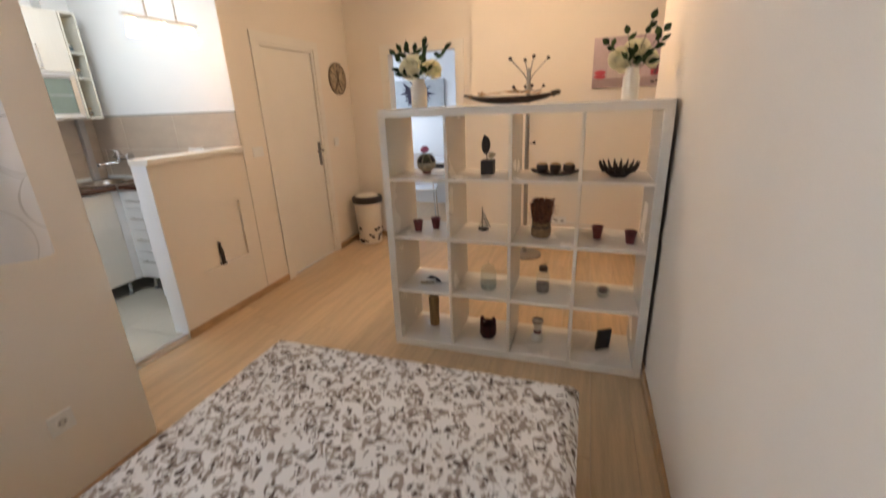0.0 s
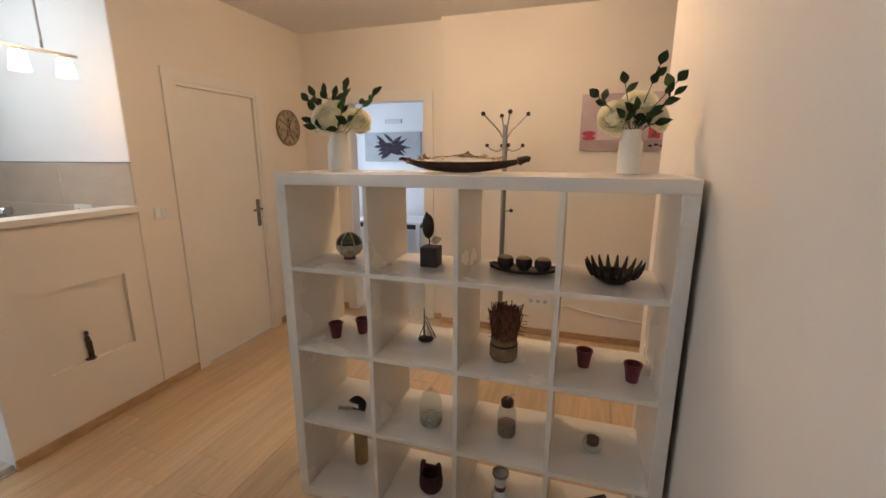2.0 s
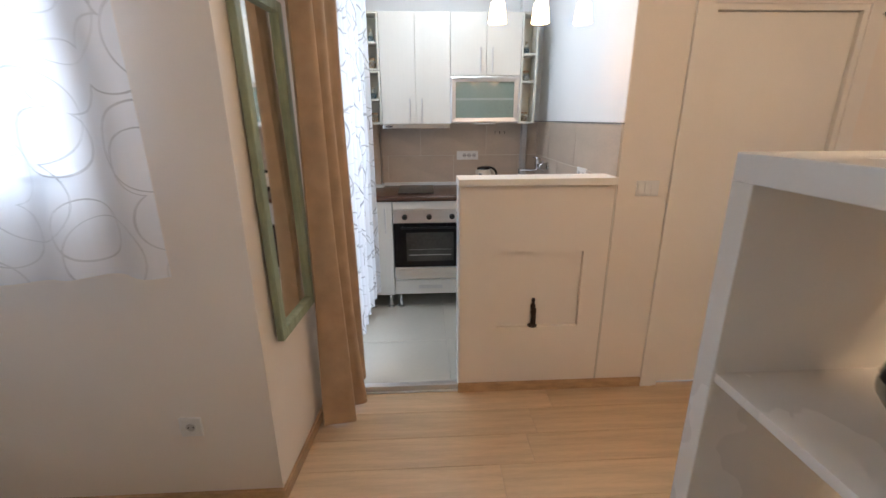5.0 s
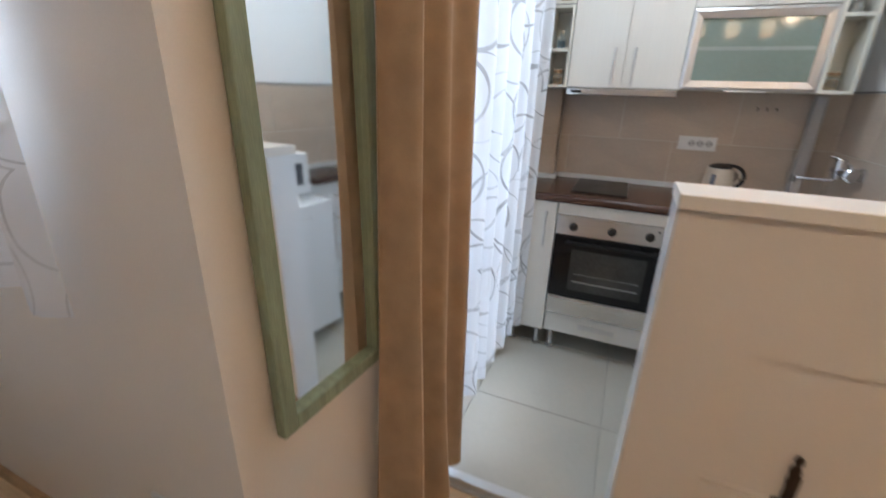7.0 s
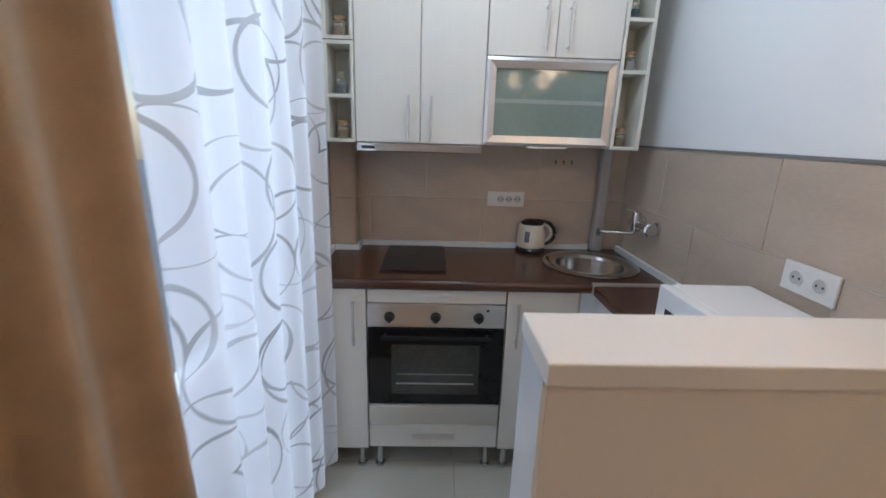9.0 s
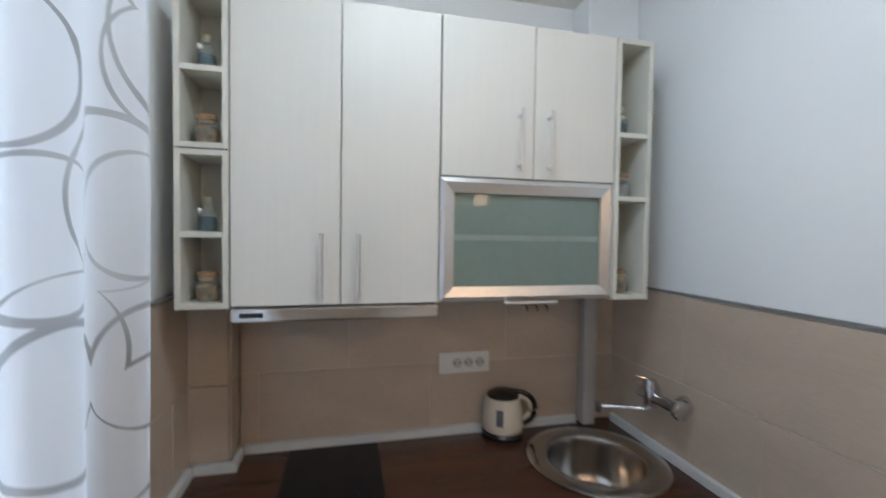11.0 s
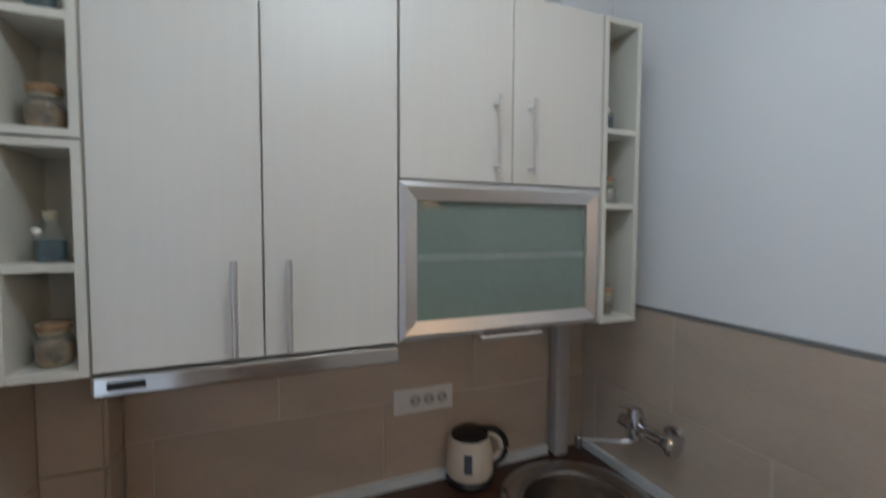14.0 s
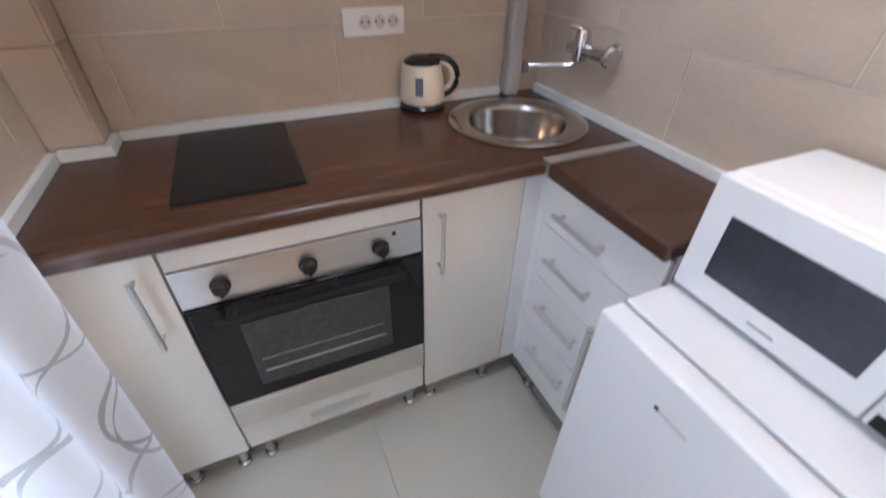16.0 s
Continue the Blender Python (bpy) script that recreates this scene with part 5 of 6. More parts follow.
lathe(bm, [(0.012, 0.0), (0.004, 0.015), (0, 0.022)], (x - 0.018, y, z + 0.205), 8)
part("leaf", bm, NEAR_BLACK, b, smooth=True)
part("small_leaf", leaf_blade(bmesh.new(), (x + 0.0, y, z + 0.10), (0.9, -0.1, 0.35), 0.05, 0.035, up=(0, -1, 0.3)), PALE, b, "pale small leaf")
x, y, z = SPOT["tray"]
b = thing("candle_tray", (x, y, z), "dark curved tray holding three candle bowls", "ornament")
bm = bmesh.new()
rows = []
for k in range(13):
    u = k / 6 - 1
    zz2 = z + 0.004 + 0.016 * abs(u) ** 3
    hw = 0.046 * (1 - 0.3 * u * u)
    rows.append([bm.verts.new((x + 0.128 * u, y + s * hw, zz2 + h)) for s, h in ((-1, 0.012), (-0.8, 0), (0.8, 0), (1, 0.012), (0.8, 0.008), (-0.8, 0.008))])
for a, c in zip(rows, rows[1:]):
    for k in range(6):
        bm.faces.new((a[k], a[(k + 1) % 6], c[(k + 1) % 6], c[k]))
bm.faces.new(rows[0][::-1])
bm.faces.new(rows[-1])
part("tray", bm, BRONZE, b)
bm = bmesh.new()
for k in range(26):
    a = 2 * math.pi * k / 26
    leaf_blade(bm, (x + 0.118 * math.cos(a), y + 0.040 * math.sin(a), z + 0.010 + 0.012 * abs(math.cos(a)) ** 3), (math.cos(a), 0.8 * math.sin(a), 0.55), 0.026, 0.016, curl=0.1)
part("leafy_rim", bm, BRONZE, b, "jagged dark rim")
WAX = mat("amber_wax", (0.50, 0.32, 0.15), 0.45, vary=0.15, scale=30)
for dx in (-0.072, 0.0, 0.072):
    c = part("bowl", lathe(bmesh.new(), [(0, 0.008), (0.018, 0.008), (0.032, 0.026), (0.033, 0.042), (0.029, 0.054), (0.026, 0.054), (0.029, 0.04), (0, 0.03)], (x + dx, y, z + 0.004), 18), BRONZE, b, smooth=True)
    part("wax", lathe(bmesh.new(), [(0.0275, 0.050), (0.024, 0.059), (0.012, 0.064), (0, 0.065)], (x + dx, y, z + 0.004), 16), WAX, c, "amber candle wax")
x, y, z = SPOT["spiky"]
b = thing("spiky_bowl", (x, y, z), "black wooden bowl with a crown of pointed spikes", "bowl")
part("bowl", lathe(bmesh.new(), [(0, 0), (0.04, 0.0), (0.064, 0.017), (0.079, 0.038), (0.075, 0.038), (0.06, 0.022), (0.034, 0.007), (0, 0.006)], (x, y, z), 32), NEAR_BLACK, b, smooth=True)
for k in range(18):
    a = 2 * math.pi * k / 18
    part("spike", tube(bmesh.new(), [(x + r * math.cos(a), y + r * math.sin(a), z + h) for r, h in ((0.075, 0.03), (0.089, 0.05), (0.097, 0.068), (0.101, 0.08))], 0.0105, 6, 0.002), NEAR_BLACK, b, smooth=True)

# second row
cup = None
for nm in ("cup_a", "cup_b", "cup_c", "cup_d"):
    x, y, z = SPOT[nm]
    if cup is None:
        cup = thing("small_cup", (x, y, z), "small dark red ceramic cup standing on the shelf", "cup", group="red cups on the shelf")
        part("cup", lathe(bmesh.new(), [(0, 0), (0.021, 0), (0.0295, 0.062), (0.0325, 0.063), (0.0325, 0.070), (0.028, 0.070), (0.02, 0.006), (0, 0.006)], (x, y, z), 22), RED_CUP, cup, smooth=True)
    else:
        copy_thing(cup, Matrix.Translation((x, y, z)))
x, y, z = SPOT["tripod"]
b = thing("sailboat_ornament", (x, y, z), "little wire sailboat ornament with pale sails", "ornament")
DULL = mat("dull_pewter", (0.22, 0.20, 0.17), 0.45, 0.6, vary=0.2, scale=40)
part("hull", ball(bmesh.new(), (x, y, z + 0.010), 0.036, 0.27, 14), NEAR_BLACK, b, smooth=True)
part("mast", tube(bmesh.new(), [(x - 0.008, y, z + 0.01), (x - 0.006, y, z + 0.150)], 0.0055, 8, 0.003), DULL, b)
for ax, az, bx2, bz2 in ((0.045, 0.02, 0.0, 0.115), (0.03, 0.02, -0.002, 0.09), (-0.03, 0.018, -0.005, 0.08)):
    part("stay", tube(bmesh.new(), [(x + ax, y, z + az), (x + bx2, y, z + bz2)], 0.0022, 6), DULL, b)
bm = bmesh.new()
bm.faces.new([bm.verts.new(p) for p in ((x + 0.002, y + 0.002, z + 0.022), (x + 0.046, y + 0.008, z + 0.022), (x + 0.0, y + 0.002, z + 0.120))])
bmesh.ops.solidify(bm, geom=bm.faces[:], thickness=0.002)
part("sail", bm, PORCELAIN, b, "white sail")
x, y, z = SPOT["straw"]
b = thing("straw_bundle", (x, y, z), "bundle of dried brown straw tied in jute", "ornament")
part("wrap", lathe(bmesh.new(), [(0, 0), (0.048, 0), (0.056, 0.012), (0.057, 0.05), (0.05, 0.062), (0.053, 0.075), (0.052, 0.09), (0, 0.09)], (x, y, z), 24), JUTE, b, "tan jute wrap", smooth=True)
part("cord", lathe(bmesh.new(), [(0.051, -0.005), (0.056, 0.0), (0.051, 0.005)], (x, y, z + 0.062), 20), BRONZE, b, smooth=True)
rng = random.Random(4)
bm = bmesh.new()
for k in range(190):
    a, r = rng.uniform(0, 2 * math.pi), 0.05 * math.sqrt(rng.random())
    h = rng.uniform(0.185, 0.228)
    q = rng.uniform(1.0, 1.55)
    tube(bm, [(x + r * math.cos(a), y + r * math.sin(a), z + 0.08), (x + q * r * math.cos(a), y + q * r * math.sin(a), z + h)], 0.0032, 4, 0.0022)
    if k % 2 == 0:
        leaf_blade(bm, (x + q * r * math.cos(a), y + q * r * math.sin(a), z + rng.uniform(0.10, h)), (math.cos(a), math.sin(a), rng.uniform(-0.4, 0.6)), 0.032, 0.007)
tagged(part("straw", bm, STRAW, b, "dried brown stalks"), kind="stuff")

# third row
x, y, z = SPOT["mask"]
b = thing("shell_ornament", (x, y, z), "small black and white folded ornament lying on the shelf", "ornament")
bm = bmesh.new()
for k in range(5):
    leaf_blade(bm, (x - 0.045 + 0.014 * k, y + 0.03 - 0.014 * k, z + 0.006 + 0.003 * k), (0.85, 0.3 - 0.15 * k, 0.10 + 0.05 * k), 0.085, 0.055, curl=0.2)
bmesh.ops.solidify(bm, geom=bm.faces[:], thickness=0.003)
part("fold", bm, NEAR_BLACK, b)
for k in range(5):
    part("bead", ball(bmesh.new(), (x - 0.05 + 0.018 * k, y - 0.034 + 0.004 * k, z + 0.009), 0.011, 0.8, 8), PALE, b, "pale bead", smooth=True)
for k in range(3):
    part("white_fold", leaf_blade(bmesh.new(), (x - 0.03 + 0.022 * k, y - 0.012 - 0.008 * k, z + 0.022 + 0.004 * k), (0.7, -0.35, 0.18), 0.042, 0.026, curl=0.2), PORCELAIN, b, "white fold", smooth=True)
x, y, z = SPOT["jar"]
b = thing("glass_jar", (x, y, z), "clear glass dome with a little pale sand", "jar")
part("jar", lathe(bmesh.new(), [(0, 0.002), (0.046, 0.002), (0.05, 0.01), (0.050, 0.085), (0.047, 0.115), (0.038, 0.140), (0.022, 0.155), (0.008, 0.160), (0, 0.1605)], (x, y, z), 28), THIN_GLASS, b, "clear glass", smooth=True)
part("filling", lathe(bmesh.new(), [(0, 0.004), (0.044, 0.004), (0.047, 0.012), (0.047, 0.04), (0, 0.042)], (x, y, z), 20), mat("pale_sand", (0.55, 0.52, 0.42), 0.9, vary=0.2, scale=80, bump=0.3), b, "pale sand")
part("knob", ball(bmesh.new(), (x, y, z + 0.166), 0.008, 1, 10), THIN_GLASS, b, "clear glass knob", smooth=True)
x, y, z = SPOT["bottle"]
b = thing("sand_bottle", (x, y, z), "glass bottle of layered sand with a tied dark cap", "bottle")
part("glass", lathe(bmesh.new(), [(0, 0.002), (0.036, 0.002), (0.04, 0.01), (0.04, 0.10), (0.034, 0.125), (0.022, 0.138), (0.022, 0.15)], (x, y, z), 22), THIN_GLASS, b, "clear glass", smooth=True)
part("sand", lathe(bmesh.new(), [(0, 0.004), (0.034, 0.004), (0.037, 0.012), (0.037, 0.058), (0, 0.062)], (x, y, z), 20), mat("brown_sand", (0.30, 0.19, 0.13), 0.9, vary=0.25, scale=80, bump=0.3), b, "brown sand", smooth=True)
part("cap", lathe(bmesh.new(), [(0.0255, 0.138), (0.027, 0.16), (0.018, 0.17), (0, 0.17)], (x, y, z), 18), BRONZE, b, "dark cap", smooth=True)
part("feather", leaf_blade(bmesh.new(), (x, y, z + 0.165), (0.5, -0.2, 0.7), 0.05, 0.03), PALE, b)
x, y, z = SPOT["bowl"]
b = thing("tealight_bowl", (x, y, z), "small round glass tealight bowl with dark candle", "candle holder")
part("bowl", lathe(bmesh.new(), [(0, 0.001), (0.024, 0.001), (0.036, 0.016), (0.039, 0.034), (0.034, 0.052), (0.026, 0.062)], (x, y, z), 24), THIN_GLASS, b, "clear glass", smooth=True)
part("candle", lathe(bmesh.new(), [(0, 0.03), (0.024, 0.03), (0.024, 0.054), (0, 0.052)], (x, y, z), 18), mat("brown_wax", (0.12, 0.05, 0.03), 0.5, vary=0.1), b, "brown wax")
part("salt", lathe(bmesh.new(), [(0, 0.003), (0.024, 0.003), (0.034, 0.016), (0.034, 0.028), (0, 0.0295)], (x, y, z), 18), PORCELAIN, b)

# bottom row
x, y, z = SPOT["cylinder"]
b = thing("bamboo_vase", (x, y, z), "tall tan bamboo cylinder vase", "vase")
part("body", lathe(bmesh.new(), [(0, 0), (0.032, 0), (0.034, 0.01), (0.032, 0.02), (0.034, 0.035), (0.033, 0.15), (0.036, 0.155), (0.035, 0.215), (0.028, 0.215), (0.028, 0.05), (0, 0.05)], (x, y, z), 22), WOOD_TAN, b, smooth=True)
x, y, z = SPOT["basket"]
b = thing("small_basket", (x, y, z), "small maroon basket with a square handle", "basket")
part("body", lathe(bmesh.new(), [(0, 0), (0.042, 0), (0.053, 0.018), (0.055, 0.05), (0.048, 0.085), (0.042, 0.085), (0.048, 0.05), (0.04, 0.01), (0, 0.008)], (x, y, z), 24), MAROON, b, smooth=True)
part("handle", tube(bmesh.new(), [(x - 0.044, y, z + 0.07), (x - 0.040, y, z + 0.125), (x - 0.034, y, z + 0.138)], 0.011, 8), MAROON, b, smooth=True)
part("handle", tube(bmesh.new(), [(x + 0.044, y, z + 0.07), (x + 0.040, y, z + 0.125), (x + 0.034, y, z + 0.138)], 0.011, 8), MAROON, b, smooth=True)
part("handle_bar", tube(bmesh.new(), [(x - 0.038, y, z + 0.118), (x + 0.038, y, z + 0.118)], 0.0085, 8), MAROON, b, smooth=True)
x, y, z = SPOT["hourglass"]
b = thing("waisted_candle_holder", (x, y, z), "waisted glass candle holder with a red band", "candle holder")
part("foot", lathe(bmesh.new(), [(0, 0), (0.036, 0), (0.038, 0.02), (0.03, 0.045), (0.024, 0.05), (0, 0.05)], (x, y, z), 22), PORCELAIN, b, smooth=True)
part("band", lathe(bmesh.new(), [(0, 0.05), (0.025, 0.05), (0.025, 0.072), (0, 0.072)], (x, y, z), 22), RED_CUP, b, "dark red band", smooth=True)
part("cup", lathe(bmesh.new(), [(0, 0.072), (0.024, 0.072), (0.027, 0.105), (0.036, 0.125), (0.033, 0.125), (0.022, 0.105), (0, 0.1)], (x, y, z), 22), PORCELAIN, b, smooth=True)
part("rim", lathe(bmesh.new(), [(0.033, 0.125), (0.0365, 0.125), (0.037, 0.14), (0.033, 0.14)], (x, y, z), 22), mat("taupe_rim", (0.28, 0.23, 0.18), 0.5), b, smooth=True)
x, y, z = SPOT["frame"]
b = thing("small_photo_frame", (x, y, z), "small black standing frame turned aside", "frame")
bm = B(-0.008, 0.008, -0.045, 0.045, 0, 0.138, 0.002)
bmesh.ops.transform(bm, matrix=Matrix.Translation((x, y, z)) @ Matrix.Rotation(radians(-58), 4, "Z") @ Matrix.Rotation(radians(6), 4, "Y"), verts=bm.verts)
part("frame_body", bm, mat("black_plastic", (0.02, 0.02, 0.024), 0.35, vary=0.1), b)
bm = B(-0.03, -0.024, -0.012, 0.012, 0, 0.09, 0.001)
bmesh.ops.transform(bm, matrix=Matrix.Translation((x, y, z)) @ Matrix.Rotation(radians(-58), 4, "Z") @ Matrix.Rotation(radians(14), 4, "Y"), verts=bm.verts)
part("stand", bm, NEAR_BLACK, b)

# figurine in the niche
fx, fy, fz = XD - 0.012, 2.70, NZ0 + 0.001
b = solo("figurine", lathe(lathe(lathe(bmesh.new(), [(0, 0), (0.026, 0), (0.027, 0.007), (0.010, 0.013), (0.009, 0.06), (0.013, 0.085), (0.010, 0.1), (0.014, 0.125), (0.006, 0.145)], (fx, fy, fz), 14), [(0.006, 0.143), (0.011, 0.155), (0.009, 0.168), (0, 0.174)], (fx, fy, fz), 12), [(0.0, 0.01), (0.006, 0.01), (0.005, 0.11), (0, 0.112)], (fx + 0.006, fy + 0.012, fz), 8), BRONZE, "slim dark bronze standing statuette in the wall niche", "statuette", smooth=True)

# clock on the wall beside the door
ck = thing("wall_clock", (XD, 4.60, 1.80), "round vintage wall clock with a tower print", "clock")
CLOCK_FACE = mat("aged_clock_face", (0.40, 0.32, 0.22), 0.6, vary=0.25, scale=20, fine=90, bump=0.05)
rot = Matrix.Translation((XD + 0.001, 4.60, 1.80)) @ Matrix.Rotation(radians(90), 4, "Y")
part("face", lathe(bmesh.new(), [(0.0, 0.0), (0.152, 0.0), (0.152, 0.012), (0, 0.012)], n=40, m=rot), CLOCK_FACE, ck, "aged brown printed face")
part("rim", lathe(bmesh.new(), [(0.150, 0.0), (0.160, 0.0), (0.160, 0.018), (0.154, 0.022), (0.150, 0.014)], n=40, m=rot), mat("grey_brown_rim", (0.22, 0.17, 0.12), 0.5), ck, smooth=True)
bm = bmesh.new()
for s in (-1, 1):
    tube(bm, [(XD + 0.014, 4.60 + s * 0.05, 1.70), (XD + 0.014, 4.60 + s * 0.018, 1.76), (XD + 0.014, 4.60 + s * 0.004, 1.89)], 0.006, 6, 0.003)
tube(bm, [(XD + 0.014, 4.56, 1.735), (XD + 0.014, 4.64, 1.735)], 0.004, 6)
tube(bm, [(XD + 0.014, 4.578, 1.775), (XD + 0.014, 4.622, 1.775)], 0.004, 6)
part("tower_print", bm, BRONZE, ck, "dark printed tower")
for k in range(12):
    a = 2 * math.pi * k / 12
    bm = bmesh.new()
    box(bm, XD + 0.013, XD + 0.0145, 4.60 + 0.128 * math.cos(a) - 0.006, 4.60 + 0.128 * math.cos(a) + 0.006, 1.80 + 0.128 * math.sin(a) - 0.012, 1.80 + 0.128 * math.sin(a) + 0.012)
    part("numeral_mark", bm, BRONZE, ck)
for a, L in ((1.1, 0.075), (2.6, 0.105)):
    part("clock_hand", tube(bmesh.new(), [(XD + 0.018, 4.60, 1.80), (XD + 0.018, 4.60 + L * math.cos(a), 1.80 + L * math.sin(a))], 0.003, 6), NEAR_BLACK, ck)

# pedal bin
pb = thing("waste_bin", (-2.0, 4.60, 0), "white waste bin with black rim and dark flower print", "bin")
PRINT_BIN = mat("bin_enamel", (0.78, 0.74, 0.67), 0.35, vary=0.03)
part("body", lathe(bmesh.new(), [(0, 0.0), (0.125, 0.0), (0.13, 0.01), (0.155, 0.50), (0.148, 0.50), (0.12, 0.02), (0, 0.02)], (-2.0, 4.60, 0), 32), PRINT_BIN, pb, smooth=True)
part("rim", lathe(bmesh.new(), [(0.150, 0.475), (0.168, 0.478), (0.172, 0.525), (0.160, 0.548), (0.130, 0.552)], (-2.0, 4.60, 0), 32), NEAR_BLACK, pb, "black rim", smooth=True)
part("lid", lathe(bmesh.new(), [(0.131, 0.548), (0.10, 0.562), (0, 0.568)], (-2.0, 4.60, 0), 32), PRINT_BIN, pb, smooth=True)
rng = random.Random(3)
for k in range(40):
    bm = bmesh.new()
    a, h = rng.uniform(0, 2 * math.pi), 0.02 + 0.17 * rng.random() ** 1.5
    r = 0.1285 + 0.05 * h + 0.002
    leaf_blade(bm, (-2.0 + r * math.cos(a), 4.60 + r * math.sin(a), h), (-math.sin(a) * rng.uniform(-1, 1), math.cos(a) * rng.uniform(-1, 1), rng.uniform(0.2, 1)), 0.055, 0.035, up=(math.cos(a), math.sin(a), 0), curl=0.0)
    part("flower_print", bm, NEAR_BLACK, pb, "dark flower print")

# coat rack
cr = thing("coat_rack", (-0.19, 4.52, 0), "steel coat rack with black-tipped hooks", "coat rack")
GREY_STEEL = mat("satin_grey_steel", (0.34, 0.32, 0.30), 0.35, 0.9, vary=0.05)
part("base", lathe(bmesh.new(), [(0, 0), (0.17, 0), (0.17, 0.012), (0.15, 0.02), (0.03, 0.028), (0, 0.028)], (-0.19, 4.52, 0), 36), GREY_STEEL, cr, smooth=True)
part("pole", tube(bmesh.new(), [(-0.19, 4.52, 0.02), (-0.19, 4.52, 1.78)], 0.02, 14), GREY_STEEL, cr, smooth=True)
for k in range(4):
    a = math.pi / 2 * k + 0.35
    c, s = math.cos(a), math.sin(a)
    h = part("hook", tube(bmesh.new(), [(-0.19, 4.52, 1.66), (-0.19 + 0.05 * c, 4.52 + 0.05 * s, 1.74), (-0.19 + 0.17 * c, 4.52 + 0.17 * s, 1.86)], 0.006, 8), GREY_STEEL, cr, smooth=True)
    part("tip", ball(bmesh.new(), (-0.19 + 0.172 * c, 4.52 + 0.172 * s, 1.863), 0.017), NEAR_BLACK, h, "black ball tip", smooth=True)
    h = part("lower_hook", tube(bmesh.new(), [(-0.19, 4.52, 1.61), (-0.19 + 0.06 * c, 4.52 + 0.06 * s, 1.585), (-0.19 + 0.11 * c, 4.52 + 0.11 * s, 1.60), (-0.19 + 0.135 * c, 4.52 + 0.135 * s, 1.625)], 0.005, 8), GREY_STEEL, cr, smooth=True)
    part("tip", ball(bmesh.new(), (-0.19 + 0.138 * c, 4.52 + 0.138 * s, 1.63), 0.015), NEAR_BLACK, h, smooth=True)
h = part("middle_hook", tube(bmesh.new(), [(-0.19, 4.52, 1.12), (-0.125, 4.50, 1.13)], 0.005, 8), GREY_STEEL, cr)
part("tip", ball(bmesh.new(), (-0.122, 4.50, 1.131), 0.015), NEAR_BLACK, h, smooth=True)

# picture on the north wall: cup and sweets
pc = thing("canvas_picture", (0.68, YN, 1.59), "pink canvas print of a cup and macarons", "picture")
py = YN - 0.022
part("canvas", B(0.355, 1.03, py, YN - 0.001, 1.59, 2.01, 0.002), mat("lilac_pink_canvas", (0.60, 0.47, 0.50), 0.8, vary=0.15, scale=3, fine=300, bump=0.1), pc)
PINK, WHT = mat("hot_pink_print", (0.55, 0.08, 0.12), 0.7, vary=0.15), mat("white_print", (0.62, 0.52, 0.52), 0.7, vary=0.08)
face = Matrix.Rotation(radians(90), 4, "X")


def disc(bm, x, z, rx, rz, y, n=24):
    lathe(bm, [(0, 0), (1, 0), (1, 0.0015), (0, 0.0015)], n=n, m=Matrix.Translation((x, y, z)) @ face @ Matrix.Diagonal((rx, rz, 1, 1)))
    return bm


part("table_print", B(0.357, 1.028, py - 0.0015, py - 0.0002, 1.592, 1.67), mat("grey_lilac_print", (0.42, 0.32, 0.33), 0.8, vary=0.1), pc)
part("macaron_print", disc(disc(bmesh.new(), 0.42, 1.685, 0.05, 0.018, py - 0.002), 0.42, 1.72, 0.05, 0.02, py - 0.002), PINK, pc)
part("cup_print", B(0.48, 0.60, py - 0.0035, py - 0.002, 1.67, 1.80), WHT, pc)
part("jug_print", B(0.84, 0.92, py - 0.0035, py - 0.002, 1.68, 1.80), PINK, pc)
part("tower_print", tube(tube(bmesh.new(), [(0.87, py - 0.004, 1.69), (0.94, py - 0.004, 1.90)], 0.012, 6, 0.004), [(0.99, py - 0.004, 1.69), (0.945, py - 0.004, 1.90)], 0.012, 6, 0.004), mat("mauve_print", (0.20, 0.09, 0.11), 0.7), pc)
bm = bmesh.new()
for k in range(5):
    disc(bm, 0.86 + 0.04 * k, 1.625 + 0.008 * (k % 2), 0.018, 0.009, py - 0.0035, 12)
part("pebble_print", bm, NEAR_BLACK, pc)

# sockets and switches
SOCK = mat("white_socket_plastic", (0.80, 0.79, 0.77), 0.35, vary=0.02)
# darker copy of the socket plastic, carries the shade inside the outlets
SOCK_GREY = mat("shaded_socket_recess", (0.55, 0.54, 0.53), 0.4, vary=0.02)


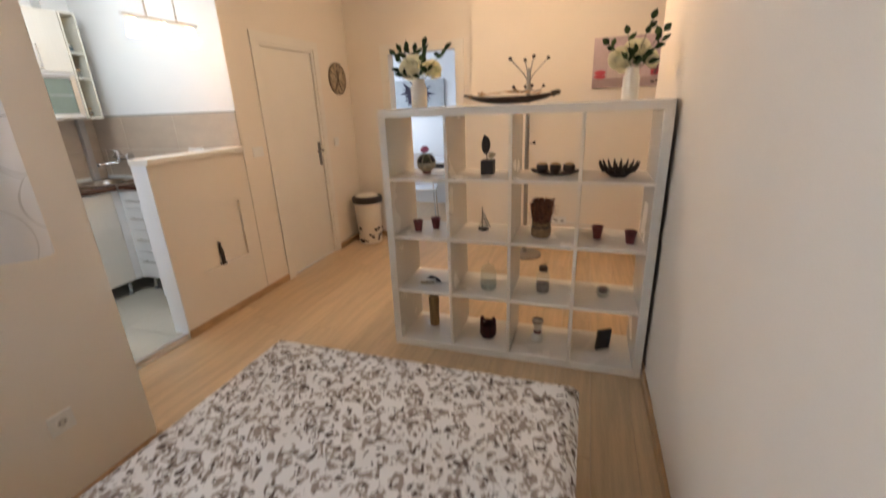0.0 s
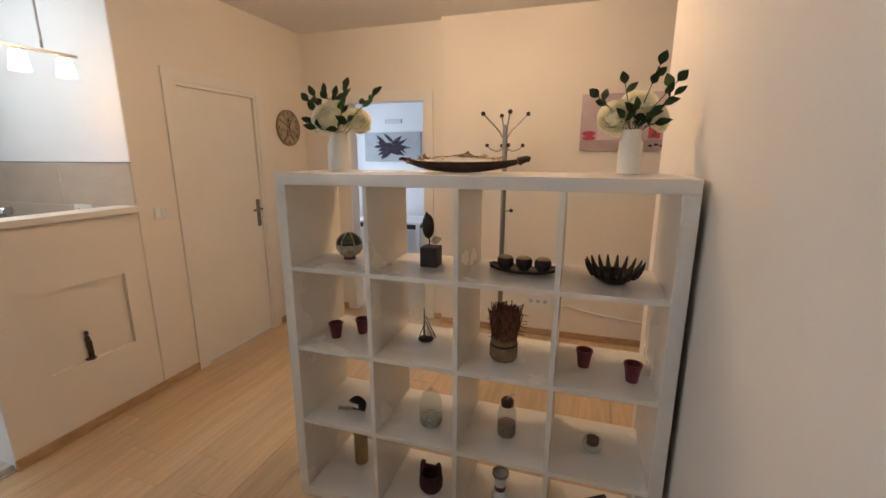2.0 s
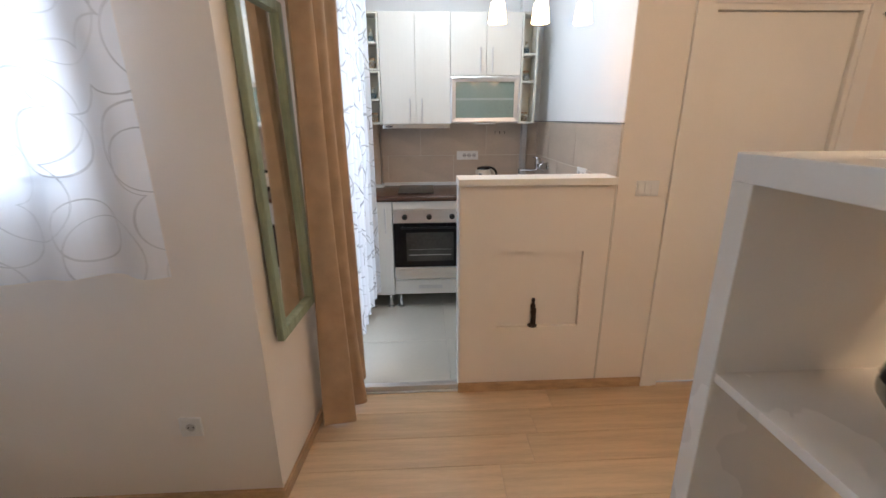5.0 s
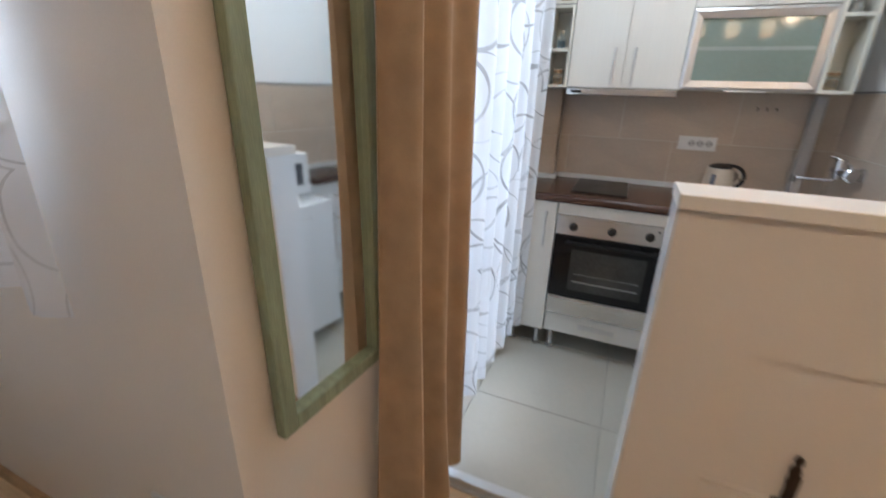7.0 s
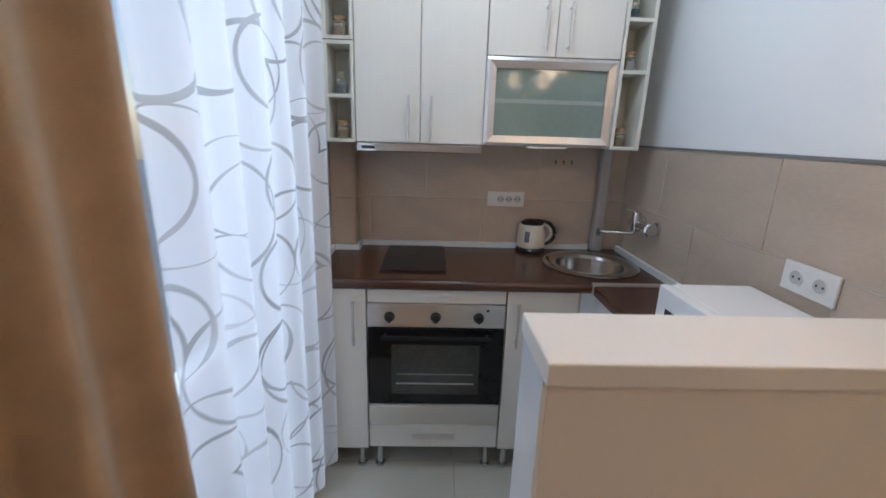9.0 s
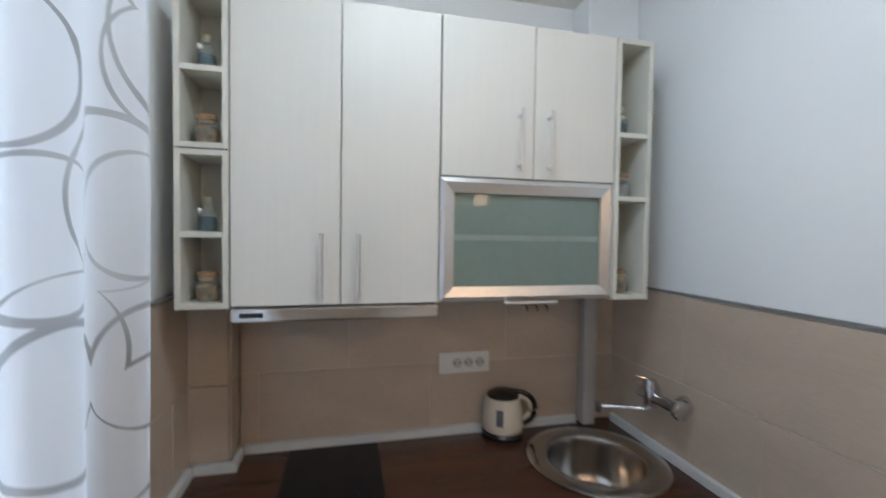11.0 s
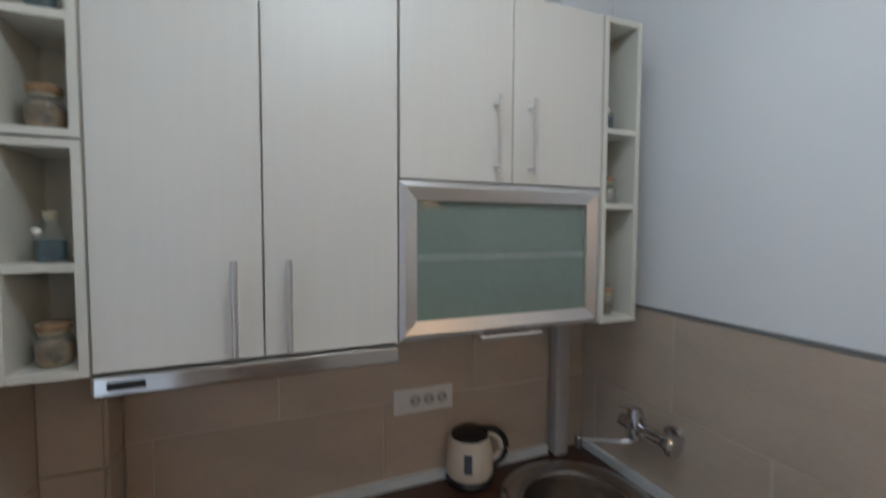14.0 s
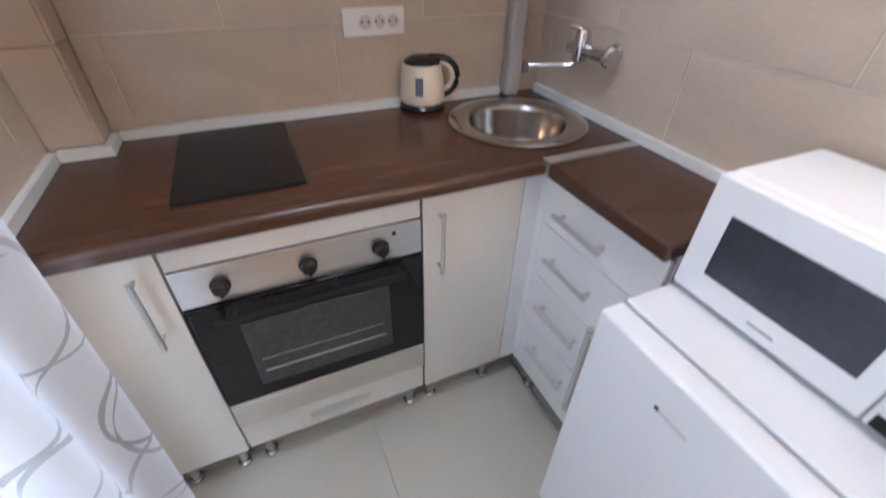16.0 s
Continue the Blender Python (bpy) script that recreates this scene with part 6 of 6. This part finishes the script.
def wall_plate(name, label, cat, at, axis, w, h, holes=(), rocker=0):
    """A plate on a wall; axis: the wall's outward way."""
    m = Matrix.Translation(at) @ Vector(axis).to_track_quat("Z", "Y").to_matrix().to_4x4()
    t = thing(name, at, label, cat)
    def put(bm):
        bmesh.ops.transform(bm, matrix=m, verts=bm.verts)
        return bm
    part("plate", put(B(-w / 2, w / 2, -h / 2, h / 2, 0.0005, 0.009, 0.003)), SOCK, t)
    for k in range(rocker):
        part("rocker", put(B(-w / 2 + 0.008 + k * (w - 0.016) / rocker, -w / 2 + 0.007 + (k + 1) * (w - 0.016) / rocker, -h / 2 + 0.01, h / 2 - 0.01, 0.009, 0.0125, 0.0015)), SOCK, t)
    for hx in holes:
        s = part("outlet", put(lathe(bmesh.new(), [(0.0215, 0.009), (0.0215, 0.0115), (0.019, 0.0115), (0.018, 0.0095), (0, 0.0095)], (hx, 0, 0), 20)), SOCK, t, smooth=True)
        part("recess", put(lathe(bmesh.new(), [(0.0178, 0.0097), (0, 0.0097)], (hx, 0, 0), 20)), SOCK_GREY, s)
        for sx in (-0.0095, 0.0095):
            part("pin_hole", put(lathe(bmesh.new(), [(0.0035, 0.0099), (0, 0.0101)], (hx + sx, 0, 0), 8)), NEAR_BLACK, s)
    return t


wall_plate("light_switch", "white light switch beside the door", "switch", (XD, 4.45, 1.165), (1, 0, 0), 0.085, 0.085, (), 2)
wall_plate("light_switch", "white light switch between low wall and door", "switch", (XD, 3.255, 1.19), (1, 0, 0), 0.12, 0.08, (), 3)
wall_plate("wall_socket", "white wall socket low beside the bed", "socket", (XW, 1.16, 0.385), (1, 0, 0), 0.085, 0.085, (0,))
wall_plate("wall_socket", "white triple wall socket near the floor", "socket", (0.10, YN, 0.31), (0, -1, 0), 0.2, 0.08, (-0.06, 0, 0.06))
cb = solo("cable", tube(bmesh.new(), [(0.20, YN - 0.008, 0.30), (0.4, YN - 0.01, 0.275), (0.7, YN - 0.01, 0.235), (1.0, YN - 0.01, 0.21), (1.4, YN - 0.01, 0.19)], 0.006, 8), SOCK, "white cable running along the wall", "cable", smooth=True)

# next room: picture, vent and white table
pc = thing("flower_picture", (-2.12, 6.70, 1.47), "grey canvas with a dark purple flower in the next room", "picture")
part("canvas", B(-2.54, -1.70, 6.672, 6.699, 1.47, 1.86, 0.002), mat("grey_canvas", (0.42, 0.44, 0.46), 0.8, vary=0.06), pc)
rng = random.Random(12)
bm = bmesh.new()
for k in range(60):
    a = rng.uniform(-0.75, 0.75) + (math.pi if k % 2 else 0)
    leaf_blade(bm, (-2.12 + rng.uniform(-0.08, 0.08), 6.668, 1.665 + rng.uniform(-0.05, 0.05)), (math.cos(a), 0, math.sin(a)), rng.uniform(0.10, 0.22), rng.uniform(0.02, 0.05), up=(0, -1, 0), curl=0.0)
part("flower", bm, mat("dark_purple_print", (0.035, 0.025, 0.05), 0.7, vary=0.3, scale=20), pc, "dark purple petals")
v = thing("wall_vent", (-2.1, 6.70, 2.0), "small grey wall vent in the next room", "vent")
part("frame", B(-2.22, -1.98, 6.685, 6.699, 1.98, 2.03, 0.002), mat("grey_vent", (0.45, 0.45, 0.46), 0.5), v)
for k in range(3):
    part("slat", B(-2.21, -1.99, 6.680, 6.6845, 1.987 + 0.013 * k, 1.994 + 0.013 * k), GLOSS_WHITE, v)
tb = thing("white_table", (-1.9, 6.2, 0), "white table in the next room", "table")
part("tabletop", B(-2.4, -1.45, 5.95, 6.5, 0.72, 0.75, 0.004), GLOSS_WHITE, tb)
for x in (-2.36, -1.49):
    for y in (5.99, 6.46):
        part("leg", B(x - 0.022, x + 0.022, y - 0.022, y + 0.022, 0, 0.72, 0.003), GLOSS_WHITE, tb)

part("apron", B(-2.36, -1.49, 5.985, 6.465, 0.655, 0.715, 0.002), NEAR_BLACK, tb, "dark apron under the tabletop")


def white_chair(x, y, turn):
    """A white moulded chair on thin chrome legs."""
    c = thing("dining_chair", (x, y, 0), "white moulded chair with thin chrome legs in the next room", "chair")
    m = Matrix.Translation((x, y, 0)) @ Matrix.Rotation(radians(turn), 4, "Z")

    def put(bm):
        bmesh.ops.transform(bm, matrix=m, verts=bm.verts)
        return bm
    part("seat", put(B(-0.20, 0.20, -0.20, 0.20, 0.435, 0.46, 0.01, 3)), GLOSS_WHITE, c, smooth=True)
    bm = bmesh.new()
    rows = []
    for j in range(9):
        q = j / 8
        rows.append([bm.verts.new((-0.19 + 0.38 * i / 8, 0.19 + 0.07 * q + 0.035 * math.sin(math.pi * i / 8), 0.52 + 0.42 * q)) for i in range(9)])
    for a, b in zip(rows, rows[1:]):
        for k in range(8):
            bm.faces.new((a[k], a[k + 1], b[k + 1], b[k]))
    bmesh.ops.solidify(bm, geom=bm.faces[:], thickness=0.018)
    part("backrest", put(bm), GLOSS_WHITE, c, "white curved backrest", smooth=True)
    for sx in (-0.17, 0.17):
        part("back_post", put(tube(bmesh.new(), [(sx, 0.18, 0.45), (sx, 0.215, 0.60), (sx, 0.24, 0.80)], 0.009, 8)), CHROME, c, smooth=True)
        for sy in (-0.17, 0.17):
            part("leg", put(tube(bmesh.new(), [(sx, sy, 0.437), (sx * 1.12, sy * 1.15, 0.0)], 0.010, 8)), CHROME, c, smooth=True)
    return c


white_chair(-1.72, 5.62, 195)
fv = thing("small_flower_pot", (-1.86, 6.16, 0.7505), "white pot with a pink bloom on the white table", "flower pot")
part("pot", lathe(bmesh.new(), [(0, 0), (0.035, 0), (0.045, 0.085), (0.039, 0.085), (0.03, 0.01), (0, 0.01)], (-1.86, 6.16, 0.7505), 20), GLOSS_WHITE, fv, smooth=True)
PINK_PETAL = mat("pink_petal", (0.55, 0.12, 0.20), 0.6, vary=0.15)
part("bloom", rose(bmesh.new(), Vector((-1.86, 6.16, 0.90)), 0.05, (0.2, -0.8, 0.5), 71), PINK_PETAL, fv, "pink bloom", smooth=True, sharp=180)
part("stem", tube(bmesh.new(), [(-1.86, 6.16, 0.76), (-1.86, 6.16, 0.89)], 0.003, 6), STEM, fv)

# ---- small kitchen things ----
# kettle
kx, ky = -3.768, 2.622
kt = thing("kettle", (kx, ky, WZ + 0.0005), "cream electric kettle with black handle on its base", "kettle")
BEIGE_PL = mat("cream_plastic", (0.66, 0.57, 0.46), 0.3, vary=0.03)
BLACK_PL = mat("glossy_black_plastic", (0.015, 0.013, 0.013), 0.25, vary=0.1)
part("power_base", lathe(bmesh.new(), [(0, 0), (0.072, 0), (0.074, 0.012), (0.066, 0.022), (0, 0.022)], (kx, ky, WZ + 0.0005), 28), BLACK_PL, kt, smooth=True)
part("body", lathe(bmesh.new(), [(0, 0.024), (0.068, 0.024), (0.072, 0.034), (0.071, 0.06), (0.067, 0.10), (0.060, 0.132), (0.056, 0.141), (0, 0.142)], (kx, ky, WZ), 36), BEIGE_PL, kt, "cream body", smooth=True)
part("lid", lathe(bmesh.new(), [(0.057, 0.139), (0.055, 0.148), (0.038, 0.158), (0.014, 0.163), (0, 0.164)], (kx, ky, WZ), 28), BLACK_PL, kt, "black lid", smooth=True)
hx, hy2 = 0.25, 0.968
arc = [(0.052 + 0.062 * math.sin(a), 0.096 + 0.058 * math.cos(a)) for a in [math.pi * k / 12 for k in range(13)]]
part("handle", tube(bmesh.new(), [(kx + hx * r, ky + hy2 * r, WZ + z) for r, z in [(0.02, 0.156)] + arc], 0.0095, 10), BLACK_PL, kt, "black loop handle", smooth=True)
arc = [(0.050 + 0.048 * math.sin(a), 0.096 + 0.044 * math.cos(a)) for a in [math.pi * k / 10 for k in range(11)]]
part("handle_inlay", tube(bmesh.new(), [(kx + hx * r, ky + hy2 * r, WZ + z) for r, z in arc], 0.0075, 8), BEIGE_PL, kt, "cream inner grip", smooth=True)
bm = B(-0.003, 0.003, -0.012, 0.012, -0.027, 0.027, 0.0025)
bmesh.ops.transform(bm, matrix=Matrix.Translation((kx + 0.0695 * 0.87, ky - 0.0695 * 0.49, WZ + 0.082)) @ Matrix.Rotation(radians(-29), 4, "Z") @ Matrix.Rotation(radians(-6), 4, "Y"), verts=bm.verts)
part("water_gauge", bm, mat("smoky_gauge", (0.10, 0.10, 0.12), 0.2), kt, "smoky water gauge")
part("spout", lathe(bmesh.new(), [(0.016, 0), (0.013, 0.03), (0.0, 0.032)], (kx - 0.2 * 0.05, ky - 0.052, WZ + 0.108), 12), BEIGE_PL, kt, smooth=True)

# wall tap
tx, ty, tz = -3.50, YK - 0.012, 1.175
tp = thing("wall_tap", (tx, ty, tz), "chrome wall-mounted kitchen tap with swivel spout", "tap")
roty = Matrix.Rotation(radians(90), 4, "X")
for dx in (-0.075, 0.055):
    part("rosette", lathe(bmesh.new(), [(0, 0), (0.03, 0), (0.028, 0.012), (0.016, 0.018), (0.014, 0.045), (0, 0.045)], n=20, m=Matrix.Translation((tx + dx, ty, tz)) @ roty), CHROME, tp, smooth=True)
part("body", tube(bmesh.new(), [(tx - 0.085, ty - 0.05, tz), (tx + 0.065, ty - 0.05, tz)], 0.018, 16), CHROME, tp, smooth=True)
part("cartridge", lathe(bmesh.new(), [(0.02, -0.03), (0.022, 0), (0.023, 0.04), (0.018, 0.055), (0, 0.058)], (tx - 0.03, ty - 0.055, tz), 18), CHROME, tp, smooth=True)
part("lever", tube(bmesh.new(), [(tx - 0.03, ty - 0.055, tz + 0.05), (tx - 0.04, ty - 0.07, tz + 0.058), (tx - 0.055, ty - 0.09, tz + 0.06)], 0.006, 8, 0.005), CHROME, tp, smooth=True)
part("knob", lathe(bmesh.new(), [(0.014, 0), (0.02, 0.006), (0.03, 0.02), (0.03, 0.03), (0.024, 0.036), (0, 0.037)], n=18, m=Matrix.Translation((tx + 0.065, ty - 0.05, tz)) @ Matrix.Rotation(radians(90), 4, "Y")), CHROME, tp, smooth=True)
part("spout", tube(bmesh.new(), [(tx - 0.03, ty - 0.055, tz - 0.02), (tx - 0.03, ty - 0.058, tz - 0.036), (tx - 0.036, ty - 0.068, tz - 0.043), (tx - 0.06, ty - 0.105, tz - 0.046), (tx - 0.10, ty - 0.168, tz - 0.049), (tx - 0.110, ty - 0.184, tz - 0.050)], 0.0058, 10), CHROME, tp, "thin chrome swivel spout", smooth=True)
part("nozzle", lathe(bmesh.new(), [(0, 0), (0.010, 0), (0.011, 0.03), (0.007, 0.034), (0, 0.034)], (tx - 0.112, ty - 0.187, tz - 0.072), 14), DARK_STEEL, tp, "dark nozzle", smooth=True)

# pipe casing beside the sink, and tiled pier in the other corner
structure("pipe_casing", B(XB + 0.013, XB + 0.06, 2.94, 2.992, WZ + 0.001, CZ0 - 0.006, 0.012, 3), mat("grey_pipe_casing", (0.47, 0.44, 0.42), 0.35, vary=0.05), "grey plastic pipe casing beside the sink", "pipe")

wall_plate("wall_socket", "white triple wall socket above the worktop", "socket", (XB + 0.0125, 2.4875, 1.234), (1, 0, 0), 0.186, 0.074, (-0.027, 0.015, 0.057))
wall_plate("wall_socket", "white double wall socket above the fridge", "socket", (-2.69, YK - 0.0125, 1.205), (0, -1, 0), 0.16, 0.08, (-0.035, 0.035))

GLASSY = clear("bottle_glass", (0.92, 0.95, 0.95), 0.04, 0.14)
TEAL = mat("teal_salt", (0.02, 0.085, 0.12), 0.5, vary=0.3, scale=80, bump=0.2)
SHELLS = mat("shells_and_spice", (0.30, 0.19, 0.09), 0.6, vary=0.5, scale=60, fine=200, bump=0.5, dark=(0.05, 0.03, 0.015))
CORK = mat("cork", (0.35, 0.22, 0.12), 0.85, vary=0.2, scale=60, bump=0.3)
SILVER = mat("silver_foil", (0.55, 0.52, 0.48), 0.25, 0.8, vary=0.2, scale=40)


def bottle(at, label):
    x, y, z = at
    t = thing("small_bottle", at, label, "bottle", group="kitchen shelf bottles")
    part("glass", lathe(bmesh.new(), [(0, 0.001), (0.021, 0.001), (0.022, 0.045), (0.012, 0.053), (0.010, 0.072), (0.012, 0.075)], at, 18), GLASSY, t, smooth=True)
    part("salt", lathe(bmesh.new(), [(0, 0.003), (0.019, 0.003), (0.020, 0.036), (0, 0.038)], at, 16), TEAL, t, "teal bath salt")
    part("cork", lathe(bmesh.new(), [(0, 0.066), (0.0085, 0.066), (0.010, 0.084), (0, 0.084)], at, 12), PALE, t)
    part("tag", ball(bmesh.new(), (x + 0.020, y - 0.010, z + 0.050), 0.007, 1, 8), PORCELAIN, t, "white shell tag", smooth=True)
    return t


def jar(at, label, foil=False):
    x, y, z = at
    t = thing("spice_jar", at, label, "jar", group="kitchen shelf jars")
    part("glass", lathe(bmesh.new(), [(0, 0.001), (0.022, 0.001), (0.027, 0.012), (0.028, 0.038), (0.019, 0.055), (0.019, 0.062)], at, 20), GLASSY, t, smooth=True)
    part("filling", lathe(bmesh.new(), [(0, 0.003), (0.021, 0.003), (0.025, 0.013), (0.026, 0.036), (0.016, 0.046), (0, 0.048)], at, 16), SILVER if foil else SHELLS, t, "mixed shells and spice", smooth=True)
    part("lid", lathe(bmesh.new(), [(0, 0.06), (0.023, 0.06), (0.024, 0.070), (0.02, 0.073), (0, 0.073)], at, 18), CORK, t, "brown lid", smooth=True)
    part("ribbon", lathe(bmesh.new(), [(0.0195, 0.052), (0.022, 0.055), (0.0195, 0.059)], at, 16), PALE, t, smooth=True)
    return t


sx = CX - 0.042
for z, make, lb in ((zl[3] + 0.0145, bottle, "little bottle of teal salt with cork on an open shelf"), (zl[2] + 0.0305, jar, "little corked jar of shells on an open shelf"), (zl[1] + 0.0145, bottle, "little bottle of teal salt with cork on an open shelf"), (zl[0] + 0.0145, jar, "little corked jar of shells on an open shelf")):
    make((sx, 1.738, z), lb)
for z, make, lb in ((zr[2] + 0.0145, bottle, "little bottle of teal salt with cork on an open shelf"), (zr[1] + 0.0145, lambda p, q: jar(p, q, True), "little silvery jar on an open shelf"), (zr[0] + 0.0145, jar, "little corked jar of shells on an open shelf")):
    make((sx, 2.895 if z > 1.9 else 2.90, z), lb)

structure("pipe_boxing", boxes((XB + 0.001, -3.72, 2.90, YK - 0.001, CZ1 + 0.001, 2.62)), WHITE_WALL, "white boxed pipe above the wall cabinets", "wall")

hk = thing("hook_strip", (XB + 0.012, 2.762, 1.425), "three little dark hooks stuck on the tiles", "hook")
for y in (2.722, 2.762, 2.802):
    part("hook", tube(bmesh.new(), [(XB + 0.0122, y, 1.43), (XB + 0.022, y, 1.428), (XB + 0.028, y, 1.420), (XB + 0.026, y, 1.413)], 0.003, 8), BLACK_METAL, hk, smooth=True)

# ---- tiles and planks ----
def piece(name, sizes, at, material, parent, cache):
    """One tile or plank, sharing its mesh with those of the same size."""
    key = (name, tuple(round(s, 4) for s in sizes))
    if key not in cache:
        bm = bmesh.new()
        box(bm, -sizes[0] / 2, sizes[0] / 2, -sizes[1] / 2, sizes[1] / 2, -sizes[2] / 2, sizes[2] / 2, 0.0012, 1)
        me = bpy.data.meshes.new(name)
        bm.to_mesh(me)
        bm.free()
        me.materials.append(material)
        cache[key] = me
    ob = new(name, cache[key])
    ob.parent = parent
    ob.location = at
    return ob


CACHE = {}
# wall tiles on the west and north kitchen walls and the pier
backs = thing("tiled_splashback", (XB, 2.3, 1.0), "beige stoneware tiles with pale joints on the kitchen walls", "wall", kind="structure")
part("grout_bed", boxes((XB + 0.0005, XB + 0.0085, 1.747, YK - 0.0005, WZ + 0.0005, 1.508), (XB + 0.009, XD - 0.004, YK - 0.0085, YK - 0.0005, 0.001, 1.508), (-3.712, BX0, YS + 0.0005, YS + 0.0085, 0.001, 1.508)), GROUT, backs)
J, TZ = 0.0035, 1.235


def tiles_on(axis, fixed, lo, hi, cuts_up, cuts_low, z0, z1):
    rows = ((TZ, z1, cuts_up), (max(z0, 0.965), TZ, cuts_low)) if z0 > 0.9 else ((TZ, z1, cuts_up), (0.965, TZ, cuts_low), (0.68, 0.965, cuts_up), (0.40, 0.68, cuts_low), (0.12, 0.40, cuts_up))
    for a, b, cuts in rows:
        a = max(a, z0)
        ends = [lo] + [c for c in cuts if lo + 0.01 < c < hi - 0.01] + [hi]
        for u0, u1 in zip(ends, ends[1:]):
            w = u1 - u0 - J
            size = (0.008, w, b - a - J) if axis == "x" else (w, 0.008, b - a - J)
            mid = (u0 + u1) / 2
            at = (fixed, mid, (a + b) / 2) if axis == "x" else (mid, fixed, (a + b) / 2)
            piece("tile", size, Vector(at) - ORIGIN["tiled_splashback"], WALL_TILE, backs, CACHE)


tiles_on("x", XB + 0.0075, 1.747, 3.094, (2.085, 2.648), (1.803, 2.368, 2.935), WZ + 0.002, 1.507)
tiles_on("y", YK - 0.0075, XB + 0.012, XD - 0.003, (-3.46, -2.87), (-3.75, -3.205, -2.62), 0.12, 1.507)
tiles_on("y", YS + 0.0075, -3.712, BX0, (-3.4,), (-3.6, -3.2), 0.12, 1.507)
part("edge_trim", boxes((XB + 0.001, XB + 0.014, 1.76, YK - 0.015, 1.5085, 1.5165), (XB + 0.015, XD - 0.003, YK - 0.014, YK - 0.001, 1.5085, 1.5165), (-3.712, BX0, YS + 0.001, YS + 0.014, 1.5085, 1.5165)), mat("grey_trim", (0.22, 0.22, 0.22), 0.4), backs, "grey metal edge trim")
pier = thing("tiled_pier", (-3.77, 1.69, WZ), "beige tiled corner pier above the worktop", "wall", kind="structure")
part("core", boxes((XB + 0.0005, -3.722, YS + 0.009, 1.738, WZ + 0.001, CZ0 - 0.006)), GROUT, pier)
for a, b in ((WZ + 0.028, TZ), (TZ, CZ0 - 0.006)):
    part("tile", B(-3.7219, -3.714, YS + 0.0095, 1.738, a + J / 2, b - J / 2, 0.0012, 1), WALL_TILE, pier)
    part("tile", B(XB + 0.012, -3.7225, 1.7381, 1.7455, a + J / 2, b - J / 2, 0.0012, 1), WALL_TILE, pier)
part("sealing_strip", boxes((-3.7135, -3.696, YS + 0.03, 1.764, WZ + 0.001, WZ + 0.027), (XB + 0.03, -3.7135, 1.7458, 1.764, WZ + 0.001, WZ + 0.027)), PLASTIC_STRIP, pier)

# kitchen floor tiles
xs = [XB, -3.37, -2.77, -2.2455]
ys = [1.45, 1.64, 2.24, 2.84, 3.10]
for x0, x1 in zip(xs, xs[1:]):
    for y0, y1 in zip(ys, ys[1:]):
        piece("tile", (x1 - x0 - 0.003, y1 - y0 - 0.003, 0.008), ((x0 + x1) / 2, (y0 + y1) / 2, KZ - 0.004), FLOOR_TILE, kitchen_floor, CACHE)
structure("threshold_strip", boxes((-2.2445, -2.236, 1.53, 2.275, 0.001, KZ + 0.001, 0.001), (-2.275, -2.236, 1.53, 2.275, KZ + 0.001, KZ + 0.006, 0.002), (-2.236, -2.222, 1.53, 2.275, 0.001, 0.010, 0.002)), ALU, "aluminium edge profile on the low step up to the tiles", "trim")

# laminate planks
PW, PL = 0.193, 1.29
rng = random.Random(5)
x = -2.2435
while x < 1.70:
    w = min(PW, 1.70 - x)
    y = -1.6 - rng.uniform(0.05, 1.2)
    while y < 4.95:
        y0, y1 = max(y, -1.6), min(y + PL, 4.95)
        if y1 - y0 > 0.02:
            piece("plank", (w - 0.0012, round(y1 - y0, 2) - 0.0012, 0.008), (x + w / 2, (y0 + y1) / 2, -0.004), OAK, floor, CACHE)
        y += PL
    x += PW
